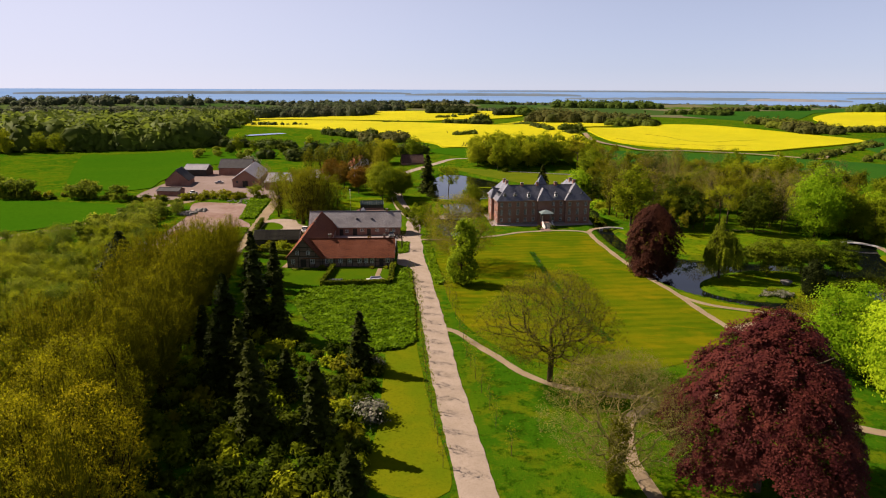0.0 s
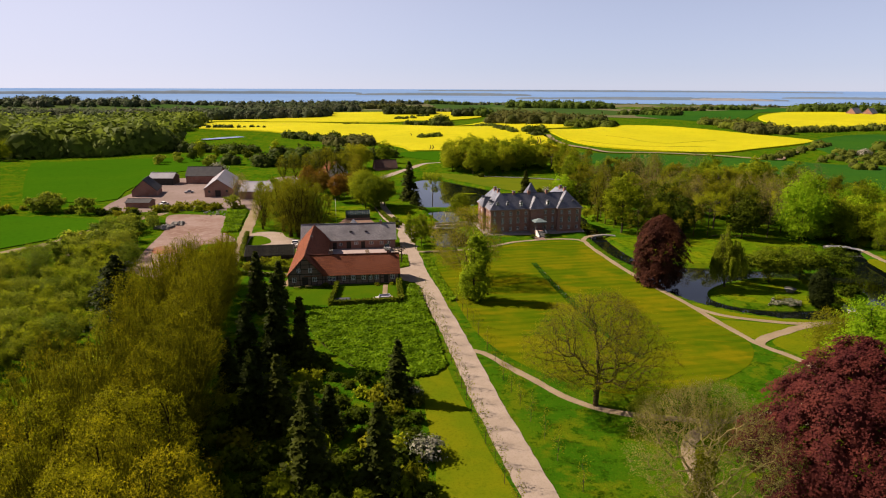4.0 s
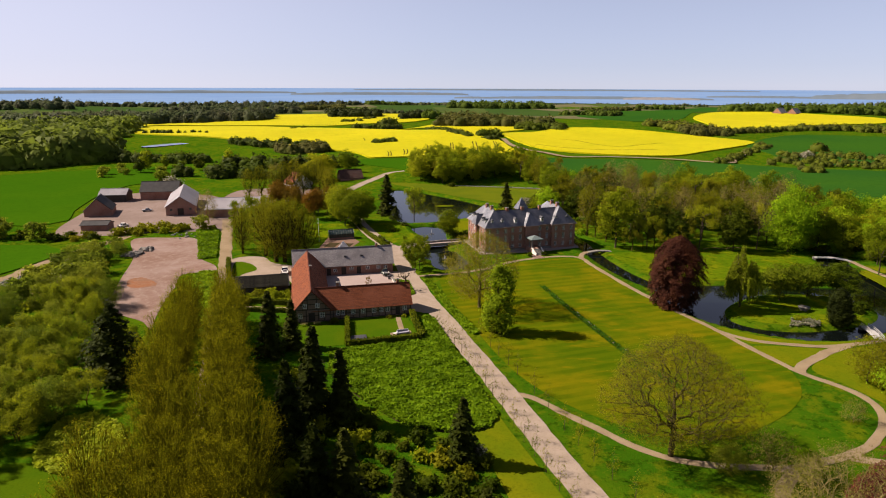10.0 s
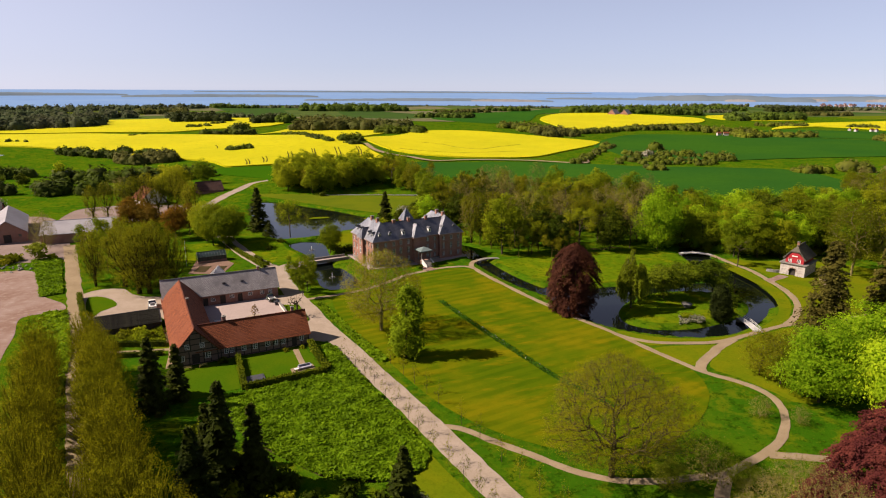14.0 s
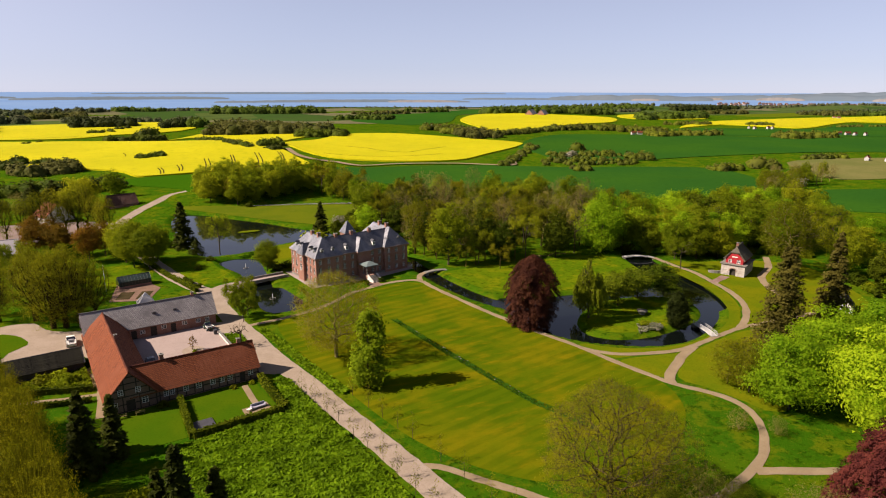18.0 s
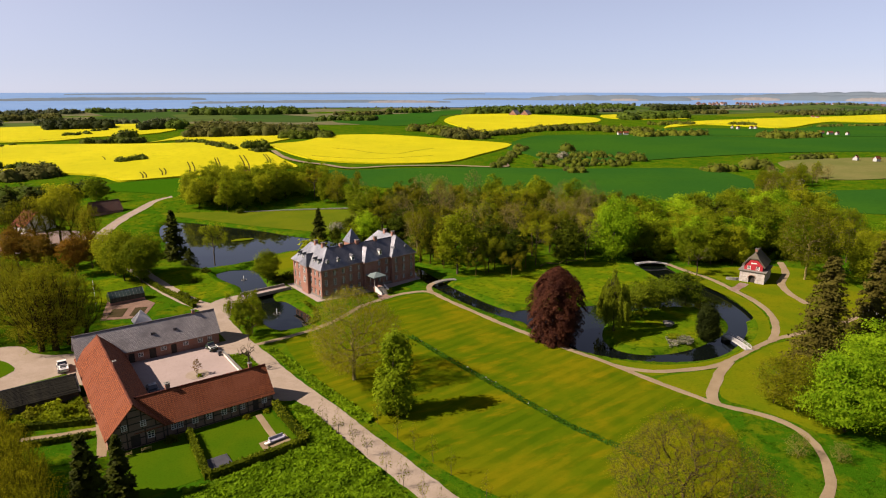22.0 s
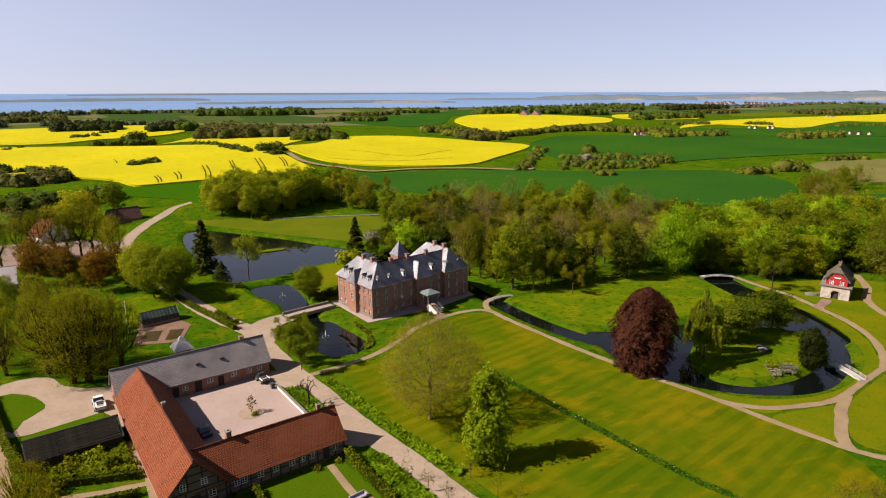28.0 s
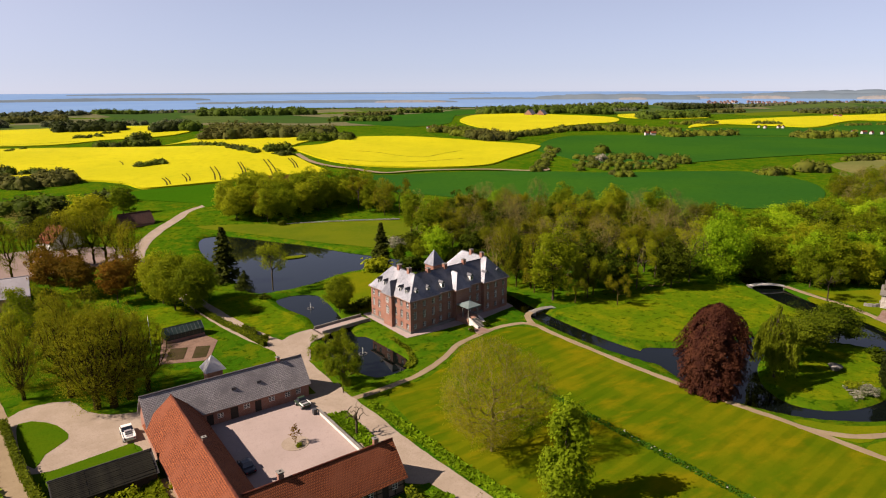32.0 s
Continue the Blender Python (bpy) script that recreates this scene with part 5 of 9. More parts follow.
ivy_c = np.stack([ivy_r * np.cos(ivy_a), ivy_r * np.sin(ivy_a), ivy_z], 1)
ivy = new("ivy", leaf_mesh("ivy", ivy_c, ivy_c * np.array([1, 1, 0.0]) + ivy_rng.normal(size=(2600, 3)) * 0.4, 0.24 * ivy_rng.uniform(0.6, 1.3, 2600), L_OLIVE, ivy_rng))
ivy.parent = old
old.matrix_world = pose(33.4, 60.5, 0, 0, 0, 10)
airy_tree(205, L_OAK, "tall plane tree with bare brown limbs", 19.0, 9.0, 27000, 0.078, 0.22, "plane_tree", PALE_BARK, "", 1600, 0.42, 0.011, 0.48, 0.3, 6, 0.9, 0.35, 0.65, 0.8, brush=3.2).matrix_world = pose(6.6, 154.6, 0, 0, 0, 75)


def column_tree(seed, height, r):
    rng = np.random.default_rng(seed)
    shells = [((0, 0, height * 0.3), (r, r, height * 0.3), 0.55), ((0.8, 0.3, height * 0.72), (r * 0.72, r * 0.72, height * 0.28), 0.45)]
    c, n, s = clump_crown(rng, shells, 190, 30, 0.55, 0.38, 0.9, 0.55)
    return make_tree("hornbeam", simple_wood(rng, height, 0.28, r * 0.7, 9, 0.1), BARK, c, n, s, leafy("hornbeam_leaves", (0.26, 0.34, 0.006), (0.34, 0.42, 0.009), 0.55), rng,
                     "upright light-green tree like a column", "tree")


column_tree(206, 16.0, 3.3).matrix_world = pose(8.7, 138.3, 0, 0, 0, 0)


def willow(seed, height, r):
    rng = np.random.default_rng(seed)
    cs, segs = [], []
    boughs = [(rng.random() * 6.283, r * rng.random() ** 0.6, rng.uniform(0.82, 1.0)) for _ in range(24)]
    for i in range(300):
        a, q, lift = boughs[i % 24]
        z0 = height * lift * (1 - 0.5 * (q / r) ** 1.2) - 0.6 * rng.random()
        a, q = a + rng.normal() * 0.16, max(0.1, q + rng.normal() * 0.4)
        ln = (z0 - 0.8) * rng.uniform(0.3, 0.95)
        t = rng.random(46)
        out = 0.9 * t ** 0.5
        x, y = (q + out) * math.cos(a), (q + out) * math.sin(a)
        cs.append(np.stack([x + 0.11 * rng.normal(size=46), y + 0.11 * rng.normal(size=46), z0 + 0.5 * np.sqrt(t) - t * ln], 1))
        segs.append((np.array((q * math.cos(a), q * math.sin(a), z0)), np.array(((q + 0.9) * math.cos(a), (q + 0.9) * math.sin(a), z0 - ln)), 0.02, 0.005))
    c = np.concatenate(cs)
    c[:, 2] = np.maximum(c[:, 2], 0.5)
    n = rng.normal(size=c.shape) * np.array([1, 1, 0.3])
    return make_tree("willow", simple_wood(rng, height, 0.3, r * 0.8, 9, 0.3) + segs, BARK, c, n, 0.17 * rng.uniform(0.6, 1.2, len(c)), L_WILLOW, rng,
                     "weeping willow trailing over the pond", "tree", long=3.0, along=np.array((0, 0, -1.0)))


willow(207, 16.6, 3.8).matrix_world = pose(72.4, 151.4, 0, 0, 0, 0)
grow("layered", 85.2, 155.3, 0.85, 1.2)
grow("layered", 94.5, 158.0, 0.8, 1.35)
grow("layered", 103.0, 157.0, 0.8, 1.2)
grow("layered", 79.5, 157.5, 0.62, 1.1)
def yew(seed, height, r):
    rng = np.random.default_rng(seed)
    c, n, q = clump_crown(rng, [((0, 0, height * 0.5), (r, r, height * 0.5), 0.7), ((0.4, -0.3, height * 0.3), (r * 1.1, r * 1.1, height * 0.3), 0.3)], 300, 70, 0.34, 0.2, 1.2, 0.88)
    c[:, 2] = np.maximum(c[:, 2], 0.1)
    return make_tree("yew_tree", simple_wood(rng, height, 0.2, r * 0.7, 7, 0.1), BARK, c, n, q, L_YEW, rng, "dense black-green upright yew", "tree")


yew(208, 8.6, 2.0).matrix_world = pose(88.3, 137.4, 0)
grow("bush_w", 82.6, 138.6, 0.55, 1.9, label="low white-flowering bush on the island")
grow("bush_g", 81.6, 140.8, 0.55, 1.7)
grow("bush_d", 99.3, 145.6, 0.85, 1.35, label="low clipped round dark bush on the island")
grow("bush_d", 102.6, 148.0, 0.8, 1.4, label="low clipped round dark bush on the island")
grow("bush_d", 94.0, 140.6, 0.6, 1.4, label="low clipped round dark bush on the island")
conifer(209, L_BROWN_NEEDLE, "tall bronze-green redwood beside the park path", 25.0, 5.4, 36, "redwood", 0.42, "redwoods", 15, 34, 0.25, 0.2).matrix_world = pose(96.0, 115.0, 0)
conifer(210, L_BROWN_NEEDLE, "tall dark redwood behind the park path", 27, 4.8, 34, "redwood", 0.42, "redwoods", 13, 34, 0.3, 0.08).matrix_world = pose(110, 113.5, 0)
for x, y, s, w in ((76.2, 97.2, 1.08, 1.0), (79.5, 82.5, 1.42, 0.92), (90, 99, 1.15, 1.05), (93.5, 84, 1.3, 1.0), (104, 96, 1.25, 1.1)):
    grow("maple", x, y, s, w)
for x, y, s in ((74.4, 109.5, 0.6), (75.4, 105.2, 0.66), (79, 107.5, 0.62), (76.5, 101.5, 0.55)):
    grow("olive_c", x, y, s, 1.2)
grow("scrub_c", 61.8, 96.0, 0.5)
grow("scrub_c", 66.5, 92.0, 0.4)
grow("scrub_c", 39.9, 83.0, 0.8)
grow("scrub_a", 33.8, 83.6, 0.5, 1.1)
grow("scrub_a", 44, 81, 0.45, 1.1)
grow("bright_a", 117.1, 202.5, 1.5, 0.82)
for x, y, q in ((65.1, 206.8, 0.62), (74.3, 200.2, 0.6), (60.1, 219.4, 0.6), (58.5, 226.5, 0.7), (73.9, 209.9, 0.66), (69.0, 207.5, 0.5), (84, 207, 0.7)):
    grow("olive_b", x, y, q, 0.95, label="small olive tree at the edge of the wood")
grow("bright_b", 124, 206, 1.0)
grow("bright_b", 48.5, 258.0, 0.95, 0.95, label="bright yellow-green tree behind the castle")
airy_tree(211, L_OLIVE, "tall old park tree with a bare pale trunk", 23, 9.5, 14000, 0.24, 0.4, "tree", PALE_BARK, "", 520, 0.45, 0.02).matrix_world = pose(155.0, 157.5, 0)
grow("thin_a", 128.6, 176.0, 0.68)
grow("green_a", 136, 186, 0.9)
grow("green_b", 143, 183, 0.95)
grow("green_a", 150, 180, 0.9)
# round the castle ponds
grow("thin_a", -7.1, 257.6, 0.95, 0.8, label="slender bare tree standing by the pond")
grow("spruce_a", -18.2, 273.6, 1.12, 1.6, label="black-green conifer by the pond")
grow("spruce_c", -14.5, 262, 0.45, 1.4, label="low dark spreading juniper")
grow("spruce_a", 33.1, 272, 0.9, 1.5)
grow("linden_big", 4.6, 229.5, 0.66, 1.0, label="round olive-green tree beside the castle pond")
for x, y in ((8, 229), (11, 231), (14, 232.5), (6.5, 233)):
    grow("bush_d", x, y, 0.9, 1.3)
for x, y, s in ((-29.9, 246.4, 0.92), (-34.5, 251.5, 1.0), (-37, 259, 0.95), (-27.5, 257, 0.85)):
    grow("linden_big", x, y, s, 1.0)
for x, y, s in ((-8.9, 185.3, 0.72), (-7.2, 189.5, 0.75), (-9.6, 194, 0.7), (-6.5, 197, 0.62)):
    grow("lime_a", x, y, s * 0.82, 0.95)
grow("bush_d", -15.5, 240, 0.7)
grow("bush_d", -11, 250.5, 0.6, 1.5)
# west of the barn
for x, y, s in ((-51.8, 200.2, 1.05), (-49.0, 199.4, 1.1), (-46.3, 201.8, 1.1), (-56.5, 208, 1.0), (-52, 208, 1.0), (-43, 204, 0.9)):
    grow("olive_a", x, y, s, 1.25, label="tall linden with many fine limbs in first leaf")
fill([(-64, 206), (-56, 212), (-58, 232), (-66, 250), (-72, 248), (-69, 232)], 5.2, [("olive_a", 3), ("lime_a", 1), ("slim", 1)], 301, 0.7, 0.95)
fill([(-68, 250), (-59, 226), (-48, 218), (-47, 232), (-54, 250)], 6.4, [("olive_b", 2), ("green_b", 1), ("lime_a", 2), ("thin_a", 1)], 302, 0.6, 0.8)
fill([(-74, 284), (-62, 274), (-48, 264), (-42, 274), (-52, 284), (-68, 294)], 6.5, [("rust_a", 1)], 303, 0.85, 1.1)
for x, y, s in ((-73, 311, 0.9), (-68.5, 314, 1.0), (-63.6, 315.2, 1.06), (-59.2, 312.6, 0.92), (-55.4, 314.5, 1.0), (-51.6, 313.3, 1.08), (-48.2, 309, 0.9), (-43.8, 292.2, 1.0), (-45.5, 298, 0.86), (-78, 306, 0.95), (-82.5, 301, 0.9)):
    grow("slim", x, y, s)
grow("gold_a", -59.5, 374, 1.25, 1.3)
grow("green_b", -45.8, 406.4, 0.85, 1.4)
for x, y, k in ((-78, 372, "spruce_c"), (-84, 380, "scrub_c"), (-72, 385, "bush_w"), (-70, 378, "spruce_c")):
    grow(k, x, y, 1.1, 1.5)
grow("bare_a", -92, 268, 0.72)
grow("bare_b", -74.5, 259, 0.6, label="small bare courtyard tree")
# wood north and east of the castle
fill([(56, 232), (57, 209), (66, 205), (90, 204), (112, 206), (128, 208), (150, 232), (148, 272), (126, 288), (106, 306), (82, 318), (60, 312), (52, 280)], 6.6,
     [("thin_a", 3), ("thin_b", 5), ("bare_a", 4), ("bare_b", 4), ("slim", 2), ("green_c", 2), ("dark_a", 4), ("olive_b", 2), ("bright_b", 1)], 311, 0.8, 1.15, [(117, 202.5, 8)])
fill([(130, 206), (137, 192), (150, 184), (172, 178), (186, 166), (200, 168), (232, 200), (212, 230), (168, 228), (152, 232)], 6.8,
     [("green_a", 5), ("green_b", 4), ("bright_b", 4), ("dark_a", 1), ("olive_b", 1), ("thin_a", 1), ("bright_a", 3)], 312, 0.85, 1.15, [(155, 157, 8)])
fill([(176, 164), (164, 140), (150, 120), (150, 96), (200, 96), (215, 150), (200, 166)], 9, [("green_a", 3), ("bright_b", 2), ("thin_a", 2), ("dark_a", 2)], 313, 0.8, 1.05)
fill([(-8, 376), (0, 358), (12, 350), (26, 356), (50, 366), (62, 344), (74, 344), (66, 376), (40, 388), (8, 388)], 5.4, [("green_b", 3), ("green_a", 3), ("olive_c", 2), ("thin_b", 1)], 314, 0.8, 1.05)
fill([(38, 268), (46, 256), (54, 250), (56, 280), (50, 290)], 6.0, [("dark_b", 3), ("green_a", 1), ("thin_b", 1)], 315, 0.5, 0.75)
grow("bush_d", 16, 346, 1.0)
grow("bush_w", 46, 290, 1.5, 1.3, label="great bush in white blossom on the pond bank")
grow("bush_d", 50, 291, 1.6, 1.5)
grow("bush_g", 27.5, 262.5, 1.7, 1.5)
grow("bush_d", 40, 262, 1.5, 1.5)
# undergrowth along the edges of the woods
for n, line in enumerate((((122, 209), (131, 202), (139, 190), (150, 182.5), (160, 180), (172, 176), (180, 168)),
                          ((168, 142), (160, 132), (154, 118)), ((52, 262), (55, 246), (56, 232)))):
    er = random.Random(900 + n)
    for p in smooth_line(line, 2.6):
        grow(er.choice(("bush_g", "bush_o", "bush_g", "bush_d", "bush_b")), p[0] + er.uniform(-1.6, 1.6), p[1] + er.uniform(0, 3.5), er.uniform(0.7, 1.35), er.uniform(1.0, 1.4))
for x, y, k, sc in ((133, 198, "green_a", 0.9), (140, 194, "bright_b", 0.95), (147, 190, "green_b", 1.0), (128, 204, "green_a", 0.95), (153, 190, "green_a", 1.05), (160, 186, "bright_b", 1.0), (167, 182, "green_b", 1.05), (174, 178, "green_a", 1.1)):
    grow(k, x, y, sc, 1.15)
# the lane's tree rows
rng = random.Random(7)
for i in range(15):
    t = i / 14
    x, y = -38.0 - 15.0 * t, 92 + 56 * t
    grow(("lane_a", "lane_b")[i % 2], x + rng.uniform(-0.8, 0.8), y, (1.08 - 0.4 * t) * rng.uniform(0.93, 1.07), 0.98 + 0.22 * t)
for i in range(12):
    t = i / 11
    x, y = -46.6 - 14.5 * t, 88 + 58 * t
    grow(("lane_b", "lane_a")[i % 2], x + rng.uniform(-0.8, 0.8), y, (1.08 - 0.4 * t) * rng.uniform(0.93, 1.07), 0.98 + 0.22 * t)
for i in range(8):
    y = 40 + 6.5 * i
    x = -28.0 - 12.5 * (y - 30) / 54
    grow(("lane_c", "lane_b")[i > 2], x - 2.9, y, rng.uniform(0.86, 0.98), 1.1)
    grow(("lane_c", "lane_a")[i > 2], x + 3.1, y + 2.5, rng.uniform(0.86, 0.98), 1.1)
fill([(-34, 84), (-26, 60), (-51, 58), (-44, 80)], 5.4, [("lane_a", 1), ("lane_b", 1)], 321, 0.8, 1.0)
fill([(-26, 57), (-16, 42), (-14, 30), (-54, 24), (-51, 55)], 5.4, [("lane_c", 2), ("lane_b", 1)], 323, 0.8, 1.0)
for x, y in ((-46.5, 58.5), (-45.5, 66), (-48.5, 73)):
    grow("lane_a", x, y, 0.9, 1.1)
# dark conifers between the lane and the drive
for x, y, h, k in ((-4.2, 88.8, 10.3, "spruce_a"), (-27.2, 101, 17, "spruce_b"), (-22.9, 101, 13.0, "spruce_b"), (-24.4, 79.1, 12.5, "spruce_a"), (-13.2, 66.5, 14, "spruce_a"),
                   (-4.0, 65.0, 12.3, "spruce_a"), (-31.6, 89.0, 10.2, "spruce_b"), (2.6, 56, 6.5, "spruce_a"), (-39.7, 129, 13.6, "spruce_a"), (-36.0, 132.6, 10.6, "spruce_b"),
                   (-29.6, 108, 10.5, "spruce_b"), (-20.4, 78.6, 12, "spruce_a"), (-67.0, 120.5, 15.0, "spruce_c"), (-13.0, 78, 7.8, "spruce_a"), (-30.5, 95, 14, "spruce_a")):
    grow(k, x, y, h / (13 if k == "spruce_c" else 15), 1.25 * (15 / h) ** 0.4)
fill([(-33, 118), (-16, 96), (-2, 92), (0, 84), (0, 70), (4, 58), (-6, 40), (-24, 44), (-32, 70), (-33, 96)], 2.5,
     [("bush_d", 8), ("bush_g", 3), ("bush_o", 1)], 322, 0.6, 1.2)
grow("bush_w", -2.2, 89.4, 0.85, 1.0, label="rhododendron with pale fading blossom")
grow("bush_w", 1.2, 73.2, 1.25, 1.1, label="rhododendron with pale fading blossom")
# scrub and woods on the west side
fill([(-88, 89.5), (-71, 89.5), (-72.5, 97), (-71, 107), (-86, 108)], 3.4, [("scrub_d", 3), ("bush_g", 1), ("scrub_a", 2)], 330, 0.45, 0.7)
fill([(-112, 176), (-104, 196), (-101, 208), (-106, 220), (-114, 214), (-114, 190)], 4.6, [("scrub_b", 3), ("scrub_a", 1), ("bush_o", 1)], 331, 0.5, 0.8)
fill([(-94, 170), (-90, 154), (-78, 145), (-68, 130), (-66, 109), (-71, 104), (-72, 96), (-100, 94), (-126, 130), (-118, 160), (-106, 168)], 4.6,
     [("scrub_a", 5), ("scrub_d", 5), ("scrub_b", 2), ("bush_g", 1)], 332, 0.6, 0.95, [(-67, 120.5, 6.5)])
fill([(-100, 94), (-76, 92), (-77, 70), (-84, 40), (-130, 50), (-130, 110)], 6.0, [("scrub_a", 3), ("scrub_d", 3), ("olive_c", 1)], 333, 0.8, 1.1)
fill([(-110, 238), (-84, 246), (-84, 250), (-110, 244)], 3.6, [("bush_g", 2), ("bush_o", 2), ("scrub_b", 1)], 334, 0.7, 1.2)
fill([(-205, 242), (-142, 240), (-122, 237), (-122, 231), (-142, 232), (-205, 231)], 4.2, [("bush_d", 2), ("scrub_b", 2), ("bush_o", 1)], 335, 0.8, 1.2)
fill([(-130, 96), (-230, 60), (-260, 180), (-160, 170), (-140, 150)], 11.0, [("scrub_a", 2), ("scrub_b", 3), ("green_b", 1)], 336, 0.9, 1.3)
# leafy wood behind the western fields
fill([(-330, 386), (-292, 408), (-222, 512), (-236, 530), (-300, 470), (-350, 400)], 13.0, [("green_a", 3), ("green_b", 3), ("dark_a", 2), ("thin_a", 1)], 341, 0.85, 1.1)
fill([(-200, 384), (-152, 404), (-120, 440), (-128, 448), (-190, 424)], 10.0, [("green_b", 1), ("scrub_b", 2), ("dark_b", 1)], 342, 0.5, 0.8)
# young trees along the drive, with their stakes
for x, y in ((-4.3, 139.6), (-2.7, 135.7), (-1.6, 131.3), (-0.5, 127.6), (0.3, 121.3), (1.4, 117.2), (2.4, 112.5), (3.0, 107.8), (4.0, 102.9), (5.1, 98.0), (5.9, 93.6), (6.7, 89.4), (7.5, 85.3), (8.4, 81.1),
             (9.4, 76.6), (10.5, 71.8), (11.5, 67.3), (12.7, 62.5)):
    grow("sapling", x, y, 1.1)
for x, y in ((4.6, 136), (5.9, 130.2), (7.0, 125.7), (8.2, 121.1), (9.2, 116.8), (10.8, 108.8), (12, 103), (13.1, 96.5), (14.1, 92), (15.2, 87.6), (16.4, 83), (17.9, 78), (19.0, 72.8), (21.2, 66.2)):
    grow("sapling", x, y, 1.05)
# willow bushes and weeds west of the dirt yard
for x, y, sc, wd in ((-109, 174, 1.0, 1.1), (-101, 175, 1.05, 1.15), (-97.5, 180, 0.9, 1.1), (-113, 195, 0.75, 1.2), (-108, 201, 0.7, 1.2), (-103, 190, 0.85, 1.1), (-94, 170, 0.9, 1.2), (-86, 160, 0.8, 1.2)):
    grow("scrub_b" if int(x) % 2 else "scrub_a", x, y, sc, wd)
for x, y, sc in ((-116, 240, 0.9), (-109, 246, 1.0), (-103, 249, 1.0), (-97, 247, 0.9), (-112, 243, 0.8)):
    grow("bush_o", x, y, sc * 1.3, 1.4)
# blossom trees and bare trees round the farmyard
grow("scrub_b", -140, 352, 1.25, 0.8, label="leafy tree behind the dark barn")
grow("bush_w", -132, 345, 3.0, 0.8, label="round tree in pale pink blossom behind the barn")
grow("bush_w", -66, 380, 2.4, 0.9, label="round tree in white blossom")
grow("bare_a", -88.5, 256, 0.75, label="small bare tree at the corner of the low barn")
# trees round the far paddock
fill([(246, 228), (262, 226), (302, 268), (384, 292), (386, 304), (300, 284), (252, 240)], 7.0, [("thin_a", 2), ("bare_a", 2), ("olive_c", 2), ("green_b", 1)], 351, 0.55, 0.85)
grow("bush_w", 330, 282, 2.4, 1.0, label="hawthorn in white blossom by the paddock")
grow("bush_w", 300, 470, 2.6, 1.0, label="hawthorn in pale blossom in the scrub")

# ---- buildings ----


def wall_sheet(name, length, height, holes, mat, parent, m, gable=0.0, depth=0.22, label=""):
    """A wall in its own plane (x along, z up, outside towards -y) with real openings (x0, x1, z0, z1) and reveals; gable: height of a point over it."""
    xs = sorted({0.0, length, *(h[0] for h in holes), *(h[1] for h in holes)} | ({length / 2} if gable else set()))
    zs = sorted({0.0, height, *(min(h[2], height) for h in holes), *(min(h[3], height) for h in holes)})
    v, f = [], []

    known = {}

    def quad(*pts):
        for p in pts:
            if p not in known:
                known[p] = len(v)
                v.append(p)
        f.append(tuple(known[p] for p in pts))

    for a, b in zip(xs, xs[1:]):
        for c, d in zip(zs, zs[1:]):
            mx, mz = (a + b) / 2, (c + d) / 2
            if not any(h[0] < mx < h[1] and h[2] < mz < h[3] for h in holes):
                quad((a, 0, c), (b, 0, c), (b, 0, d), (a, 0, d))
    for x0, x1, z0, z1 in holes:
        quad((x0, 0, z0), (x0, depth, z0), (x0, depth, z1), (x0, 0, z1))
        quad((x1, 0, z0), (x1, 0, z1), (x1, depth, z1), (x1, depth, z0))
        quad((x0, 0, z1), (x0, depth, z1), (x1, depth, z1), (x1, 0, z1))
        quad((x0, 0, z0), (x1, 0, z0), (x1, depth, z0), (x0, depth, z0))
    if gable:
        quad((0, 0, height), (length, 0, height), (length / 2, 0, height + gable))
    me = mesh_of(name, v, f, mat, True)
    ob = new(name, me)
    ob.parent = parent
    ob.matrix_local = m
    return tagged(ob, label) if label else ob


WIN_CACHE = {}


def window(parent, m, w, h, cols=2, rows=3, frame_mat=None, bar=0.09):
    """A casement with frame, bars and panes, set in an opening (its lower left corner at m)."""
    key = (w, h, cols, rows, (frame_mat or WHITE_PAINT).name)
    if key not in WIN_CACHE:
        xs = [0.0] + [e for i in range(1, cols) for e in (w * i / cols - bar / 2, w * i / cols + bar / 2)]
        zs = [0.0] + [e for i in range(1, rows) for e in (h * i / rows - bar / 3, h * i / rows + bar / 3)]
        xs, zs = [0.0, bar] + xs[1:] + [w - bar, w], [0.0, bar] + zs[1:] + [h - bar, h]
        v = [(x, y, z) for y in (0.0, 0.07) for z in zs for x in xs]
        n, k = len(xs), len(xs) * len(zs)
        f = []
        for j in range(len(zs) - 1):
            for i in range(n - 1):
                q = (j * n + i, j * n + i + 1, (j + 1) * n + i + 1, (j + 1) * n + i)
                if i % 2 and j % 2:
                    f += [(q[e], q[e] + k, q[(e + 1) % 4] + k, q[(e + 1) % 4]) for e in range(4)]
                else:
                    f.append(q)
        WIN_CACHE[key] = (mesh_of("frame", v, f, frame_mat or WHITE_PAINT), mesh_of("pane", [(0, 0, 0), (w, 0, 0), (w, 0, h), (0, 0, h)], [(0, 1, 2, 3)], GLASS))
    fr, pn = WIN_CACHE[key]
    win = new("window", fr)
    win.parent = parent
    win.matrix_local = m @ pose(0, 0.10, 0)
    p = new("pane", pn)
    p.parent = win
    p.matrix_local = pose(0, 0.04, 0)
    return win


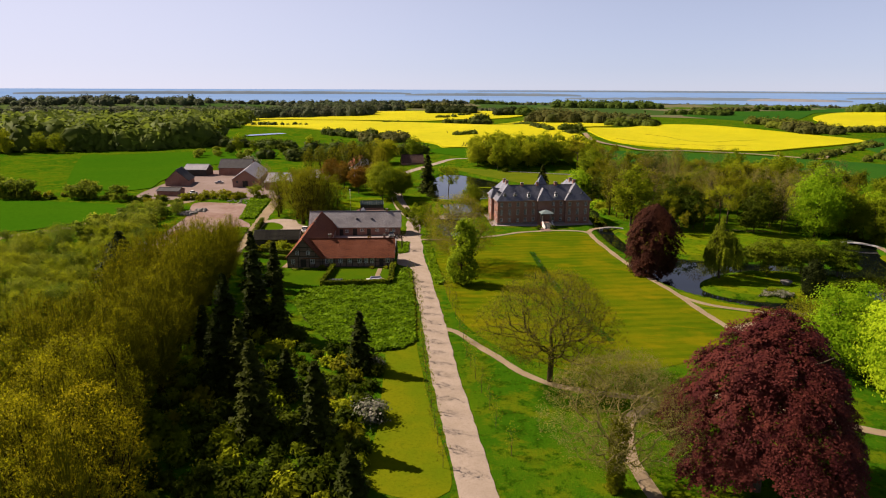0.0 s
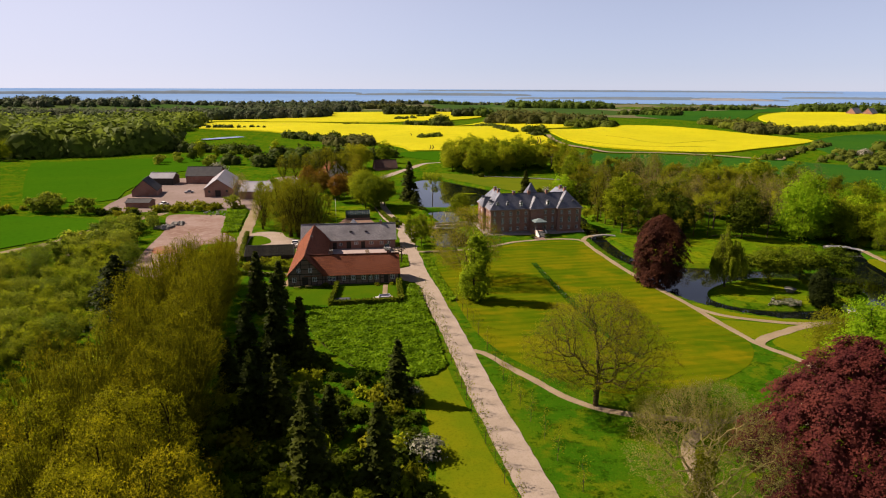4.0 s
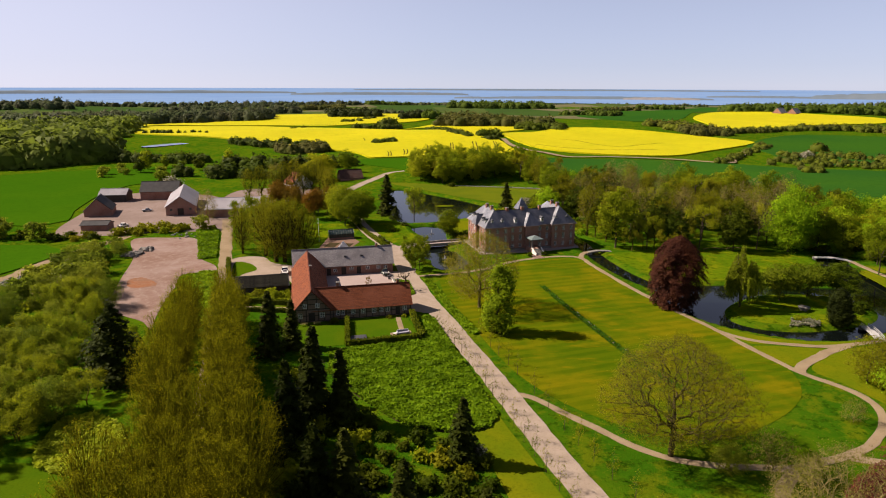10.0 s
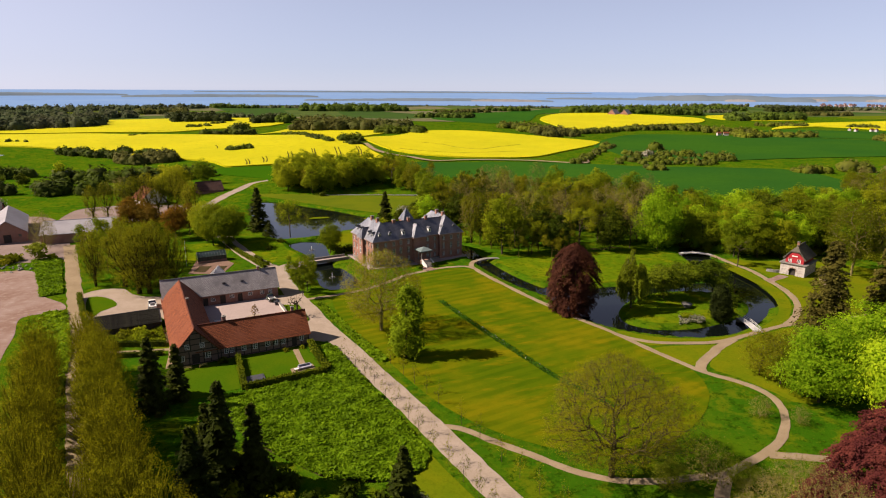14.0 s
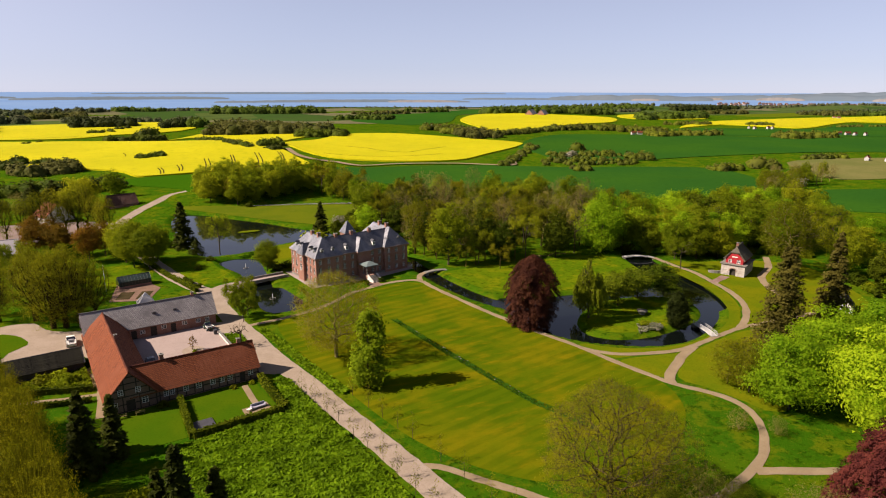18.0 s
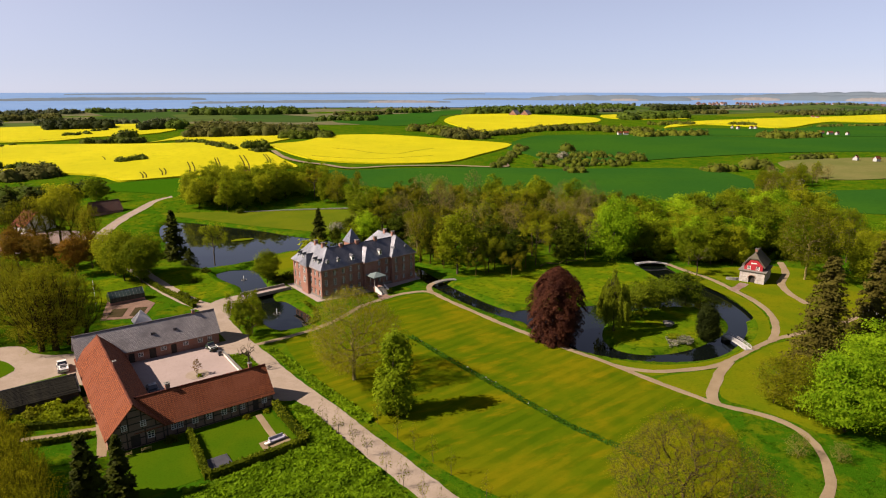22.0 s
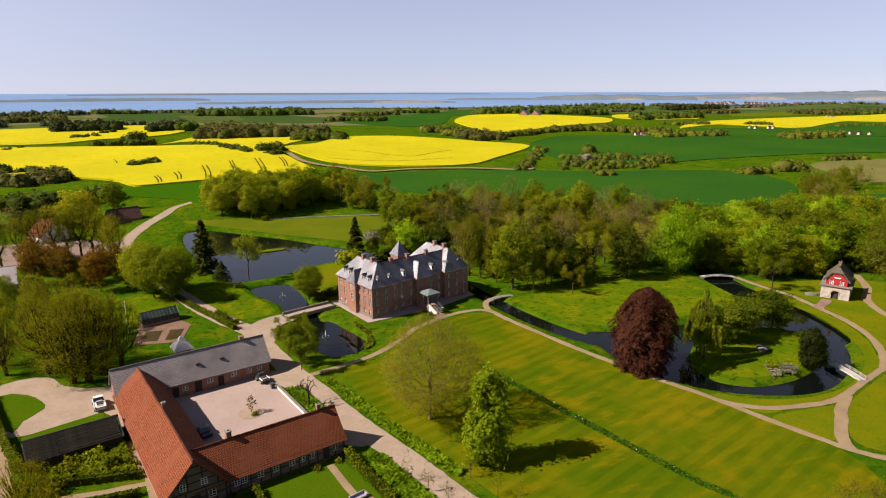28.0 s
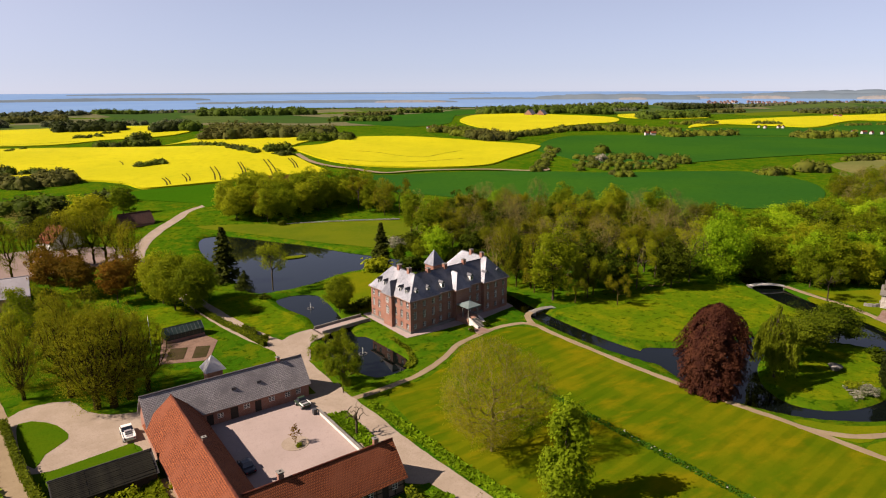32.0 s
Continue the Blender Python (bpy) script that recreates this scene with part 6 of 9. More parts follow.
def roof_slope(name, a, b, c, d, mat, parent, thick=0.16, label="", cells=6, sag=0.022, seed=0):
    """A pitched slope: lower edge a to b, upper edge d to c, with thickness and a slight sag."""
    rng = random.Random(seed)
    a, b, c, d = (Vector(p) for p in (a, b, c, d))
    n = (b - a).cross(d - a).normalized()
    k = cells
    v, f = [], []
    for j in range(4):
        for i in range(k + 1):
            s, t = i / k, j / 3
            p = (a.lerp(b, s)).lerp(d.lerp(c, s), t)
            if 0 < i < k and 0 < j < 3:
                p = p + n * rng.uniform(-sag, sag)
            v.append(p)
    m = len(v)
    v += [p - n * thick for p in v[:m]]
    for j in range(3):
        for i in range(k):
            q = j * (k + 1) + i
            f.append((q, q + 1, q + k + 2, q + k + 1))
            f.append((m + q, m + q + k + 1, m + q + k + 2, m + q + 1))
    rim = [i for i in range(k + 1)] + [(k + 1) * j + k for j in range(1, 4)] + [3 * (k + 1) + i for i in range(k - 1, -1, -1)] + [(k + 1) * j for j in (2, 1)]
    for i, q in enumerate(rim):
        r = rim[(i + 1) % len(rim)]
        f.append((q, m + q, m + r, r))
    return put(name, v, f, mat, parent, label, uv=True)


def chimney(parent, x, y, z0, z1, w=0.7, mat=None):
    c = box("chimney", (x - w / 2, x + w / 2, y - w / 2, y + w / 2, z0, z1), mat or BRICK, parent, uv=True)
    cap = box("chimney_cap", (x - w / 2 - 0.08, x + w / 2 + 0.08, y - w / 2 - 0.08, y + w / 2 + 0.08, z1, z1 + 0.14), STONE, c)
    box("flue", (x - w / 5, x + w / 5, y - w / 5, y + w / 5, z1 + 0.14, z1 + 0.2), TARFELT, c)
    return c


def gabled(name, label, m, length, depth, eave, ridge, wall, roof, openings=(), over=0.35, timbered=False, category="building", doors=TIMBER, gable_open=()):
    """A gabled building, its front along +x at y = 0: walls with openings, two slopes, ridge, windows, doors, chimneys apart."""
    t = thing(name, label, category, m)
    wins = [(x, x + w, z, z + h) for x, z, w, h, _ in openings]
    gw = [(x, x + w, z, z + h) for x, z, w, h, _ in gable_open]
    wall_sheet("wall", length, eave, wins, wall, t, pose(0, 0, 0))
    wall_sheet("wall", length, eave, [], wall, t, pose(length, depth, 0, 0, 0, 180))
    wall_sheet("gable_wall", depth, eave, gw if gw else [], wall, t, pose(0, depth, 0, 0, 0, -90), ridge - eave)
    wall_sheet("gable_wall", depth, eave, [], wall, t, pose(length, 0, 0, 0, 0, 90), ridge - eave)
    k = (ridge - eave) / (depth / 2)
    o, lo = over, eave - over * k
    roof_slope("roof_slope", (-o, -o, lo), (length + o, -o, lo), (length + o, depth / 2, ridge), (-o, depth / 2, ridge), roof, t, cells=10, seed=1)
    roof_slope("roof_slope", (length + o, depth + o, lo), (-o, depth + o, lo), (-o, depth / 2, ridge), (length + o, depth / 2, ridge), roof, t, cells=10, seed=2)
    tube("ridge_cap", [(-o, depth / 2, ridge + 0.02), (length + o, depth / 2, ridge + 0.02)], 0.16, roof, t, 6)
    for x, z, w, h, kind in openings:
        if kind == "window":
            window(t, pose(x, 0, z), w, h)
        else:
            box("door", (x, x + w, 0.12, 0.18, z, z + h), doors, t)
    for x, z, w, h, kind in gable_open:
        g = pose(0, depth, 0, 0, 0, -90)
        if kind == "window":
            window(t, g @ pose(x, 0, z), w, h)
        else:
            d = box("door", (x, x + w, 0.12, 0.18, z, z + h), doors, t)
            d.matrix_local = g
    return t


def timber_frame(parent, m, length, height, step, holes=(), gable=0.0, beam=0.2):
    """Dark posts, rails and braces standing proud of a wall plane."""
    bars = [(0, length, 0.1, 0.1 + beam), (0, length, height / 2 - beam / 2, height / 2 + beam / 2), (0, length, height - beam, height)]
    n = max(2, round(length / step))
    bars += [(length * i / n - beam / 2, length * i / n + beam / 2, 0.1, height) for i in range(n + 1)]
    if gable:
        for z in (0.25, 0.5, 0.75):
            s = length / 2 * z
            bars.append((s, length - s, height + gable * z - beam / 2, height + gable * z + beam / 2))
        bars += [(length * i / 8 - beam / 2, length * i / 8 + beam / 2, height, height + gable * (1 - abs(i / 4 - 1)) - 0.1) for i in range(1, 8)]
    for x0, x1, z0, z1 in bars:
        if x1 - x0 < beam * 1.2 and any(h[0] - 0.02 < (x0 + x1) / 2 < h[1] + 0.02 for h in holes):
            for h in holes:
                if h[0] - 0.02 < (x0 + x1) / 2 < h[1] + 0.02 and h[2] > z0 + 0.2:
                    b = box("timber", (x0, x1, -0.03, 0.05, z0, h[2]), TIMBER, parent)
                    b.matrix_local = m
            continue
        if x1 - x0 > length * 0.9 and any(h[2] < (z0 + z1) / 2 < h[3] for h in holes):
            edges = [0.0] + sorted(e for h in holes if h[2] < (z0 + z1) / 2 < h[3] for e in h[:2]) + [length]
            for a, c in zip(edges[::2], edges[1::2]):
                if c - a > 0.1:
                    b = box("timber", (a, c, -0.028, 0.05, z0, z1), TIMBER, parent)
                    b.matrix_local = m
            continue
        b = box("timber", (x0, x1, -0.03 if x1 - x0 < 1 else -0.026, 0.05, z0, z1), TIMBER, parent)
        b.matrix_local = m


FARM = pose(-37.8, 146.4, 0, 0, 0, 9.3)
INFILL = coursed("brown_brick", (0.19, 0.125, 0.09), (0.15, 0.095, 0.07), (0.17, 0.13, 0.10), 0.12, 0.3, 0.9, 0.4, (0.12, 0.08, 0.06))
# half-timbered front range
OPEN_F = [(9.7, 1.05, 0.9, 1.25, "window"), (10.8, 1.05, 0.9, 1.25, "window"), (13.2, 1.05, 1.0, 1.25, "window"), (15.6, 1.05, 1.0, 1.25, "window"), (18.2, 1.05, 1.0, 1.25, "window"),
          (19.9, 1.05, 1.0, 1.25, "window"), (21.5, 1.05, 1.0, 1.25, "window"), (23.9, 0.1, 1.1, 2.1, "door"), (25.6, 1.05, 1.0, 1.25, "window")]
OPEN_F = [(x - 4.4, z, w, h, k) for x, z, w, h, k in OPEN_F]
front = gabled("farmhouse_wing", "long half-timbered wing with a red tile roof and white windows", FARM @ pose(4.4, 0.35, 0), 23.2, 7.6, 3.0, 6.9, INFILL, RED_TILE, OPEN_F, 0.45, category="house")
timber_frame(front, pose(0, 0, 0), 23.2, 3.0, 1.5, [(x, x + w, z, z + h) for x, z, w, h, _ in OPEN_F])
timber_frame(front, pose(23.2, 0, 0, 0, 0, 90), 7.6, 3.0, 1.5, (), 3.9)
chimney(front, 6.2, 4.2, 5.6, 7.9, 0.75)
chimney(front, 20.8, 4.0, 5.8, 7.8, 0.6)
# big gabled range with its gable to the garden
OPEN_G = [(0.9, 1.0, 1.0, 1.3, "window"), (3.3, 0.1, 1.5, 2.2, "door"), (5.9, 1.0, 1.1, 1.3, "window"), (2.1, 3.5, 0.9, 1.1, "window"), (5.0, 3.5, 0.9, 1.1, "window")]
big = thing("farmhouse_barn", "steep red-tiled barn range with a half-timbered gable", "house", FARM)
gable_holes = [(x, x + w, z, z + h) for x, z, w, h, k in OPEN_G if z < 2.5]
wall_sheet("gable_wall", 8.4, 3.2, gable_holes, INFILL, big, pose(0, 0, 0), 4.7)
for x, z, w, h, kind in OPEN_G:
    if kind == "door":
        box("door", (x, x + w, 0.12, 0.18, z, z + h), TIMBER, big, "dark plank door")
    elif z < 2.5:
        window(big, pose(x, 0, z), w, h)
    else:
        window(big, pose(x, -0.14, z), w, h)
timber_frame(big, pose(0, 0, 0), 8.4, 3.2, 1.4, gable_holes, 4.7)
wall_sheet("wall", 38.0, 3.2, [], BRICK_PALE, big, pose(0, 38.0, 0, 0, 0, -90))
wall_sheet("wall", 30.0, 3.2, [(24, 25.2, 0.0, 2.1), (15, 17.6, 0.0, 2.5)], BRICK_PALE, big, pose(8.4, 7.5, 0, 0, 0, 90))
roof_slope("roof_slope", (-0.45, 38.6, 2.75), (-0.45, -0.5, 2.75), (4.2, -0.5, 7.9), (4.2, 36.6, 7.9), RED_TILE, big, cells=14, seed=4)
roof_slope("roof_slope", (8.85, -0.5, 2.75), (8.85, 38.6, 2.75), (4.2, 36.6, 7.9), (4.2, -0.5, 7.9), RED_TILE, big, cells=14, seed=5)
tube("ridge_cap", [(4.2, -0.5, 7.92), (4.2, 36.6, 7.92)], 0.17, RED_TILE, big, 6, "pale mortared ridge tiles")
chimney(big, 4.6, 18.5, 7.2, 8.5, 0.55)
for i, (dx, dz) in enumerate(((24, 2.1), (15, 2.5))):
    d = box("door", (dx, dx + (1.2, 2.6)[i], 0.1, 0.18, 0, dz), TIMBER, big)
    d.matrix_local = pose(8.4, 7.5, 0, 0, 0, 90)
# slate-roofed range at the back of the court
OPEN_B = [(9.3, 0.1, 1.2, 2.1, "door"), (11.2, 1.0, 1.1, 1.0, "window"), (13.5, 0.1, 1.4, 2.3, "door"), (15.9, 1.3, 1.2, 1.0, "window"), (18.0, 0.1, 1.2, 2.2, "door"), (20.6, 1.3, 1.2, 1.0, "window"),
          (23.8, 1.2, 1.1, 1.1, "window"), (26.0, 1.2, 1.0, 1.1, "window")]
back = gabled("stable_wing", "brick stable wing with a weathered grey slate roof", FARM @ pose(0.2, 36.4, 0), 28.6, 7.4, 3.2, 7.3, BRICK, SLATE_OLD, OPEN_B, 0.4, category="house")
chimney(back, 24.3, 3.8, 6.4, 8.0, 0.6)
for x in (14.5, 19.2):
    box("roof_light", (x, x + 0.7, 1.5, 2.2, 4.9, 5.4), DARK_METAL, back)
turret = thing("garden_pavilion", "small pavilion with a pointed grey zinc roof", "pavilion", pose(-30.9, 202.0, 0, 0, 0, 10))
box("body", (-1.5, 1.5, -1.5, 1.5, 0, 3.2), BRICK_PALE, turret, uv=True)
put("roof", [(-2.1, -2.1, 3.1), (2.1, -2.1, 3.1), (2.1, 2.1, 3.1), (-2.1, 2.1, 3.1), (0, 0, 6.0)], [(0, 1, 4), (1, 2, 4), (2, 3, 4), (3, 0, 4), (3, 2, 1, 0)], ZINC, turret, uv=True)
# court and its low wall
c = [FARM @ Vector(p) for p in ((8.4, 7.8, 0), (27.2, 7.8, 0), (27.4, 29.6, 0), (28.4, 36.4, 0), (8.4, 36.4, 0))]
slab("courtyard", [(p.x, p.y) for p in c], COURT, "pale pinkish gravel courtyard", "courtyard", 0.11, curved=False)
low = thing("courtyard_wall", "low whitewashed wall closing the courtyard", "wall", FARM @ pose(27.5, 8.3, 0))
box("wall_body", (-0.2, 0.2, 0, 21.0, 0, 0.75), LIME_WASH, low, chamfer=0.04)
box("coping", (-0.28, 0.28, -0.05, 21.05, 0.75, 0.85), STONE, low, chamfer=0.02)

# castle
CASTLE = pose(15.2, 206.9, 0.1, 0, 0, 13.0)
castle = thing("castle", "red brick manor castle with a blue slate hipped roof", "castle", CASTLE)
CL, CD, CE = 32.6, 17.0, 8.3


def hip(name, x0, x1, y0, y1, z0, z1, inset, mat, parent, along="x", over=0.45):
    """A hipped roof over a rectangle; inset: how far the ridge's ends lie in."""
    x0, x1, y0, y1 = x0 - over, x1 + over, y0 - over, y1 + over
    if along == "x":
        ym = (y0 + y1) / 2
        r = [(x0 + inset, ym, z1), (x1 - inset, ym, z1)]
        f = [(0, 1, 5, 4), (1, 2, 5), (2, 3, 4, 5), (3, 0, 4), (3, 2, 1, 0)]
    else:
        xm = (x0 + x1) / 2
        r = [(xm, y0 + inset, z1), (xm, y1 - inset, z1)]
        f = [(0, 1, 4), (1, 2, 5, 4), (2, 3, 5), (3, 0, 4, 5), (3, 2, 1, 0)]
    roof = put(name, [(x0, y0, z0), (x1, y0, z0), (x1, y1, z0), (x0, y1, z0)] + r, f, mat, parent, uv=True)
    tube("ridge_lead", r, 0.12, DARK_METAL, roof, 5)
    box("cornice", (x0 - 0.05, x1 + 0.05, y0 - 0.05, y1 + 0.05, z0 - 0.22, z0 - 0.01), BRICK, roof)
    return roof


def facade(length, m, cols, skip=(), rows=((0.9, 1.3), (3.3, 2.0), (6.2, 1.4)), w=1.0):
    """Brick wall with rows of tall windows: its openings, frames and sills."""
    holes = []
    for i in range(cols):
        if i in skip:
            continue
        x = length * (i + 0.5) / cols - w / 2
        for z, h in rows:
            holes.append((x, x + w, z, z + h))
    wall_sheet("wall", length, CE, holes, BRICK, castle, m, 0.0, 0.25)
    for x0, x1, z0, z1 in holes:
        win = window(castle, m @ pose(x0, 0.03, z0), w, z1 - z0, 2, 3 if z1 - z0 > 1.6 else 2)
        s = box("sill", (-0.1, w + 0.1, -0.2, 0.0, -0.1, 0.0), STONE, win)


WING = 8.6
facade(WING, pose(0, 0, 0), 3)
facade(5.6, pose(WING, 0.7, 0), 2)
facade(4.4, pose(WING + 5.6, -0.5, 0), 2, (0, 1))
facade(5.4, pose(WING + 10.0, 0.7, 0), 2)
facade(WING, pose(CL - WING, -0.4, 0), 3)
facade(CD, pose(0, CD, 0, 0, 0, -90), 7, (3,))
facade(CD, pose(CL, 0, 0, 0, 0, 90), 6)
facade(CL, pose(CL, CD, 0, 0, 0, 180), 10, (4, 5))
for q in ((WING - 0.3, WING + 0.02, 0.01, 0.71, 0, CE), (WING + 5.58, WING + 5.9, -0.49, 0.72, 0, CE), (WING + 9.7, WING + 10.02, -0.49, 0.72, 0, CE),
          (CL - WING - 0.02, CL - WING + 0.3, -0.39, 0.72, 0, CE), (CL - 0.3, CL - 0.01, -0.39, 0.1, 0, CE)):
    box("wall_return", q, BRICK, castle, uv=True)
box("plinth", (-0.12, CL + 0.12, -0.12, CD + 0.12, 0, 0.55), STONE, castle)
hip("roof", 0, WING, 0, CD, CE, 13.6, 4.2, SLATE, castle, "y")
hip("roof", CL - WING, CL, -0.4, CD, CE, 13.7, 4.2, SLATE, castle, "y")
hip("roof", 2, CL - 2, 0.7, 9.3, CE, 13.0, 3.0, SLATE, castle, "x")
hip("roof", WING + 5.6, WING + 10, -0.5, 8, CE, 12.2, 2.6, SLATE, castle, "y")
# bay in the west front with its own small hip, a stair tower behind
bay = box("bay", (-0.9, 0.0, 6.6, 10.2, 0, CE), BRICK, castle, "sunlit brick bay with tall window", uv=True)
hip("bay_roof", -0.9, 3.2, 6.6, 10.2, CE, 11.4, 1.4, SLATE, castle, "x")
for z, h in ((3.2, 2.1), (6.0, 1.5)):
    wn_ = window(castle, pose(-0.9, 8.9, z, 0, 0, -90) @ pose(0, -0.14, 0), 1.2, h)
box("stair_tower", (17, 20.6, 12.2, 15.8, 0, 11.4), BRICK, castle, uv=True)
put("spire", [(16.7, 11.9, 11.4), (20.9, 11.9, 11.4), (20.9, 16.1, 11.4), (16.7, 16.1, 11.4), (18.8, 14, 15.4)], [(0, 1, 4), (1, 2, 4), (2, 3, 4), (3, 0, 4), (3, 2, 1, 0)], SLATE, castle, "steep pyramid spire", uv=True)
for x, y, z in ((4.3, 6.0, 13.0), (4.3, 10.2, 13.0), (9.5, 5.0, 12.2), (21.5, 5.0, 12.4), (28.3, 5.2, 13.1), (28.3, 9.4, 13.1), (15, 5.0, 12.4)):
    chimney(castle, x, y, z - 1.2, z + 1.5, 0.9)


def dormer(x, y, z, turn):
    """A small roof dormer with a pale front and a slate cap."""
    d = box("dormer", (-0.45, 0.45, -0.1, 1.3, -0.4, 1.15), WHITE_PAINT, castle, "small white-fronted dormer")
    d.matrix_local = pose(x, y, z, 0, 0, turn)
    put("dormer_roof", [(-0.6, -0.25, 1.1), (0.6, -0.25, 1.1), (0.6, 1.5, 1.1), (-0.6, 1.5, 1.1), (0, -0.25, 1.65), (0, 1.5, 1.65)], [(0, 1, 4), (1, 2, 5, 4), (2, 3, 5), (3, 0, 4, 5), (3, 2, 1, 0)], SLATE, d)
    box("dormer_pane", (-0.28, 0.28, -0.13, -0.105, 0.1, 0.9), GLASS, d)


for x in (2.6, 6.2, 11.2, 20.9, 25.9, 29.9):
    dormer(x, 1.2 if 8 < x < 23 else 0.8, 9.3, 0)
for y in (2.6, 5.2, 11.8, 14.4):
    dormer(0.8, y, 9.4, -90)
# porch and steps
porch = thing("castle_porch", "small columned porch with a pale green copper roof", "porch", CASTLE @ pose(16.4, -3.6, 0))
box("porch_base", (-1.9, 1.9, -1.2, 3.1, 0, 1.5), BRICK_PALE, porch, uv=True)
for x, y in ((-1.6, -0.9), (1.6, -0.9), (-1.6, 1.2), (1.6, 1.2)):
    tube("column", [(x, y, 1.5), (x, y, 1.6), (x, y, 4.2), (x, y, 4.35)], [0.24, 0.17, 0.15, 0.23], STONE, porch, 8)
put("porch_roof", [(-2.2, -1.5, 4.35), (2.2, -1.5, 4.35), (2.2, 3.0, 4.35), (-2.2, 3.0, 4.35), (-2.2, -1.5, 4.6), (2.2, -1.5, 4.6), (2.2, 3.0, 4.6), (-2.2, 3.0, 4.6), (0, 0.6, 5.6)],
    [(3, 2, 1, 0), (0, 1, 5, 4), (1, 2, 6, 5), (2, 3, 7, 6), (3, 0, 4, 7), (4, 5, 8), (5, 6, 8), (6, 7, 8), (7, 4, 8)], COPPER, porch, "verdigris copper roof")
stairs = thing("castle_stairs", "stone entrance stairs between sloping cheek walls", "stairs", CASTLE @ pose(16.4, -4.8, 0))
for i in range(8):
    box("step", (-1.4, 1.4, -0.38 * (8 - i), -0.38 * (7 - i), 0, 0.18 * (i + 1)), STONE, stairs)
for s in (-1, 1):
    put("cheek_wall", [(s * 1.4, -3.3, 0), (s * 1.75, -3.3, 0), (s * 1.75, 0, 0), (s * 1.4, 0, 0), (s * 1.4, -3.3, 0.5), (s * 1.75, -3.3, 0.5), (s * 1.75, 0, 1.9), (s * 1.4, 0, 1.9)], BOX_F, LIME_WASH, stairs)
slab("terrace", [(30, 199.0), (33.6, 199.8), (32.6, 204.2), (29.2, 203.4)], DIRT, "paved landing before the castle steps", "terrace", 0.14, curved=False)
for x, y in ((29.2, 201.6), (34.2, 203.0)):
    bush(int(x * 10), L_DARK, "clipped round box bush by the steps", 0.9, 1.7, 16, 20, 0.25, "box_bush", "box bushes").matrix_world = pose(x, y, 0.05)


def arched_bridge(name, label, a, b, width, arch, mat, rail=True):
    """A footbridge between two plan points: bowed deck, kerbs, rails."""
    a, b = Vector((*a, 0)), Vector((*b, 0))
    ln = (b - a).length
    t = thing(name, label, "bridge", Matrix.Translation(a) @ pose(0, 0, 0, 0, 0, math.degrees(math.atan2(b.y - a.y, b.x - a.x))))
    n = 12

    def z(s):
        return 0.12 + arch * (1 - (2 * s - 1) ** 2)
    v, f = [], []
    for i in range(n + 1):
        s = i / n
        v += [(s * ln, -width / 2, z(s)), (s * ln, width / 2, z(s)), (s * ln, width / 2, z(s) - 0.3), (s * ln, -width / 2, z(s) - 0.3)]
        if i:
            k = 4 * i
            f += [(k - 4 + j, k + j, k + (j + 1) % 4, k - 4 + (j + 1) % 4) for j in range(4)]
    f += [(0, 1, 2, 3), (4 * n + 3, 4 * n + 2, 4 * n + 1, 4 * n)]
    put("deck", v, f, mat, t)
    for s in (-1, 1):
        y = s * (width / 2 - 0.06)
        for k in ((0.4, 0.75) if rail else ()):
            tube("rail", [(i / n * ln, y, z(i / n) + k) for i in range(n + 1)], 0.05, mat, t, 5)
        for i in range(0, n + 1, 2):
            if rail:
                tube("post", [(i / n * ln, y, z(i / n) - 0.1), (i / n * ln, y, z(i / n) + 0.8)], 0.05, mat, t, 5)
        box("abutment", (-0.4, 0.5, -width / 2 - 0.2, width / 2 + 0.2, -1.6, 0.1) if s < 0 else (ln - 0.5, ln + 0.4, -width / 2 - 0.2, width / 2 + 0.2, -1.6, 0.1), STONE, t)
    return t


arched_bridge("footbridge", "low pale footbridge over the moat", (50.4, 206.4), (57.4, 206.9), 1.7, 0.3, STONE, False)
arched_bridge("footbridge", "white arched footbridge over the far moat", (121.6, 195.4), (130.6, 190.4), 1.7, 0.55, OLD_WHITE, False)
arched_bridge("footbridge", "white footbridge to the island with railings", (94.4, 136.6), (92.0, 128.6), 1.6, 0.3, OLD_WHITE)
cb = arched_bridge("castle_bridge", "flat stone bridge to the castle with low parapets", (-4.4, 218.6), (9.0, 222.0), 4.2, 0.1, COURT, False)
for s in (-1, 1):
    box("parapet", (0, 13.8, s * 2.0 - 0.18, s * 2.0 + 0.18, 0, 0.85), STONE, cb, chamfer=0.04)

# stone gatehouse with the red gable
gate = thing("gatehouse", "stone gatehouse with a red half-timbered gable and thatched roof", "house", pose(138.8, 159.7, 0, 0, 0, 116.5))
wall_sheet("stone_wall", 7.0, 3.8, [(2.6, 4.4, 0.0, 2.2)], GRANITE, gate, pose(7.0, 0, 0, 0, 0, 180))
# local frame: x along the front from the near corner, y towards the back (negative y is the front's outside after the turn)
wall_sheet("stone_wall", 10.5, 3.8, [], GRANITE, gate, pose(0, 0, 0, 0, 0, -90))
wall_sheet("stone_wall", 10.5, 3.8, [], GRANITE, gate, pose(7.0, -10.5, 0, 0, 0, 90))
wall_sheet("stone_wall", 7.0, 3.8, [], GRANITE, gate, pose(0, -10.5, 0))
# added dark board in place of the open arch's inner shade
box("gate_leaf", (2.6, 4.4, -0.6, -0.52, 0, 2.2), TIMBER, gate, "dark board standing for the shade in the open arch")
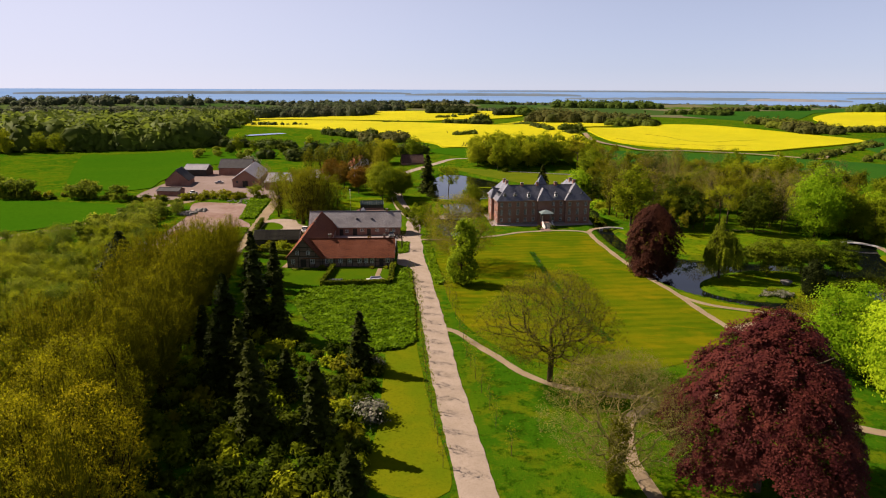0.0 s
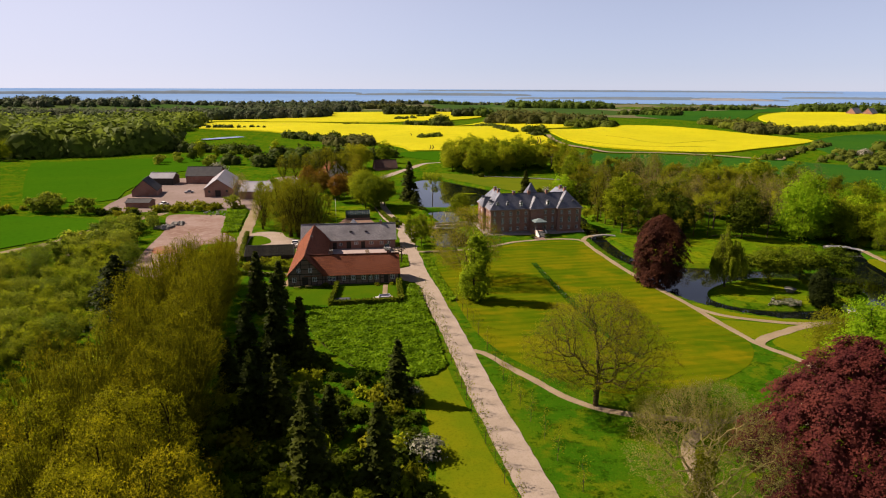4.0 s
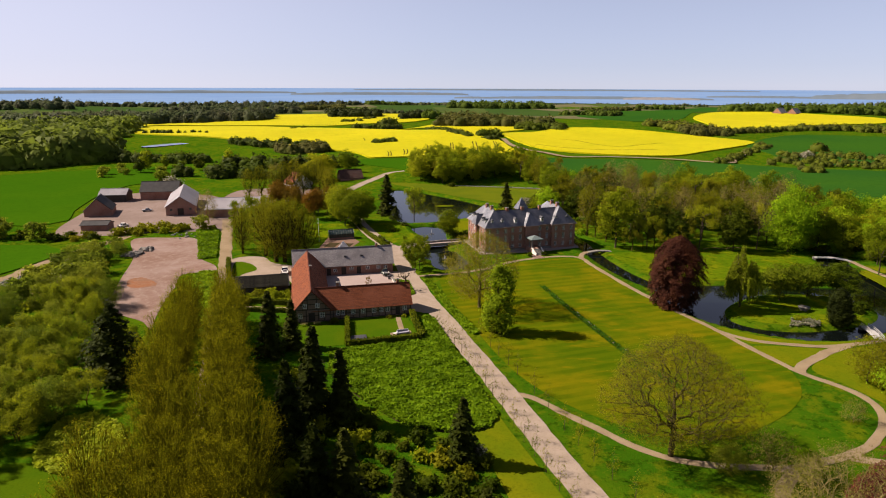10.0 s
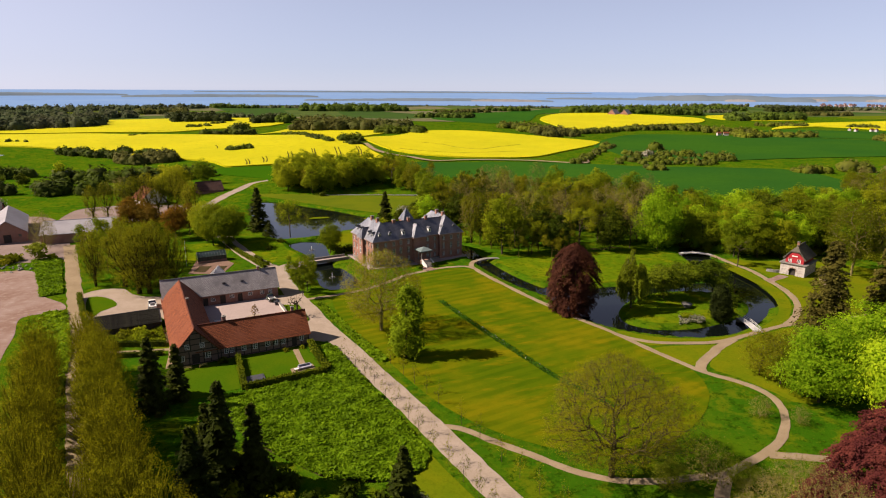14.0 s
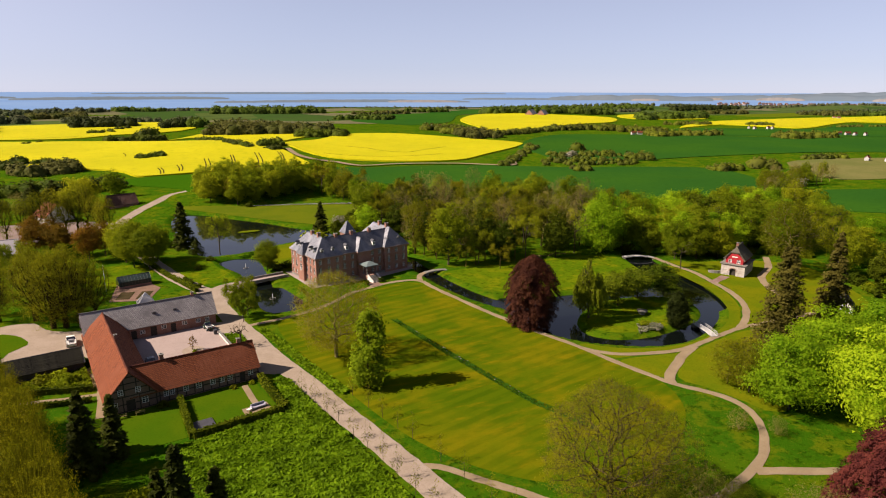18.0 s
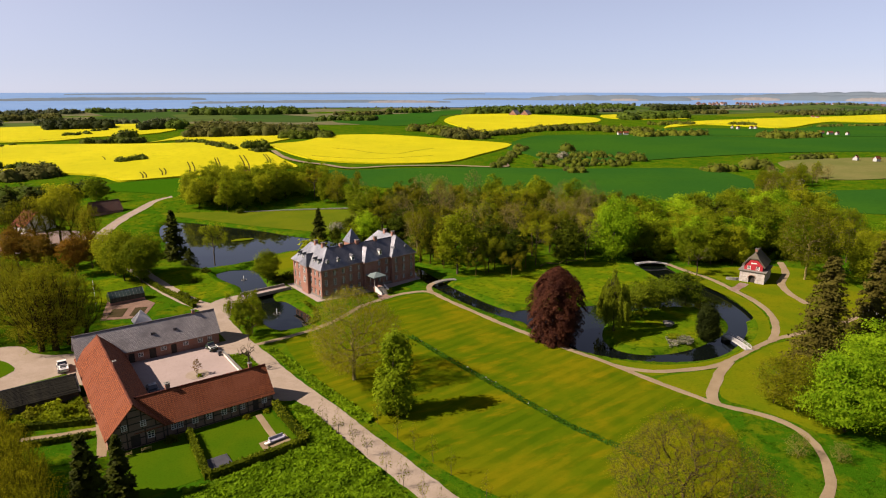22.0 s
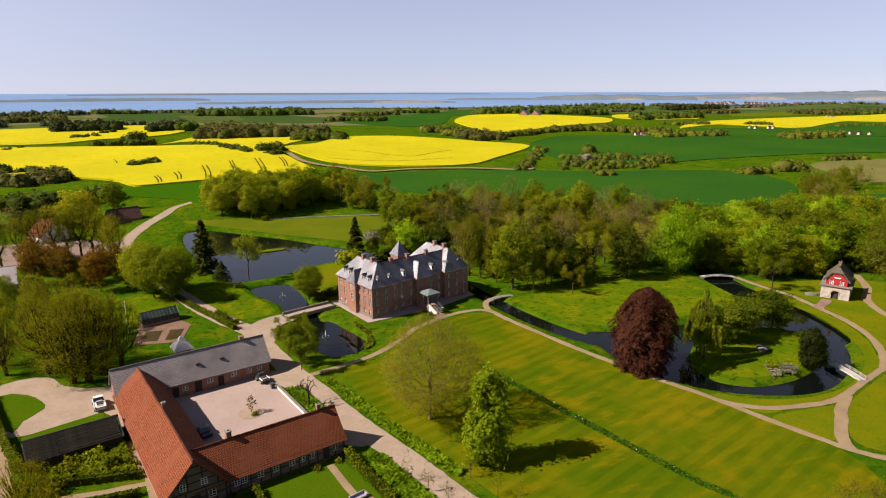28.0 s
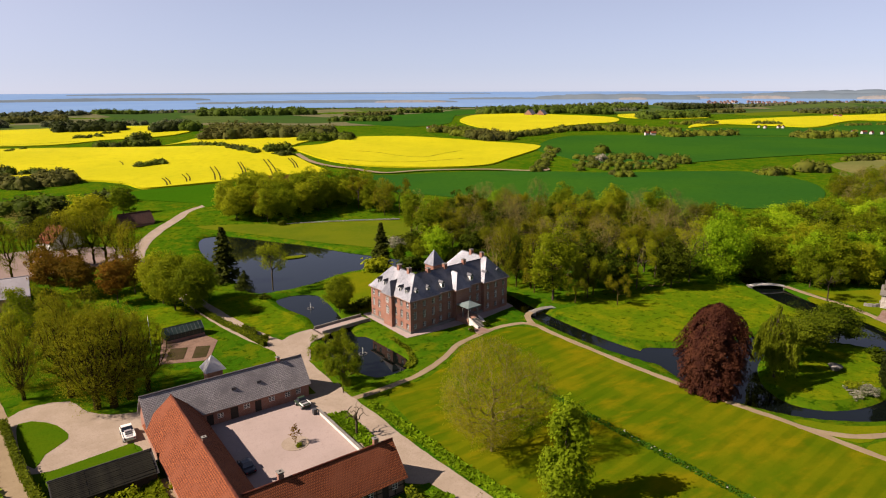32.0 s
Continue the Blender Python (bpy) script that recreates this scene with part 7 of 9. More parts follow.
tube("arch", [(2.45 + 1.05 * (1 - math.cos(math.pi * i / 8)), 0.06, 1.5 + 1.05 * math.sin(math.pi * i / 8)) for i in range(9)], 0.16, BRICK_PALE, gate, 5, "brick arch round the gate")
UP = [(0.95, 1.75, 0.35, 1.5), (3.45, 4.25, 0.35, 1.5)]
TOP = pose(6.1, -0.9, 3.6, 0, 0, 180)
wall_sheet("red_gable", 5.2, 1.9, UP, RED_PAINT, gate, TOP, 2.25)
for x0, x1, z0, z1 in UP:
    window(gate, TOP @ pose(x0, 0, z0), 0.8, 1.15)
    for s in (x0 - 0.1, x1 + 0.02):
        box("casing", (s, s + 0.08, -0.05, 0.02, z0 - 0.08, z1 + 0.08), WHITE_PAINT, gate).matrix_local = TOP
wall_sheet("red_wall", 9.2, 1.9, [], RED_PAINT, gate, pose(0.9, -0.9, 3.6, 0, 0, -90))
wall_sheet("red_wall", 9.2, 1.9, [], RED_PAINT, gate, pose(6.1, -10.1, 3.6, 0, 0, 90))
box("sign_board", (1.75, 3.45, -0.06, 0.0, 2.2, 2.5), WHITE_PAINT, gate, "narrow white board under the thatch").matrix_local = TOP
thatch_v = [(0.15, -0.45, 5.2), (6.85, -0.45, 5.2), (6.85, -10.6, 5.2), (0.15, -10.6, 5.2), (2.1, -0.6, 7.5), (4.9, -0.6, 7.5), (3.5, -2.3, 9.1), (3.5, -8.6, 9.1)]
thatch_v += [(3.5 + (x - 3.5) * 0.9, -5.5 + (y + 5.5) * 0.985, z - 0.34) for x, y, z in thatch_v]
put("thatch", thatch_v, [(4, 6, 5), (0, 3, 7, 6, 4), (2, 1, 5, 6, 7), (3, 2, 7), (12, 13, 14), (8, 12, 14, 15, 11), (10, 15, 14, 13, 9), (11, 15, 10),
                         (0, 4, 12, 8), (4, 5, 13, 12), (5, 1, 9, 13), (1, 2, 10, 9), (2, 3, 11, 10), (3, 0, 8, 11)], THATCH, gate, "weathered thatched roof", uv=True)
tube("thatch_ridge", [(3.5, -2.1, 9.15), (3.5, -8.8, 9.15)], 0.3, THATCH, gate, 7)
chimney(gate, 3.5, -2.6, 8.7, 10.2, 0.65)
for b in ((-0.45, 7.45, -1.2, 0.4, 3.55, 3.82), (-0.45, 0.92, -10.9, -1.2, 3.55, 3.8), (6.08, 7.45, -10.9, -1.2, 3.55, 3.8)):
    box("ledge", b, STONE, gate, "grey stone ledge round the upper floor", chamfer=0.04)
rw = thing("retaining_wall", "low curved stone wall beside the gatehouse", "wall")
for i in range(9):
    a = math.radians(20 + 16 * i)
    x, y = 137.0 - 3.4 * math.cos(a), 169.5 - 3.0 * math.sin(a)
    b = box("stone", (-0.55, 0.55, -0.25, 0.25, -0.1, 0.8 + 0.1 * (i % 2)), STONE, rw, chamfer=0.05)
    b.matrix_local = pose(x, y, 0, 0, 0, math.degrees(a) + 90)

# little half-timbered shed behind the redwoods
hut = gabled("garden_shed", "small half-timbered shed with a black tarred roof", pose(136.6, 124.2, 0, 0, 0, 32), 5.6, 4.2, 1.9, 4.5, LIME_WASH, TARFELT, over=0.4, category="shed")
timber_frame(hut, pose(0, 4.2, 0, 0, 0, -90), 4.2, 1.9, 1.05, (), 2.6, 0.14)
timber_frame(hut, pose(0, 0, 0), 5.6, 1.9, 1.1, (), 0.0, 0.14)

# barns of the home farm
barn = thing("barn", "brick barn with a pale grey sheet roof", "barn", pose(-111.2, 274.2, 0, 0, 0, 15))
wall_sheet("gable_wall", 11.8, 3.9, [(4.6, 7.0, 0, 3.0)], BRICK_PALE, barn, pose(0, 0, 0), 4.2)
wall_sheet("wall", 36, 3.9, [], BRICK_PALE, barn, pose(0, 36, 0, 0, 0, -90))
wall_sheet("wall", 36, 3.9, [], BRICK_PALE, barn, pose(11.8, 0, 0, 0, 0, 90))
wall_sheet("gable_wall", 11.8, 3.9, [], BRICK_PALE, barn, pose(11.8, 36, 0, 0, 0, 180), 4.2)
roof_slope("roof_slope", (-0.5, 36.5, 3.6), (-0.5, -0.6, 3.6), (5.9, -0.6, 8.15), (5.9, 36.5, 8.15), SHEET, barn, cells=10)
roof_slope("roof_slope", (12.3, -0.6, 3.6), (12.3, 36.5, 3.6), (5.9, 36.5, 8.15), (5.9, -0.6, 8.15), SHEET, barn, cells=10)
box("barn_door", (4.6, 7.0, 0.1, 0.16, 0, 3.0), TIMBER, barn)
for x in (1.6, 9.2):
    wb = box("vent_window", (x, x + 1.0, -0.02, 0.05, 2.0, 3.0), GLASS, barn)
gabled("barn", "dark brick barn with a tarred roof", pose(-136.5, 313.0, 0, 0, 0, 6), 17, 11, 4.2, 8.2, BRICK, TARFELT, category="barn")
gabled("barn", "low barn with a pale sheet roof", pose(-93.5, 269.5, 0, 0, 0, 6), 24, 20, 3.6, 6.6, BRICK_PALE, SHEET, category="barn")
gabled("shed", "dark shed with a steep tarred roof", pose(-134.0, 276.0, 0, 0, 0, 106), 13, 10.5, 2.8, 7.6, BRICK, TARFELT, category="barn")
gabled("shed", "open timber shed with a grey roof", pose(-153.5, 308, 0, 0, 0, 4), 12, 9, 3.6, 5.8, TIMBER, SHEET, category="barn")
gabled("shed", "low red-brown timber shed", pose(-133.0, 246.8, 0, 0, 0, 2), 9.6, 6.0, 2.4, 3.4, BRICK, TARFELT, category="shed")
cart = gabled("cart_shed", "long dark timber shed with a tarred roof", pose(-56.0, 167.6, 0, 0, 0, 11), 13.2, 7.2, 2.1, 4.0, TIMBER, TARFELT, category="shed")
board_rng = random.Random(77)
OLD_BOARD = surface("weathered_board", (0.019, 0.0185, 0.014), (0.011, 0.0105, 0.009), 0.4, 3.0, 0.9, 0.5, (0.03, 0.029, 0.019), spec=0.03)
for k in range(15):
    for x0, x1 in ((0.0, 4.5), (4.5, 9.0), (9.0, 13.4)):
        w = board_rng.uniform(-0.06, 0.06)
        b = box("roof_board", (x0 - 0.2, x1 - 0.24 + w, 0, 0.25, 0.03, 0.075), OLD_BOARD, cart)
        b.matrix_local = pose(0, -0.35 + 0.262 * k, 1.92 + 0.138 * k + board_rng.uniform(0, 0.03), 27.8 + board_rng.uniform(-2, 2), board_rng.uniform(-0.3, 0.3), 0)
gabled("cottage", "white cottage with a red tile roof", pose(-75.5, 348, 0, 0, 0, -52), 9.0, 13.0, 3.0, 8.2, LIME_WASH, RED_TILE, category="house")
gabled("cottage", "dark cottage with a brown tile roof", pose(-46, 366, 0, 0, 0, 20), 13, 8, 2.4, 6.6, BRICK, BROWN_TILE, category="house")
gabled("cottage", "small white house with a red tile roof by the field", pose(33.8, 454, 0, 0, 0, 0), 12.0, 8.0, 2.6, 7.2, LIME_WASH, RED_TILE, category="house")

# ---- fields and the far country ----
draped("rapeseed_field", [(-308, 735), (-185, 636), (-125, 588), (-84, 552), (-58, 531), (-43, 510), (-35, 486), (-17, 487), (4, 491), (41, 496), (62, 504), (84, 505), (82, 550), (79, 583),
                          (66, 600), (66, 660), (40, 720), (-10, 740), (-60, 760), (-90, 770), (-130, 790), (-190, 830), (-260, 840), (-330, 840)], RAPE, "yellow rapeseed field in bloom on low hills", "field", 1.1)
draped("rapeseed_field", [(-400, 800), (-330, 860), (-250, 850), (-180, 845), (-110, 830), (-60, 860), (-15, 862), (30, 890), (10, 960), (-20, 1060), (-80, 1090), (-240, 1060), (-380, 960)],
       RAPE, "yellow rapeseed field in bloom behind a hedge", "field", 1.1, 18)
draped("rapeseed_field", [(-10, 760), (14, 790), (41, 780), (60, 700), (88, 640), (112, 690), (152, 780), (126, 838), (101, 860), (79, 850), (34, 835)], RAPE, "yellow rapeseed field between hedges", "field", 1.1)
draped("rapeseed_field", [(89, 625), (91, 596), (101, 556), (120, 525), (156, 499), (201, 489), (247, 523), (318, 582), (334, 613), (302, 650), (251, 690), (209, 720), (171, 730), (122, 660)],
       RAPE, "yellow rapeseed field on a rounded hill", "field", 1.1)
draped("rapeseed_field", [(405, 795), (407, 756), (516, 836), (617, 886), (710, 912), (788, 1011), (711, 1080), (646, 1130), (573, 1150), (488, 1060), (444, 935)], RAPE, "distant yellow rapeseed field", "field", 1.2, 20)
draped("rapeseed_field", [(817, 972), (924, 914), (988, 979), (999, 1084), (847, 1060)], RAPE, "distant yellow rapeseed strip", "field", 1.2, 25)
draped("rapeseed_field", [(697, 743), (821, 778), (850, 700), (866, 662), (1000, 712), (1091, 735), (1156, 688), (1261, 676), (1600, 840), (1396, 830), (1248, 820), (1131, 835), (1007, 850), (855, 845)],
       RAPE, "distant yellow rapeseed field near the town", "field", 1.2, 25)
draped("crop_field", [(315, 583), (399, 666), (470, 693), (564, 643), (643, 581), (810, 496), (880, 450), (640, 350), (607, 385), (518, 419), (388, 431), (322, 427), (277, 441), (295, 514)],
       WHEAT, "wide dark green wheat field", "field", 0.5, 20)
draped("crop_field", [(90, 485), (119, 474), (169, 466), (222, 442), (255, 416), (315, 392), (350, 366), (330, 310), (260, 270), (190, 300), (150, 340), (110, 380), (84, 430), (78, 452)], WHEAT,
       "green wheat field behind the wood", "field", 0.4, 14)
draped("crop_field", [(-35, 482), (3, 486), (40, 491), (84, 496), (86, 470), (72, 436), (33, 428), (-6, 392), (-10, 418), (-30, 440), (-46, 460)], WHEAT_NEAR, "green field below the rapeseed hill", "field", 0.4, 14)
draped("crop_field", [(270, 236), (302, 270), (360, 254), (400, 236), (331, 205), (290, 205)], WHEAT, "green field corner beyond the wood", "field", 0.3, 14)
draped("crop_field", [(-183.6, 257.3), (-172.4, 260.0), (-157.2, 256.1), (-147.3, 266.6), (-154.1, 285.2), (-162.3, 330.8), (-159.8, 359.2), (-155.5, 365.3), (-143.1, 413.3), (-160.0, 443.1), (-201.4, 426.4), (-231.8, 416.2), (-254.3, 396.2), (-271.2, 391.9)], WHEAT_NEAR, "vivid green crop field", "field", 0.3, 14)
draped("crop_field", [(-260, 226), (-150, 226), (-131, 222), (-124, 214), (-126.5, 198), (-133, 184), (-146, 172), (-200, 150), (-280, 170)], WHEAT_NEAR, "vivid green crop field beside the track", "field", 0.3, 12)
draped("crop_field", [(350, 960), (440, 1010), (560, 1200), (700, 1300), (560, 1400), (380, 1300), (300, 1100)], WHEAT, "far dark green field", "field", 0.5, 40)
draped("crop_field", [(880, 450), (980, 430), (1500, 600), (1261, 670), (1156, 680), (1000, 700), (860, 650), (700, 740), (560, 660), (650, 590), (815, 500)], WHEAT, "far dark green field", "field", 0.45, 40)
draped("paddock", [(393, 315), (436, 369), (490, 374), (554, 356), (600, 336), (470, 276), (415, 278), (383, 289)], TAN_FIELD, "dry tan paddock", "field", 0.4, 16)
draped("meadow", [(-18, 358), (16, 349), (48, 340), (66, 330), (56, 296), (46, 284), (30, 300), (14, 318), (2, 334), (-8, 346)], PASTURE, "olive pasture bank above the pond", "meadow", 0.12, 8)
ribbon("road", [(84, 590), (86, 556), (94, 531), (106, 511), (118, 484), (149, 483), (189, 468), (222, 442), (240, 466), (284, 522), (331, 578)], 4.5, GRAVEL, "pale lane between the fields", "road", 1.0, 0.3, 21)
slab("pond", [(-236, 574), (-229, 590), (-218, 604), (-208, 610), (-205, 601), (-213, 588), (-222, 574), (-230, 568)], WATER, "small field pond reflecting the sky", "water", 1.3)

def patchwork(name):
    """Small far fields side by side: pasture, young corn, fallow and dark crops."""
    m, nt, N, L = nodes_of(name)
    co = N("ShaderNodeTexCoord").outputs["Object"]
    vo = N("ShaderNodeTexVoronoi")
    vo.inputs["Scale"].default_value = 1 / 190
    L(co, vo.inputs["Vector"])
    sp = N("ShaderNodeSeparateColor")
    L(vo.outputs["Color"], sp.inputs[0])
    col = ramp_mix(nt, curve01(nt, sp.outputs[0], 0.3, 0.4), (0.030, 0.062, 0.012), (0.052, 0.078, 0.018))
    col = ramp_mix(nt, curve01(nt, sp.outputs[1], 0.72, 0.76), col, (0.105, 0.10, 0.050))
    col = ramp_mix(nt, curve01(nt, noise_at(nt, co, 0.02, 5, 0.7), 0.45, 0.75), col, (0.030, 0.048, 0.016))
    p = set_in(N("ShaderNodeBsdfPrincipled"), Roughness=0.95)
    p.inputs["Specular IOR Level"].default_value = 0.0
    L(col, p.inputs["Base Color"])
    L(p.outputs[0], N("ShaderNodeOutputMaterial").inputs[0])
    return m


draped("farmland", [(-1900, 1000), (-1000, 860), (-620, 860), (-400, 980), (-200, 1095), (40, 1070), (300, 1010), (430, 1100), (560, 1180), (760, 1100), (1010, 1100), (1200, 1010), (2100, 900), (2300, 1250), (1500, 1600), (700, 1800), (-300, 1860), (-1600, 1400)],
       patchwork("coast_farmland"), "hazy patchwork of small fields before the coast", "field", 0.25, 45)
draped("crop_field", [(-20, 1090), (60, 1060), (130, 1090), (110, 1160), (20, 1180)], TAN_FIELD, "pale dry field near the coast", "field", 0.5, 30)
draped("crop_field", [(420, 1120), (560, 1200), (700, 1240), (900, 1240), (1000, 1330), (760, 1480), (560, 1400), (400, 1250)], WHEAT, "far green field near the coast", "field", 0.5, 40)
draped("crop_field", [(-420, 1300), (-260, 1290), (-200, 1400), (-300, 1500), (-440, 1440)], PASTURE, "far pale pasture near the coast", "field", 0.5, 40)
draped("crop_field", [(1080, 900), (1250, 880), (1500, 930), (1450, 1040), (1150, 1030)], PASTURE, "far pasture below the town", "field", 0.5, 40)

# tramlines in the nearest rapeseed
for x0, y0, x1, y1 in ((12, 556, 8, 499), (15, 555, 11, 497), (33, 566, 26, 503), (35, 566, 28, 502), (53, 571, 45, 501), (56, 570, 48, 500), (72, 572, 67, 529), (74, 571, 69, 529), (-9, 533, -9, 499), (-6, 535, -7, 501), (-22, 522, -21, 490), (-20, 523, -19, 492), (-46, 612, -44, 593)):
    ribbon("tramline", [(x0, y0), (0.55 * x0 + 0.45 * x1 + 0.8, 0.5 * (y0 + y1)), (x1, y1)], 0.8, SOIL, "dark tractor tramline in the rapeseed", "track", 1.2, 0.1, 31)


DOME = []
for i_, (n_, r_, z_) in enumerate(((7, 0.92, 0.08), (7, 1.0, 0.52), (5, 0.66, 0.86))):
    DOME += [(r_ * math.cos(6.283 * (k_ + 0.5 * i_) / n_), r_ * math.sin(6.283 * (k_ + 0.5 * i_) / n_), z_) for k_ in range(n_)]
DOME = np.array(DOME + [(0, 0, 0.97)])
DOME_F = [(k, (k + 1) % 7, 7 + k) for k in range(7)] + [((k + 1) % 7, 7 + (k + 1) % 7, 7 + k) for k in range(7)]
DOME_F += [(7, 8, 14), (8, 9, 15), (8, 15, 14), (9, 10, 15), (10, 11, 16), (10, 16, 15), (11, 12, 17), (11, 17, 16), (12, 13, 18), (12, 18, 17), (13, 7, 14), (13, 14, 18)]
DOME_F = np.array(DOME_F + [(14 + k, 14 + (k + 1) % 5, 19) for k in range(5)])
for line in ([(109, 562), (128, 545), (155, 532), (181, 531), (209, 535)], [(141, 607), (158, 595), (166, 574), (184, 558), (213, 578), (239, 593)], [(-151, 845), (-118, 851), (-81, 858)]):
    ribbon("tramline", line, 0.9, SOIL, "dark tractor tramline in the rapeseed", "track", 1.2, 0.1, 31)


def far_trees(name, lines, label, seed, mat, per=60, leaf=1.7, category="trees"):
    """Hedges and woods far off: rows of (x, y, x, y, width, count, height), each tree an uneven crown set with leaf tufts."""
    rng = np.random.default_rng(seed)
    vs, fs, base = [], [], 0
    for x0, y0, x1, y1, w, k, h in lines:
        t = rng.random(k)
        d = np.array((y1 - y0, x0 - x1), float)
        d /= np.linalg.norm(d) + 1e-9
        off = (rng.random(k) - 0.5) * w
        x, y = x0 + (x1 - x0) * t + d[0] * off, y0 + (y1 - y0) * t + d[1] * off
        hh = h * rng.uniform(0.6, 1.2, k)
        wide = hh * rng.uniform(0.6, 0.9, k)
        foot = np.stack([x, y, rise(x, y)], 1)
        size = np.stack([wide, wide, hh], 1)
        v = foot[:, None] + DOME[None] * size[:, None] * 0.84 * rng.uniform(0.86, 1.08, (k, len(DOME), 1))
        v[:, :, :2] += rng.normal(size=(k, len(DOME), 2)) * wide[:, None, None] * 0.1
        vs.append(v.reshape(-1, 3))
        fs.append((DOME_F[None] + (np.arange(k) * len(DOME))[:, None, None]).reshape(-1, 3) + base)
        base += k * len(DOME)
        g = rng.normal(size=(k, per, 3))
        g /= np.linalg.norm(g, axis=2, keepdims=True)
        g[:, :, 2] = np.abs(g[:, :, 2])
        c = foot[:, None] + g * size[:, None] * rng.uniform(0.72, 1.08, (k, per, 1))
        q = leaf_quads(c.reshape(-1, 3), (g + rng.normal(size=g.shape) * 0.35).reshape(-1, 3), np.repeat(leaf * hh / 9, per) * rng.uniform(0.6, 1.3, k * per), rng)
        vs.append(q)
        fs.append(np.arange(len(q)).reshape(-1, 3) + base)
        base += len(q)
    ob = new(name, fast_mesh(name, np.concatenate(vs), np.concatenate(fs), mat))
    return tagged(ob, label, category, kind="stuff")


W_HEDGE = leafy("hedgerow_leaves", (0.0696, 0.0981, 0.0063), (0.1138, 0.1424, 0.0101), 0.3, (0.0538, 0.0633, 0.0126), 0.06)
W_GREEN = leafy("wood_leaves", (0.105, 0.150, 0.0130), (0.160, 0.210, 0.0204), 0.35, (0.078, 0.105, 0.0186), 0.04)
W_BROWN = leafy("budding_wood", (0.112, 0.102, 0.0237), (0.150, 0.138, 0.0336), 0.3, (0.082, 0.096, 0.0158), 0.04)
W_DARK = leafy("dark_wood", (0.0275, 0.0385, 0.0077), (0.0413, 0.0523, 0.011), 0.2, None, 0.04)
# leaf colour paled and blued to carry the air's haze
W_HAZY = leafy("hazed_coast_wood", (0.080, 0.105, 0.040), (0.108, 0.132, 0.052), 0.3, (0.088, 0.088, 0.045), 0.03)
far_trees("distant_trees", [(-67, 768, -8, 784, 14, 60, 6), (-37, 834, -18, 841, 14, 14, 9), (22, 757, 38, 636, 8, 40, 4), (38, 636, 54, 599, 8, 40, 4), (62, 609, 82, 612, 14, 20, 6), (63, 588, 80, 587, 8, 18, 4), (-36, 581, -16, 587, 8, 22, 4.5), (-92, 886, -65, 896, 10, 26, 4.5), (-60, 916, -48, 925, 8, 12, 4), (126, 745, 173, 717, 22, 50, 8), (-130, 723, -127, 797, 6, 10, 3)],
          "green hedges and thickets between the rapeseed fields", 401, W_HEDGE)
far_trees("distant_trees", [(343, 683, 407, 716, 14, 40, 6), (407, 716, 500, 779, 14, 40, 6.5), (500, 779, 584, 770, 22, 60, 8), (568, 752, 591, 666, 40, 80, 8), (542, 635, 642, 618, 20, 50, 7), (662, 547, 730, 532, 26, 50, 8), (383, 353, 395, 351, 10, 7, 8), (342, 359, 362, 352, 12, 24, 5), (296, 756, 310, 692, 40, 44, 8), (746, 823, 814, 792, 30, 50, 6), (863, 765, 879, 725, 20, 16, 6), (934, 667, 1069, 638, 8, 60, 4)],
          "green hedges and scrub round the wheat fields", 402, W_HEDGE)
far_trees("distant_scrub", [(254, 448, 328, 421, 40, 60, 4), (291, 485, 350, 467, 26, 46, 4.5), (333, 440, 353, 435, 20, 16, 6), (339, 529, 350, 523, 14, 8, 8), (250, 400, 261, 395, 14, 14, 4), (313, 559, 327, 573, 8, 6, 4), (217, 442, 322, 562, 7, 60, 4), (475, 381, 512, 373, 8, 60, 4)],
          "loose olive scrub between the green fields", 409, W_HEDGE)
far_trees("distant_trees", [(-130, 440, -75, 430, 18, 30, 8), (-150, 400, -90, 385, 14, 22, 8), (-70, 420, -50, 450, 12, 12, 7), (-120, 590, -76, 570, 8, 20, 6), (-215, 478, -150, 462, 12, 40, 7), (-205, 690, -330, 742, 8, 26, 5), (-170, 600, -110, 560, 10, 40, 6)],
          "bushes and hedges round the western meadows", 410, W_HEDGE)
far_trees("distant_wood", [(-370, 430, -262, 470, 60, 120, 21), (-262, 470, -228, 500, 40, 40, 20), (-500, 410, -370, 420, 80, 120, 20), (-480, 560, -300, 620, 90, 130, 17), (-600, 700, -330, 800, 90, 190, 15), (-420, 640, -300, 690, 60, 80, 14)],
          "leafy wood behind the western fields", 403, W_GREEN, 90, 1.7)
far_trees("distant_wood", [(112, 1523, 343, 1478, 50, 190, 14), (-83, 1561, 9, 1801, 36, 60, 11), (604, 1182, 858, 1100, 60, 240, 14), (823, 976, 965, 953, 50, 110, 13), (539, 1452, 634, 1432, 30, 40, 10), (23, 916, 44, 918, 24, 16, 11), (1042, 1321, 1161, 1329, 60, 70, 12), (289, 1190, 379, 1123, 30, 70, 9), (1290, 855, 1483, 864, 40, 60, 8)],
          "green woods beyond the rapeseed fields", 404, W_GREEN)
far_trees("distant_wood", [(48, 849, 105, 830, 60, 120, 12), (106, 837, 173, 795, 50, 120, 11), (299, 670, 341, 677, 36, 44, 9), (-225, 1412, -130, 1422, 60, 120, 10), (1190, 898, 1330, 880, 60, 80, 8), (1131, 1110, 1258, 1091, 50, 70, 9), (395, 1392, 518, 1400, 40, 60, 8), (-104, 524, -76, 544, 26, 36, 8)],
          "olive-brown woods just coming into leaf", 405, W_BROWN)
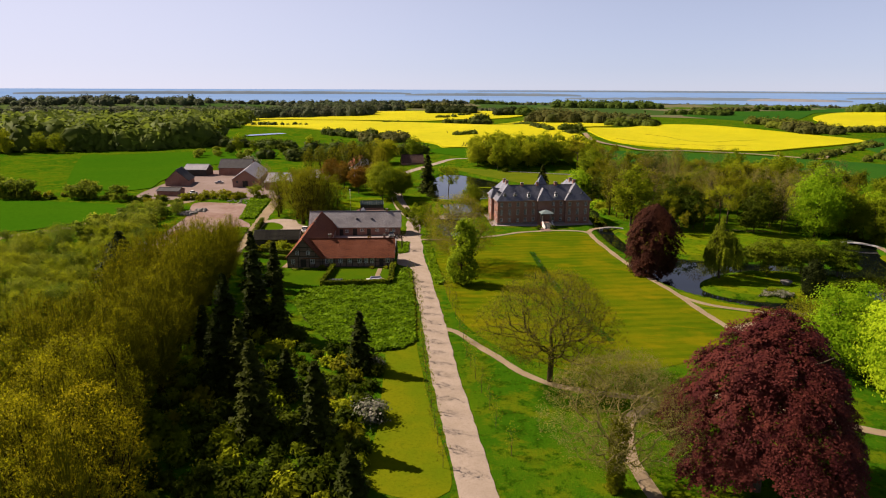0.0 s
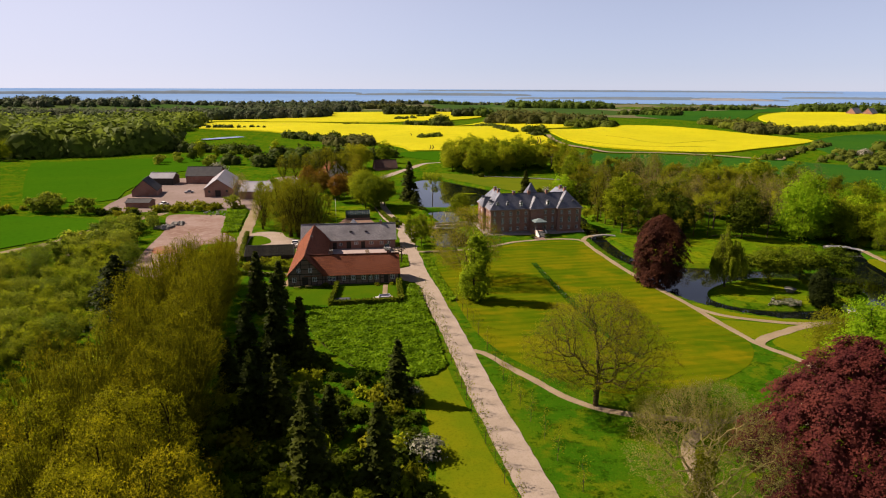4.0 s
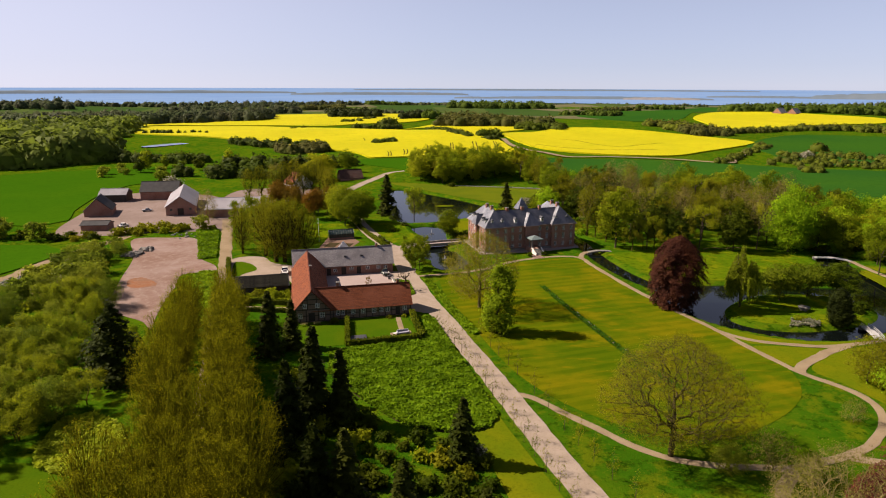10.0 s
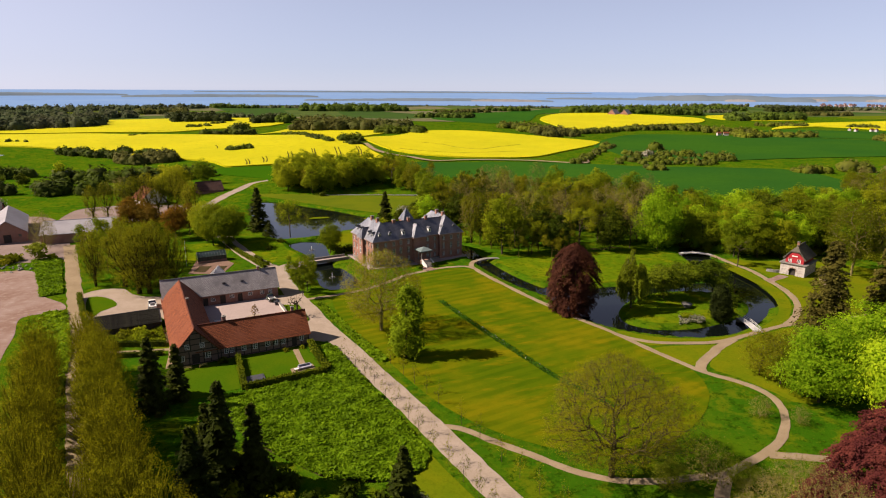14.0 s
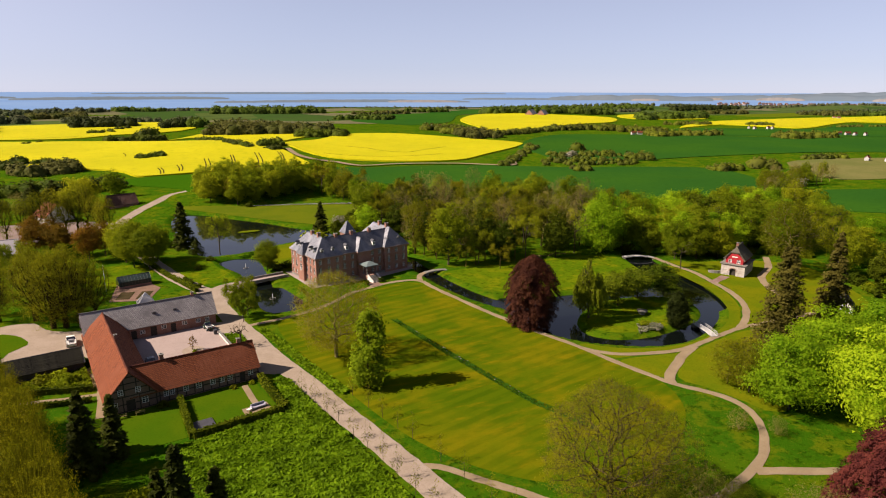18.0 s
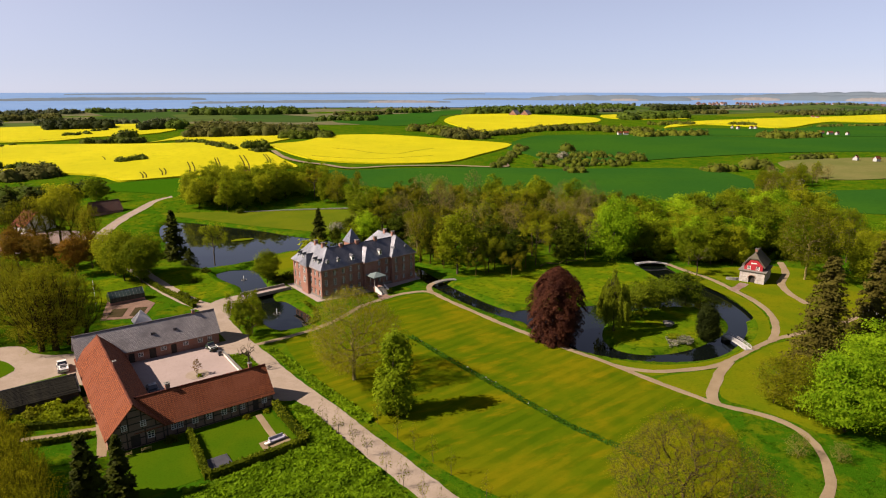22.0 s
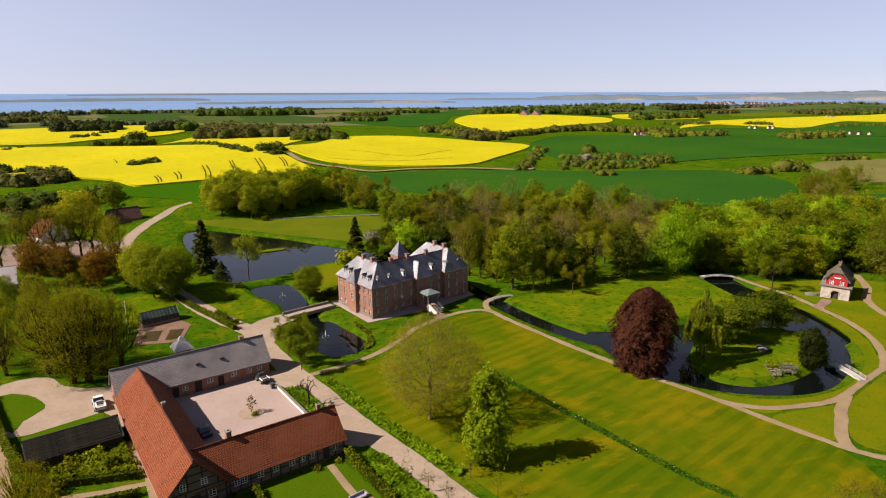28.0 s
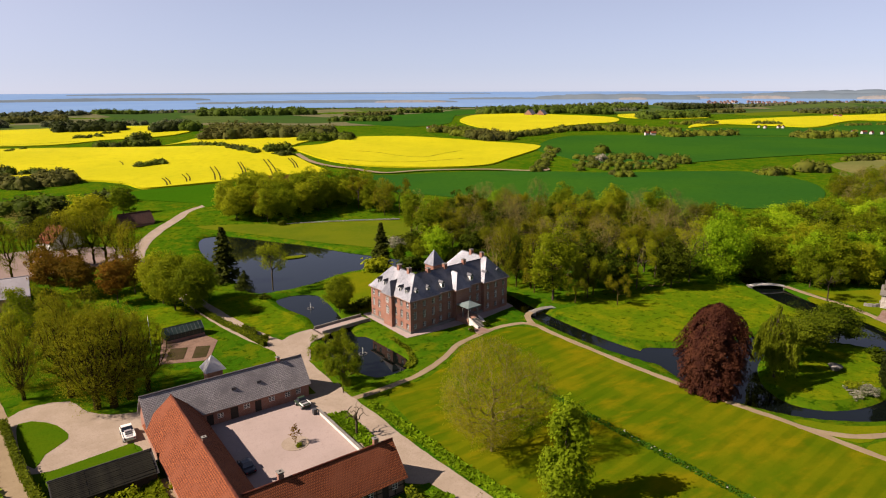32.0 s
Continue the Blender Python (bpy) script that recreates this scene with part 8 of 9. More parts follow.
far_trees("distant_wood", [(-112, 970, -42, 961, 34, 80, 11), (-7, 917, 18, 920, 24, 26, 10), (1212, 1280, 1452, 1303, 40, 100, 11), (371, 1177, 392, 1161, 14, 10, 11)],
          "dark evergreen wood behind the rapeseed", 406, W_DARK)
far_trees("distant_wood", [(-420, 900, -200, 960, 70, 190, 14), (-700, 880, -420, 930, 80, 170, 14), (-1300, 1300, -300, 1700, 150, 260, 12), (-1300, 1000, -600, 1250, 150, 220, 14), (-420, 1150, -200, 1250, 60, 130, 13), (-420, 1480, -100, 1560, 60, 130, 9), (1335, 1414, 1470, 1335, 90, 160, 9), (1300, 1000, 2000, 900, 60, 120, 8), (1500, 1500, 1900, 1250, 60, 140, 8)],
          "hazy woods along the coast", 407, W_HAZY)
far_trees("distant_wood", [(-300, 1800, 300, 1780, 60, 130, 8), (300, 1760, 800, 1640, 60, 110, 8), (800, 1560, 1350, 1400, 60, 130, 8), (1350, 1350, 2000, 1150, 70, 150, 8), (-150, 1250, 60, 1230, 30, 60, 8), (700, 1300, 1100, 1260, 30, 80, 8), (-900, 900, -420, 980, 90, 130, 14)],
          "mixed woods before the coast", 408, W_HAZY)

# sea, islands, town
v, f = [], []
NA = 72
for i in range(NA + 1):
    az = radians(-62 + 134 * i / NA)
    shore = 1960 + 60 * math.sin(5 * az) + 30 * math.sin(13 * az) + max(0, math.degrees(az) - 30) * 6
    for j in range(7):
        s = j / 6
        r_ = shore + (4720 - shore) * s
        v.append((r_ * math.sin(az), r_ * math.cos(az), 1.5 + 28.5 * s * s))
    if i:
        k = 7 * i
        f += [(k - 7 + j, k + j, k + j + 1, k - 6 + j) for j in range(6)]
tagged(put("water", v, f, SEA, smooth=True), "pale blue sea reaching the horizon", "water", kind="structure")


def far_shore(name, az0, az1, dist, height, label, mat, seed, width=60):
    """A low wooded shore far out on the sea."""
    rng = random.Random(seed)
    n = 40
    v, f = [], []
    s = (dist - 1960) / 2760
    base = 1.5 + 28.5 * max(0, s) ** 2
    for i in range(n + 1):
        t = i / n
        az = radians(az0 + (az1 - az0) * t)
        h = height * (0.35 + 0.65 * math.sin(math.pi * t) ** 0.5) * rng.uniform(0.85, 1.05)
        for d, z in ((-width, -2), (-width * 0.6, h * 0.6), (0, h), (width, -2)):
            v.append(((dist + d) * math.sin(az), (dist + d) * math.cos(az), base + z))
        if i:
            k = 4 * i
            f += [(k - 4 + j, k + j, k + j + 1, k - 3 + j) for j in range(3)]
    return tagged(put(name, v, f, mat, smooth=True), label, "shore", kind="structure")


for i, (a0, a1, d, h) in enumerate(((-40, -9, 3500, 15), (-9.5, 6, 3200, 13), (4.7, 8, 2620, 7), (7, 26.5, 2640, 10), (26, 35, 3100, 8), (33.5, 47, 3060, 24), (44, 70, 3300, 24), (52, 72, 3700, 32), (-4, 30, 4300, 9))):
    far_shore("backdrop_shore", a0, a1, d, h, "hazy blue-grey island on the horizon", HAZY_ISLE, 500 + i)
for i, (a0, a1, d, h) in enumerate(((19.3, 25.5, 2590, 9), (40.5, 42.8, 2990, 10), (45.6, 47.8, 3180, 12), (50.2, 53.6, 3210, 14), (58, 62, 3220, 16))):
    far_shore("backdrop_shore", a0, a1, d, h, "pale sandy field greyed by haze on a far shore", HAZY_SAND, 520 + i, 25)


def little_houses(name, places, label, seed, size=7.0, wall=None, roof=None):
    """Far houses: each a gabled block with walls and roof."""
    rng = random.Random(seed)
    for x, y in places:
        z = float(rise(x, y))
        t = gabled(name, label, pose(x, y, z, 0, 0, rng.uniform(-40, 40)), size * rng.uniform(0.9, 1.6), size * 0.7, 3.0, 3.0 + size * 0.36, wall or OLD_WHITE, roof or RED_TILE, category="house")
        t["group"] = "far houses"


little_houses("far_house", [(350, 901), (370, 923), (369, 897), (374, 841), (538, 666), (546, 665), (783, 692), (778, 679), (798, 673), (802, 668), (784, 560), (786, 549), (788, 539), (797, 531), (509, 350), (515, 338), (1164, 822), (1161, 811), (539, 1452), (553, 1450), (622, 628)], "far white farmhouse with a red roof", 61, 4.6)
little_houses("far_barn", [(657, 1085), (680, 1078)], "long far barn with a pale roof", 62, 22, BRICK, SHEET)
rng = random.Random(63)
v, f, v2, f2 = [], [], [], []
for i in range(330):
    az = radians(rng.uniform(47, 68) if i % 4 else rng.uniform(56, 68))
    d = rng.uniform(2330, 2620)
    x, y, s = d * math.sin(az), d * math.cos(az), rng.uniform(3.0, 6.0)
    h = rng.uniform(-1, 3) + (2620 - d) * -0.004
    k = len(v)
    v += box_v(x - s, x + s, y - s * 0.6, y + s * 0.6, 0, 4 + h)
    f += [tuple(q + k for q in g) for g in BOX_F]
    k = len(v2)
    v2 += [(x - s, y - s * 0.7, 4 + h), (x + s, y - s * 0.7, 4 + h), (x + s, y + s * 0.7, 4 + h), (x - s, y + s * 0.7, 4 + h), (x - s, y, 8 + h), (x + s, y, 8 + h)]
    f2 += [tuple(q + k for q in g) for g in ((0, 1, 5, 4), (1, 2, 5), (2, 3, 4, 5), (3, 0, 4), (3, 2, 1, 0))]
tagged(put("town_walls", v, f, surface("town_wall", (0.322, 0.28, 0.259), (0.252, 0.196, 0.175), 0.02, 0.1, 0.9, 0)), "pale house walls of a far harbour town", "town", kind="stuff")
tagged(put("town_roofs", v2, f2, surface("town_roof", (0.198, 0.11, 0.0825), (0.165, 0.0935, 0.077), 0.02, 0.1, 0.9, 0)), "reddish roofs of a far harbour town", "town", kind="stuff")

# ---- hedges, borders and crops ----


def hedge(line, width, height, seed, label, mat=None, dens=26, leaf=0.26):
    """A clipped hedge: a twiggy core under a coat of leaves."""
    rng = np.random.default_rng(seed)
    pts = smooth_line(line, 0.8)
    t = thing("hedge", label, "hedge", Matrix.Translation((pts[0][0], pts[0][1], 0)))
    v, f, cs, ns = [], [], [], []
    for i, p in enumerate(pts):
        d = (pts[min(i + 1, len(pts) - 1)] - pts[max(i - 1, 0)]).normalized()
        n = np.array((-d[1], d[0], 0))
        q = np.array((p[0] - pts[0][0], p[1] - pts[0][1], 0))
        w, h = width * 0.42, height * 0.92 * rng.uniform(0.95, 1.03)
        v += [q - n * w, q - n * w * 0.9 + (0, 0, h), q + n * w * 0.9 + (0, 0, h), q + n * w]
        if i:
            k = 4 * i
            f += [(k - 4 + j, k + j, k + j + 1, k - 3 + j) for j in range(3)]
        s, z = rng.uniform(-1, 1, dens), rng.uniform(0, 1, dens)
        side = rng.random(dens) < 0.6
        x = np.where(side, np.sign(s) * width / 2, s * width / 2)
        zz = np.where(side, z * height, height)
        cs.append(q + n * x[:, None] + np.stack([rng.uniform(-0.4, 0.4, dens) * d[0], rng.uniform(-0.4, 0.4, dens) * d[1], zz + rng.normal(size=dens) * 0.06], 1))
        ns.append(np.where(side[:, None], n * np.sign(s)[:, None], np.array([[0, 0, 1.0]])) + rng.normal(size=(dens, 3)) * 0.6)
    k = 4 * (len(pts) - 1)
    f += [(0, 1, 2, 3), (k + 3, k + 2, k + 1, k)]
    put("hedge_core", v, f, L_DARK, t)
    c = np.concatenate(cs)
    ob = new("foliage", leaf_mesh("foliage", c, np.concatenate(ns), leaf * rng.uniform(0.6, 1.3, len(c)), mat or L_HEDGE, rng))
    ob.parent = t
    return t


hedge([(-10.4, 149.9), (-9.5, 143), (-8.4, 136.0)], 1.2, 1.5, 601, "clipped yellow-green hedge round the garden lawn")
hedge([(-8.6, 135.6), (-16, 134.0), (-24.2, 132.3)], 1.2, 1.4, 602, "clipped green hedge along the leaf field")
hedge([(-24.4, 132.6), (-25.0, 140), (-25.7, 147.0)], 1.0, 1.4, 603, "clipped yellow-green hedge dividing the garden")
hedge([(-29.6, 252), (-25.6, 238), (-21.3, 226), (-17.8, 215.5)], 1.2, 1.3, 604, "clipped golden hedge along the drive")
hedge([(-66.5, 200), (-63.5, 188.5), (-60.5, 178), (-57.5, 169)], 1.2, 1.8, 605, "tall clipped green hedge beside the forecourt")
hedge([(-56, 163.0), (-48.5, 161), (-41, 159.2)], 0.9, 1.2, 606, "low dark clipped garden hedge", L_DARK)
hedge([(-54, 156.0), (-47.5, 155), (-41, 154.2)], 0.9, 1.0, 607, "low dark clipped garden hedge", L_DARK)
hedge([(-20.5, 229), (-18.6, 224.5), (-19.2, 221), (-16.4, 219.4)], 1.0, 1.2, 608, "dark curved yew hedge by the drive", L_DARK)


def leaf_bed(name, poly, count, size, height, mat, label, seed, category="plants", tilt=0.45):
    """Big soft leaves or low plants crowded over a plan outline."""
    rng = np.random.default_rng(seed)
    xs, ys = [p[0] for p in poly], [p[1] for p in poly]
    x, y = rng.uniform(min(xs), max(xs), count * 3), rng.uniform(min(ys), max(ys), count * 3)
    ok = inside_poly(x, y, poly)
    x, y = x[ok][:count], y[ok][:count]
    k = len(x)
    hump = 0.75 + 0.35 * np.sin(x * 0.9 + 1.3 * np.sin(y * 0.7)) * np.cos(y * 0.8)
    c = np.stack([x, y, height * hump * rng.uniform(0.55, 1.15, k)], 1)
    n = np.array([0, 0, 1.0]) + rng.normal(size=(k, 3)) * tilt
    ob = new(name, leaf_mesh(name, c, n, size * rng.uniform(0.55, 1.35, k), mat, rng))
    return tagged(ob, label, category, kind="stuff")


FIELD = [(-28, 131), (-24, 131.0), (-8.2, 134.2), (-7.4, 149.5), (-5.2, 147.5), (-2.6, 133), (0.2, 118), (3.0, 101.5), (1.2, 98.2), (-3, 96.5), (-8, 97.5), (-14, 101), (-21, 110), (-27, 120)]
slab("planted_bed", FIELD, SOIL, "dark soil under the leafy crop", "bed", 0.05, curved=False)
leaf_bed("leafy_crop", FIELD, 30000, 0.5, 0.6, L_CROP, "dense field of large round green leaves", 611)
leaf_bed("leafy_crop", [(-68.5, 96.9), (-69, 105), (-65.5, 106.5), (-59, 102.8), (-55, 95), (-55, 88.2), (-62.5, 89.5), (-66.5, 91.5)], 5600, 0.6, 0.6, L_PALE_CROP, "patch of large pale green leaves", 612)
leaf_bed("leafy_crop", [(-90.3, 246), (-81.8, 246), (-72, 206), (-77, 204), (-80, 215)], 5200, 0.6, 0.6, L_CROP, "overgrown green plot beside the lane", 613)
leaf_bed("leafy_crop", [(-72, 190), (-67, 189), (-60, 162), (-57, 140), (-61, 138), (-70, 165), (-74, 180)], 6000, 0.6, 0.6, L_CROP, "lush weeds beside the lane", 614)
leaf_bed("verge_plants", [(-6.4, 178), (-4.6, 178.5), (-1.4, 163), (2.4, 146), (4.6, 138), (3.0, 137), (-0.2, 148), (-3.6, 164)], 3600, 0.45, 0.5, L_CROP, "rough green plants along the drive", 615)
leaf_bed("verge_plants", [(-14.6, 178), (-10.8, 178), (-9.2, 166), (-11.5, 164)], 1500, 0.4, 0.45, L_CROP, "rough green plants beside the courtyard wall", 616)
leaf_bed("daffodil_leaves", [(25.6, 171), (27.0, 171), (28.9, 158), (30.8, 146), (33.0, 134), (35.4, 120.5), (40.2, 106.8), (38.8, 106.4), (34.2, 119), (31.4, 134), (29.2, 146), (27.3, 158)], 11000, 0.25, 0.12,
         leafy("bulb_leaves", (0.030, 0.100, 0.0040), (0.048, 0.130, 0.0060), 0.35), "dark green strip of bulb leaves across the lawn", 617)
leaf_bed("daffodil_flowers", [(26.6, 170), (27.0, 170), (30.8, 146), (33.0, 134), (35.0, 121), (34.4, 121), (31.4, 134), (29.8, 146)], 120, 0.22, 0.42, L_WHITE, "few pale flowers in the bulb strip", 618, "flowers")
leaf_bed("bank_plants", [(6.4, 190.5), (9.2, 194), (10.2, 199), (9.4, 206.5), (10.6, 206), (11.4, 199), (10, 192), (7, 189)], 700, 0.4, 0.4, L_HEDGE, "pale tufts along the moat edge", 619)
leaf_bed("garden_plants", [(-54, 168), (-43, 171), (-41, 160), (-52, 164)], 2600, 0.4, 0.9, L_GREEN, "overgrown garden plants by the dark shed", 622)
leaf_bed("island_plants", [(77, 137.4), (84, 137.0), (86, 140), (80, 142)], 500, 0.35, 0.5, L_WHITE, "low white flowers on the island", 623, "flowers")
slab("lawn", [(-72, 92), (-60, 90), (-48, 87), (-45.5, 79), (-56, 74), (-78, 76)], BRIGHT_LAWN, "small green clearing beside the trees", "lawn", 0.04)

# ---- things in the court and gardens ----


def disc(name, r, z, mat, parent=None, m=None, h=0.05, sides=28):
    v = [(r * math.cos(6.2832 * i / sides), r * math.sin(6.2832 * i / sides), z) for i in range(sides)]
    v = [(x, y, z - h) for x, y, z in v] + v
    f = [tuple(range(sides - 1, -1, -1)), tuple(range(sides, 2 * sides))] + [(i, (i + 1) % sides, sides + (i + 1) % sides, sides + i) for i in range(sides)]
    ob = put(name, v, f, mat, parent)
    if m is not None:
        ob.matrix_local = m
    return ob


tagged(disc("tree_bed", 2.3, 0.17, DRIVE, None, pose(-21.8, 171.5, 0)), "round sandy bed edged with stones", "bed", kind="structure")
plant("court_tree", lambda: airy_tree(631, L_RUST, "slim young tree staked in the courtyard", 3.2, 0.8, 160, 0.2, 0.4, "young_tree", group="", tips=40, r_tip=0.008, scatter=0.15, twigs=1, twig_len=0.25), -21.8, 171.5, 1.0, z=0.15)
grow("bush_g", -21.4, 170.2, 0.3, z=0.12, label="small green shrub in the courtyard bed")
plant("pollard", lambda: airy_tree(632, L_GREY, "dark pollarded tree with bare crooked twigs", 5.8, 2.4, 0, 0.2, 0.62, "pollard_tree", group="", tips=36, r_tip=0.035, power=0.5, balance=0.1, twigs=1, base=0.95), -11.6, 169.6)


def vehicle(name, label, m, length, width, height, body_mat, cab=(0.3, 0.75), bed=False):
    """A car or small truck: body, glazed cab, wheels with rims, lamps."""
    t = thing(name, label, "vehicle", m)
    b = bmesh.new()
    hw = width / 2
    prof = [(-length / 2, 0.35), (length / 2, 0.35), (length / 2, height * 0.5), (length * 0.3, height * 0.58), (-length * 0.45, height * 0.6), (-length / 2, height * 0.52)]
    left = [b.verts.new((x, -hw, z)) for x, z in prof]
    right = [b.verts.new((x, hw, z)) for x, z in prof]
    b.faces.new(left)
    b.faces.new(right[::-1])
    for i in range(len(prof)):
        j = (i + 1) % len(prof)
        b.faces.new((left[j], left[i], right[i], right[j]))
    bmesh.ops.bevel(b, geom=list(b.edges), offset=0.07, segments=2, affect="EDGES")
    me = bpy.data.meshes.new("body")
    b.to_mesh(me)
    b.free()
    me.materials.append(body_mat)
    ob = new("body", me)
    ob.parent = t
    x0, x1 = -length / 2 + length * cab[0], -length / 2 + length * cab[1]
    z0, z1, i = height * 0.57, height, 0.14
    put("cabin_glass", [(x0, -hw + 0.05, z0), (x1, -hw + 0.05, z0), (x1, hw - 0.05, z0), (x0, hw - 0.05, z0), (x0 + 0.35, -hw + i, z1), (x1 - 0.55, -hw + i, z1), (x1 - 0.55, hw - i, z1), (x0 + 0.35, hw - i, z1)], BOX_F, GLASS, t)
    box("roof_panel", (x0 + 0.32, x1 - 0.5, -hw + i - 0.02, hw - i + 0.02, z1 - 0.03, z1 + 0.04), body_mat, t, chamfer=0.03)
    for x in (-length * 0.31, length * 0.31):
        for s in (-1, 1):
            w = tube("wheel", [(x, s * hw - 0.11, 0.33), (x, s * hw + 0.04 * s + 0.06, 0.33)], 0.33, DARK_METAL, t, 12)
            tube("rim", [(x, s * (hw + 0.0), 0.33), (x, s * (hw + 0.115), 0.33)], 0.19, SHEET, w, 10)
    for s in (-1, 1):
        box("headlight", (length / 2 - 0.06, length / 2 + 0.02, s * hw * 0.7 - 0.15, s * hw * 0.7 + 0.15, height * 0.38, height * 0.47), WHITE_PAINT, t)
        box("tail_light", (-length / 2 - 0.02, -length / 2 + 0.05, s * hw * 0.75 - 0.1, s * hw * 0.75 + 0.1, height * 0.4, height * 0.5), RED_PAINT, t)
    if bed:
        box("load_bed", (-length / 2, x0 - 0.1, -hw, hw, height * 0.45, height * 0.52), SHEET, t)
        for s in (-1, 1):
            box("bed_side", (-length / 2, x0 - 0.1, s * hw - 0.03, s * hw + 0.03, height * 0.5, height * 0.68), WHITE_PAINT, t)
        for k in range(3):
            box("cargo_box", (-length / 2 + 0.3 + 0.75 * k, -length / 2 + 0.9 + 0.75 * k, -0.6, 0.5, height * 0.53, height * (0.62 + 0.07 * k)), DARK_METAL if k % 2 else SHEET, t, chamfer=0.03)
    return t


BLACK_CAR = surface("dark_car_paint", (0.014, 0.0154, 0.021), (0.014, 0.0154, 0.021), 1, 1, 0.25, 0.0, spec=0.6)
vehicle("car", "dark blue-black car parked in the courtyard shade", pose(-30.4, 167.6, 0.11, 0, 0, 99), 4.3, 1.75, 1.45, BLACK_CAR)
vehicle("pickup_truck", "white flatbed pickup parked on the gravel", pose(-46.9, 186.9, 0.06, 0, 0, 98), 4.9, 1.9, 1.75, WHITE_PAINT, (0.5, 0.85), True)
vehicle("utility_cart", "dark green utility cart with an open load bed", pose(-17.4, 183.6, 0.11, 0, 0, 105), 3.4, 1.6, 1.7, surface("green_paint", (0.021, 0.042, 0.021), (0.028, 0.042, 0.028), 1, 3, 0.5, 0.1), (0.45, 0.85), True)
vehicle("car", "pale grey car parked in the farmyard", pose(-123.0, 285, 0.05, 0, 0, 20), 4.2, 1.75, 1.45, SHEET)
vehicle("car", "white car parked beside the low shed", pose(-120.5, 254, 0.05, 0, 0, 60), 4.2, 1.75, 1.45, WHITE_PAINT)
vehicle("car", "dark car parked behind the barn", pose(-96.5, 300, 0.05, 0, 0, 0), 4.2, 1.75, 1.45, BLACK_CAR)
vehicle("car", "dark car parked behind the barn", pose(-91.0, 303, 0.05, 0, 0, 10), 4.2, 1.75, 1.45, BLACK_CAR)
bin_ = thing("waste_bin", "black wheeled waste bin by the low wall", "bin", pose(-16.2, 179.6, 0.1, 0, 0, 10))
put("bin_body", [(-0.3, -0.35, 0), (0.3, -0.35, 0), (0.3, 0.35, 0), (-0.3, 0.35, 0), (-0.38, -0.42, 1.0), (0.38, -0.42, 1.0), (0.38, 0.42, 1.0), (-0.38, 0.42, 1.0)], BOX_F, DARK_METAL, bin_)
box("bin_lid", (-0.42, 0.42, -0.46, 0.46, 1.0, 1.08), DARK_METAL, bin_, chamfer=0.03)

# garden in front of the house
ribbon("path", [(-13.7, 148.9), (-13.2, 144), (-12.7, 139.6)], 1.2, GRAVEL, "narrow paved garden path", "path", 0.10, 0.03, 31)
slab("terrace", [(-15.2, 136.6), (-10.4, 137.8), (-10.9, 140.4), (-15.5, 139.2)], GRAVEL, "small paved garden terrace", "terrace", 0.09, curved=False)
SOFA_COVER = surface("lilac_cover", (0.30, 0.29, 0.34), (0.24, 0.23, 0.28), 1.0, 5.0, 0.8, 0.2, (0.16, 0.155, 0.19))
sofa = thing("garden_sofa", "garden sofa under a pale lilac-grey cover", "sofa", pose(-12.6, 138.6, 0.09, 0, 0, 14))
box("seat", (-1.3, 1.3, -0.4, 0.4, 0.15, 0.45), SOFA_COVER, sofa, chamfer=0.06)
box("backrest", (-1.3, 1.3, 0.32, 0.52, 0.3, 0.9), SOFA_COVER, sofa, chamfer=0.06)
for s in (-1, 1):
    box("armrest", (s * 1.3 - 0.12, s * 1.3 + 0.12, -0.4, 0.45, 0.1, 0.65), SOFA_COVER, sofa, chamfer=0.05)
    for y in (-0.3, 0.3):
        box("leg", (s * 1.15 - 0.04, s * 1.15 + 0.04, y - 0.04, y + 0.04, 0, 0.15), DARK_METAL, sofa)
tb = thing("garden_table", "low white garden table", "table", pose(-14.3, 138.0, 0.09, 0, 0, 14))
box("tabletop", (-0.5, 0.5, -0.3, 0.3, 0.38, 0.44), WHITE_PAINT, tb, chamfer=0.015)
for x in (-0.42, 0.42):
    for y in (-0.24, 0.24):
        box("leg", (x - 0.03, x + 0.03, y - 0.03, y + 0.03, 0, 0.38), DARK_METAL, tb)
tramp = thing("trampoline", "square dark grey ground trampoline on the lawn", "trampoline", pose(-22.6, 136.2, 0.04, 0, 0, 9) @ Matrix.Diagonal((1.4, 1.4, 1.0, 1)))
box("mat", (-1.35, 1.35, -1.1, 1.1, 0.22, 0.26), surface("grey_mat", (0.035, 0.035, 0.042), (0.045, 0.045, 0.053), 1, 8, 0.7, 0.1), tramp)
box("edge_pad", (-1.5, 1.5, -1.25, 1.25, 0.0, 0.22), DARK_METAL, tramp, chamfer=0.03)


def bench(x, y, turn, label="weathered wooden garden bench by the wall"):
    t = thing("garden_bench", label, "bench", pose(x, y, 0.03, 0, 0, turn), "garden benches")
    for k in range(3):
        box("seat_slat", (-0.8, 0.8, -0.22 + 0.15 * k, -0.1 + 0.15 * k, 0.42, 0.46), PALE_BARK, t)
    for k in range(2):
        box("back_slat", (-0.8, 0.8, 0.24, 0.28, 0.58 + 0.16 * k, 0.7 + 0.16 * k), PALE_BARK, t)
    for sx in (-0.7, 0.7):
        box("leg", (sx - 0.04, sx + 0.04, -0.22, -0.14, 0, 0.42), PALE_BARK, t)
        box("leg", (sx - 0.04, sx + 0.04, 0.2, 0.28, 0, 0.92), PALE_BARK, t)


